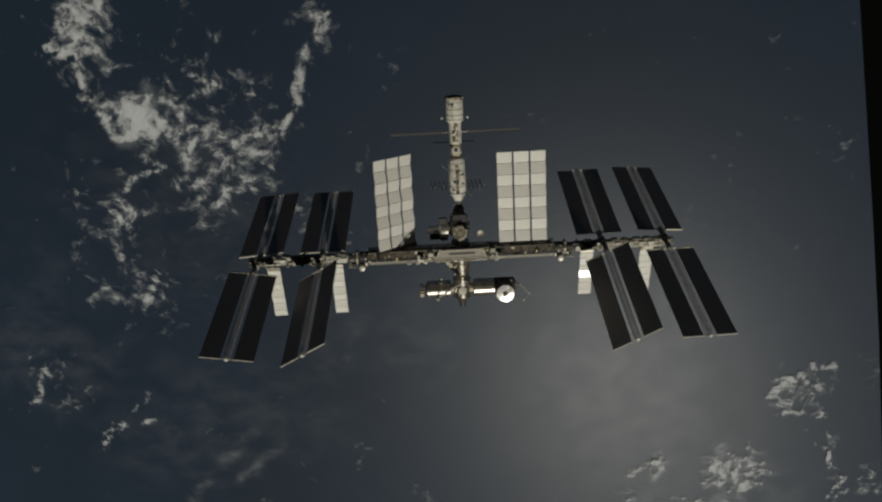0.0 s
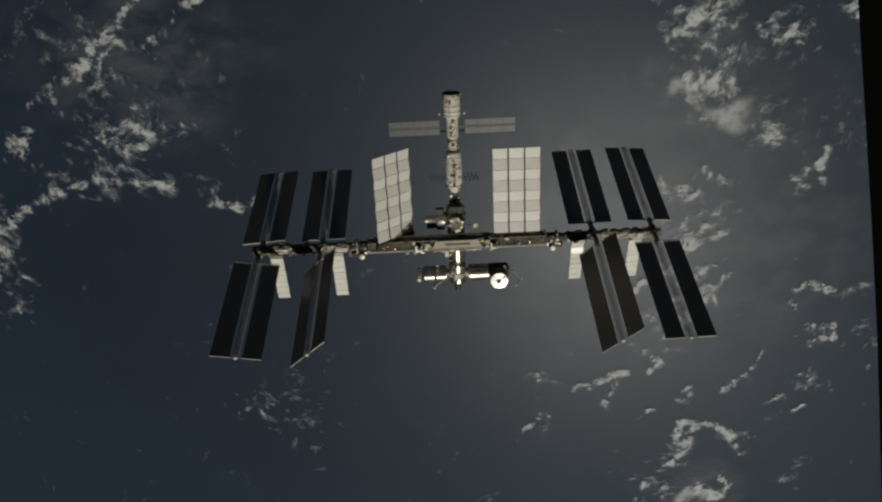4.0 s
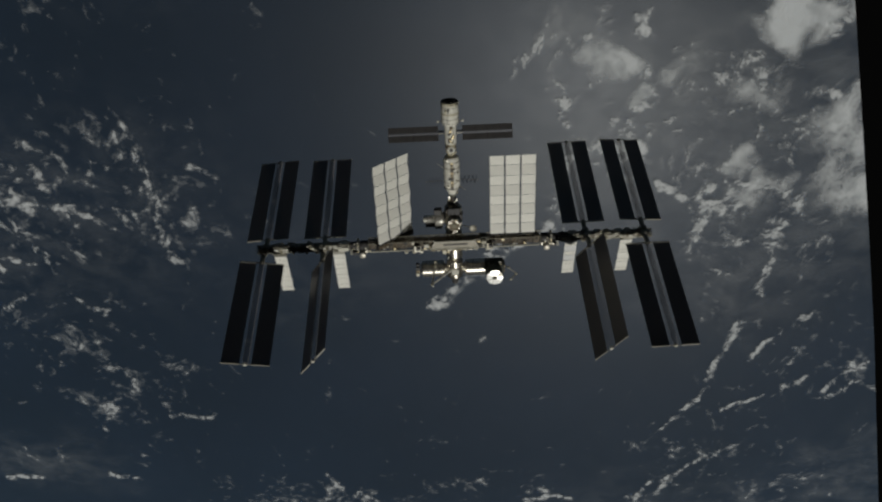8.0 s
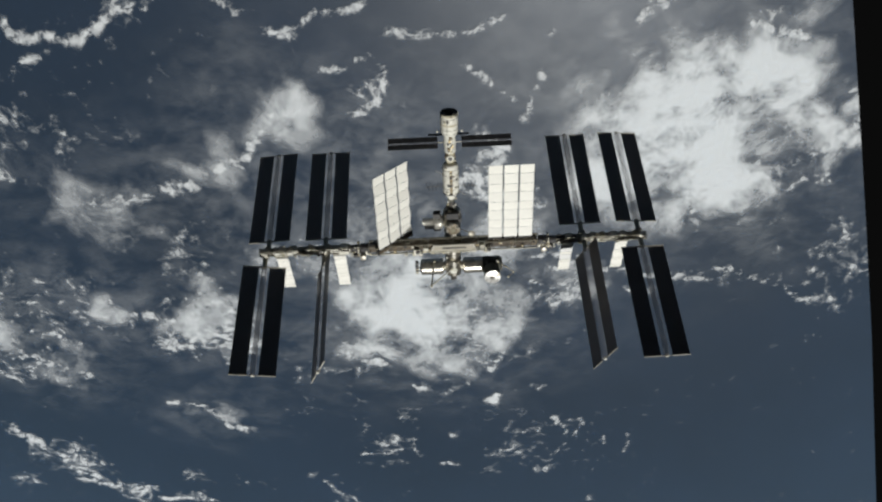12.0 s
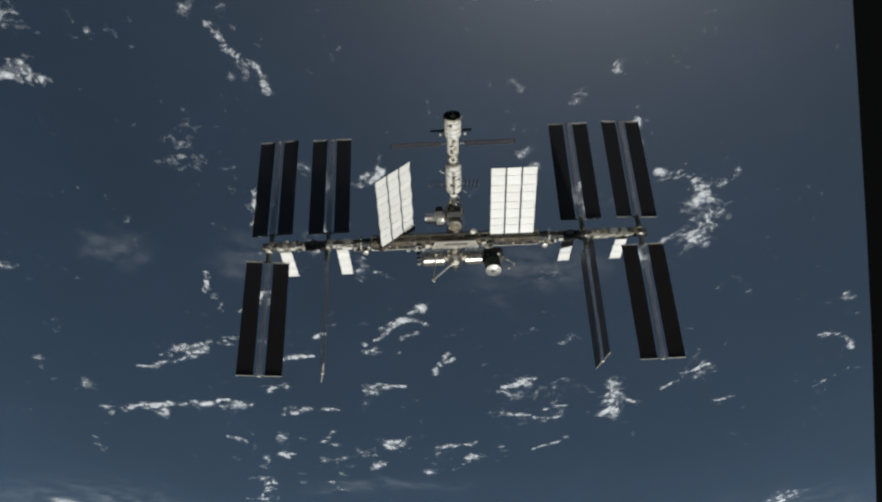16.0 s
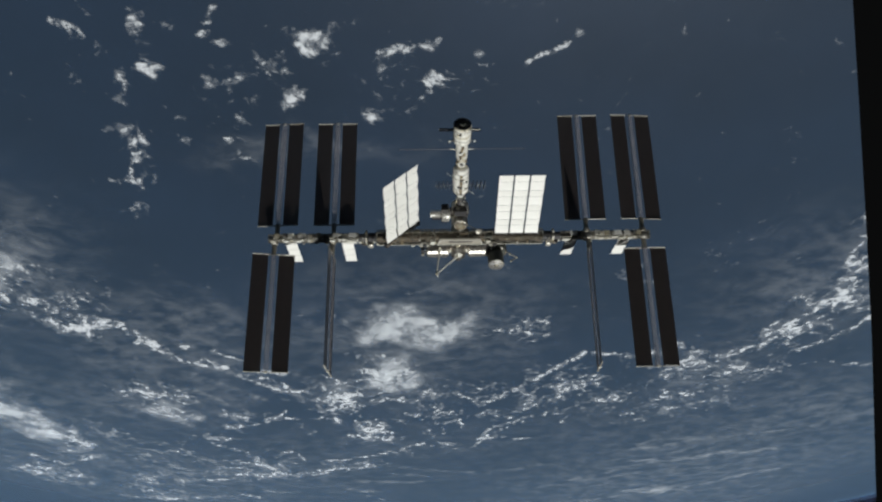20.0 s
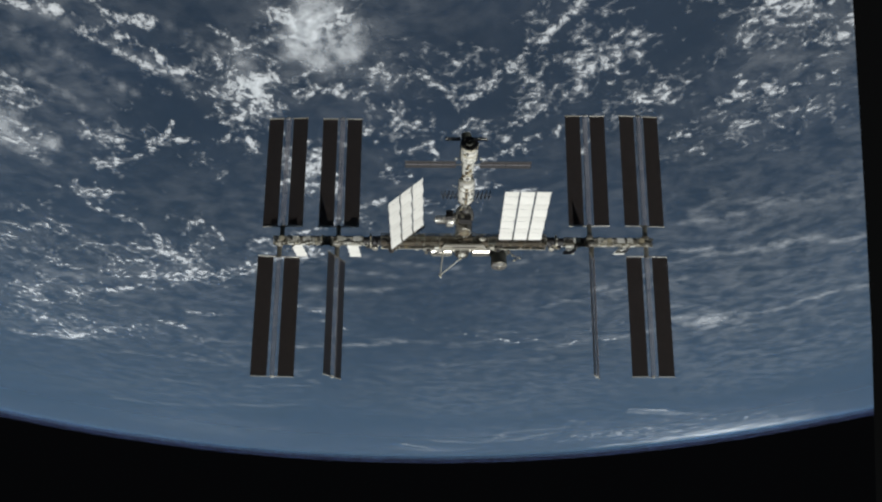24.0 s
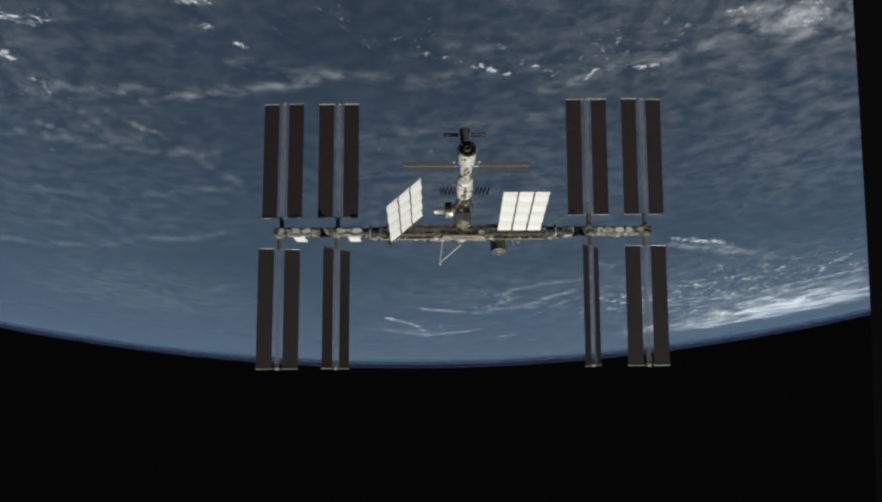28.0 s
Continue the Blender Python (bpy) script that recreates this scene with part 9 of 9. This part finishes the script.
store = thing("storage_module", "upright drum module with a bright white lid", "module", Matrix.Translation((10.3, -10.7, 0)), "modules of the station")
part("drum", lathe([(-2.35, 1.2), (-2.2, 1.9), (-1.9, 2.18), (1.1, 2.18), (1.15, 2.24), (1.35, 2.24), (1.4, 2.1)], 36, "Z"), M_GREEN, store, "dark insulated drum", True)
part("lid", lathe([(1.36, 2.18), (1.42, 2.2), (1.50, 2.1), (1.66, 0.7), (1.80, 0.5), (1.86, 0.4)], 36, "Z"), M_SATIN, store, "shallow conical lid", True)
for k in range(9):
    a0, a1 = 2 * math.pi * (k + 0.06) / 9 + 0.2, 2 * math.pi * (k + 0.94) / 9 + 0.2
    z0, z1 = 1.56 + 0.015 * (k % 3), 1.72 + 0.02 * (k % 2)
    bm = bmesh.new()
    top = [bm.verts.new((r * math.cos(a), r * math.sin(a), z)) for r, a, z in ((2.1, a0, z0), (2.14, (a0 + a1) / 2, z0), (2.1, a1, z0), (0.72, a1, z1), (0.72, a0, z1))]
    low = [bm.verts.new(v.co - Vector((0, 0, 0.05))) for v in top]
    bm.faces.new(top)
    bm.faces.new(low[::-1])
    for i in range(5):
        bm.faces.new((top[i], low[i], low[(i + 1) % 5], top[(i + 1) % 5]))
    part("lid_panel", bm, M_SATIN if k == 0 else M_LID, store, "flat bright metal sector")
for a in (0.62, 2.0, 3.4, 5.5):
    part("lid_strip", boxed((1.55, 0, 1.70), (0.5, 0.2, 0.07), Matrix.Rotation(a, 4, "Z"), 0.02), M_BROWN, store, "small brown strip")
part("grapple_pin", lathe([(1.9, 0.25), (1.95, 0.3), (2.15, 0.28), (2.35, 0.06)], 14, "Z"), M_SATIN, store)

small_arm = thing("robot_arm", "slim pale arm folded beside the outer laboratory", "robot arm")
pts = [(13.3, -9.7, AX + 1.9), (14.2, -9.6, AX + 3.0), (16.4, -12.2, AX + 2.2), (15.0, -14.0, AX + 2.0)]
for a, b in zip(pts, pts[1:]):
    part("arm_tube", rod(a, b, 0.13), M_SATIN, small_arm)
for p in pts:
    part("joint", lathe([(-0.25, 0.15), (-0.2, 0.24), (0.2, 0.24), (0.25, 0.15)], 12, "Z", p), M_CREAM, small_arm)

# large arm over the bow
arm = thing("robot_arm", "long white jointed robot arm bent at the elbow", "robot arm")
pts = [(-0.5, -6.8, AX + 2.2), (-0.6, -8.0, 0.6), ELBOW, (-5.4, -8.2, -1.2), (-5.2, -7.4, -2.2)]
for k, (a, b) in enumerate(zip(pts, pts[1:])):
    part("arm_tube", rod(a, b, 0.19 if k in (1, 2) else 0.16, 12), M_WHITE, arm)
for p in pts:
    part("joint", lathe([(-0.35, 0.2), (-0.3, 0.32), (0.3, 0.32), (0.35, 0.2)], 14, "X", p), M_CREAM, arm)
part("camera_head", boxed((ELBOW[0] + 0.2, ELBOW[1] - 0.2, ELBOW[2] + 0.45), (0.4, 0.5, 0.35), None, 0.05), M_WHITE, arm)

# docking compartment and ferry craft below the service module
pirs = thing("docking_module", "dark rounded docking module under the service module", "module", Matrix.Translation((0, 24.1, AX)), "modules of the station")
part("hull", lathe([(-5.2, 0.8), (-4.9, 1.1), (-3.9, 1.28), (-2.6, 1.28), (-1.7, 1.1), (-1.3, 0.85)], 24, "Z"), M_CREAM, pirs, "", True)
for k in range(3):
    part("hoop_handrail", lathe([(-2.2 - k, 1.26), (-2.18 - k, 1.34), (-2.12 - k, 1.34), (-2.1 - k, 1.26)], 24, "Z"), M_SATIN, pirs)
ship = thing("ferry_spacecraft", "dark green-grey ferry craft with two small wings", "spacecraft", Matrix.Translation((0, 24.1, AX - 5.2)), "docked craft")
part("orbital_ball", lathe([(-2.6, 0.9), (-2.3, 1.05), (-1.4, 1.15), (-0.6, 1.0), (0.0, 0.6)], 24, "Z"), M_GREEN, ship, "rounded forward compartment", True)
part("descent_bell", lathe([(-4.9, 1.12), (-4.6, 1.1), (-3.4, 0.95), (-2.6, 0.62)], 24, "Z"), M_GREEN, ship, "bell-shaped compartment", True)
part("service_drum", lathe([(-7.4, 1.2), (-7.2, 1.36), (-6.7, 1.3), (-5.1, 1.12), (-4.9, 1.1)], 24, "Z"), M_GREEN, ship, "dark rear drum", True)
part("engine", lathe([(-7.7, 0.35), (-7.65, 0.4), (-7.4, 0.25)], 16, "Z"), M_DARK, ship)
for sx in (-1, 1):
    for k in range(3):
        part("wing_panel", boxed((sx * (2.15 + k * 1.28), 0, -5.95), (1.24, 0.07, 1.15), None, 0.015), M_CELL_BLUE, ship, "blue-black cell panel")
    part("wing_spar", rod((sx * 1.1, 0.06, -5.95), (sx * 5.35, 0.06, -5.95), 0.05), M_SATIN, ship)

# pale boxes at both ends of the central deck
for x, y, z in ((-7.3, 0.2, 1.0), (7.5, 0.6, 1.1)):
    ob = thing("antenna_box", "small white antenna box on the truss", "equipment box", Matrix.Translation((x, y, z)))
    part("body", boxed((0, 0, 0.9), (1.15, 1.0, 1.0), None, 0.1), M_WHITE, ob)
    part("foot", boxed((0, 0, 0.3), (0.6, 0.6, 0.5), None, 0.05), M_SATIN, ob)
for x in (-9.6, 9.0):
    ob = thing("rail_cart", "dark wheeled cart on the truss rail", "cart", Matrix.Translation((x, -0.6, 1.8)))
    part("frame", boxed((0, 0, 0.35), (1.6, 1.7, 0.3), None, 0.05), M_SATIN, ob)
    part("tool_box", boxed((0.2, 0.2, 0.75), (1.0, 0.8, 0.5), None, 0.05), M_DARK, ob)
    for sx in (-1, 1):
        for sy in (-1, 1):
            part("wheel_bogie", boxed((sx * 0.6, sy * 0.7, 0.1), (0.35, 0.25, 0.25), None, 0.03), M_DARK, ob)



# ---- what moves ----
def motions():
    walk(earth, earth_rows())
    walk(post, POST_ROWS)
    for ob in STATION:
        rest = ob.matrix_basis.copy()
        rows = dict(TURNING).get(ob)
        if rows is None:
            rows = [rest] * len(TIMES)
        walk(ob, [(t, o @ m) for t, o, m in zip(TIMES, ORBIT, rows)])
    for ob, rows in FLAPPING:
        walk(ob, rows)


motions()
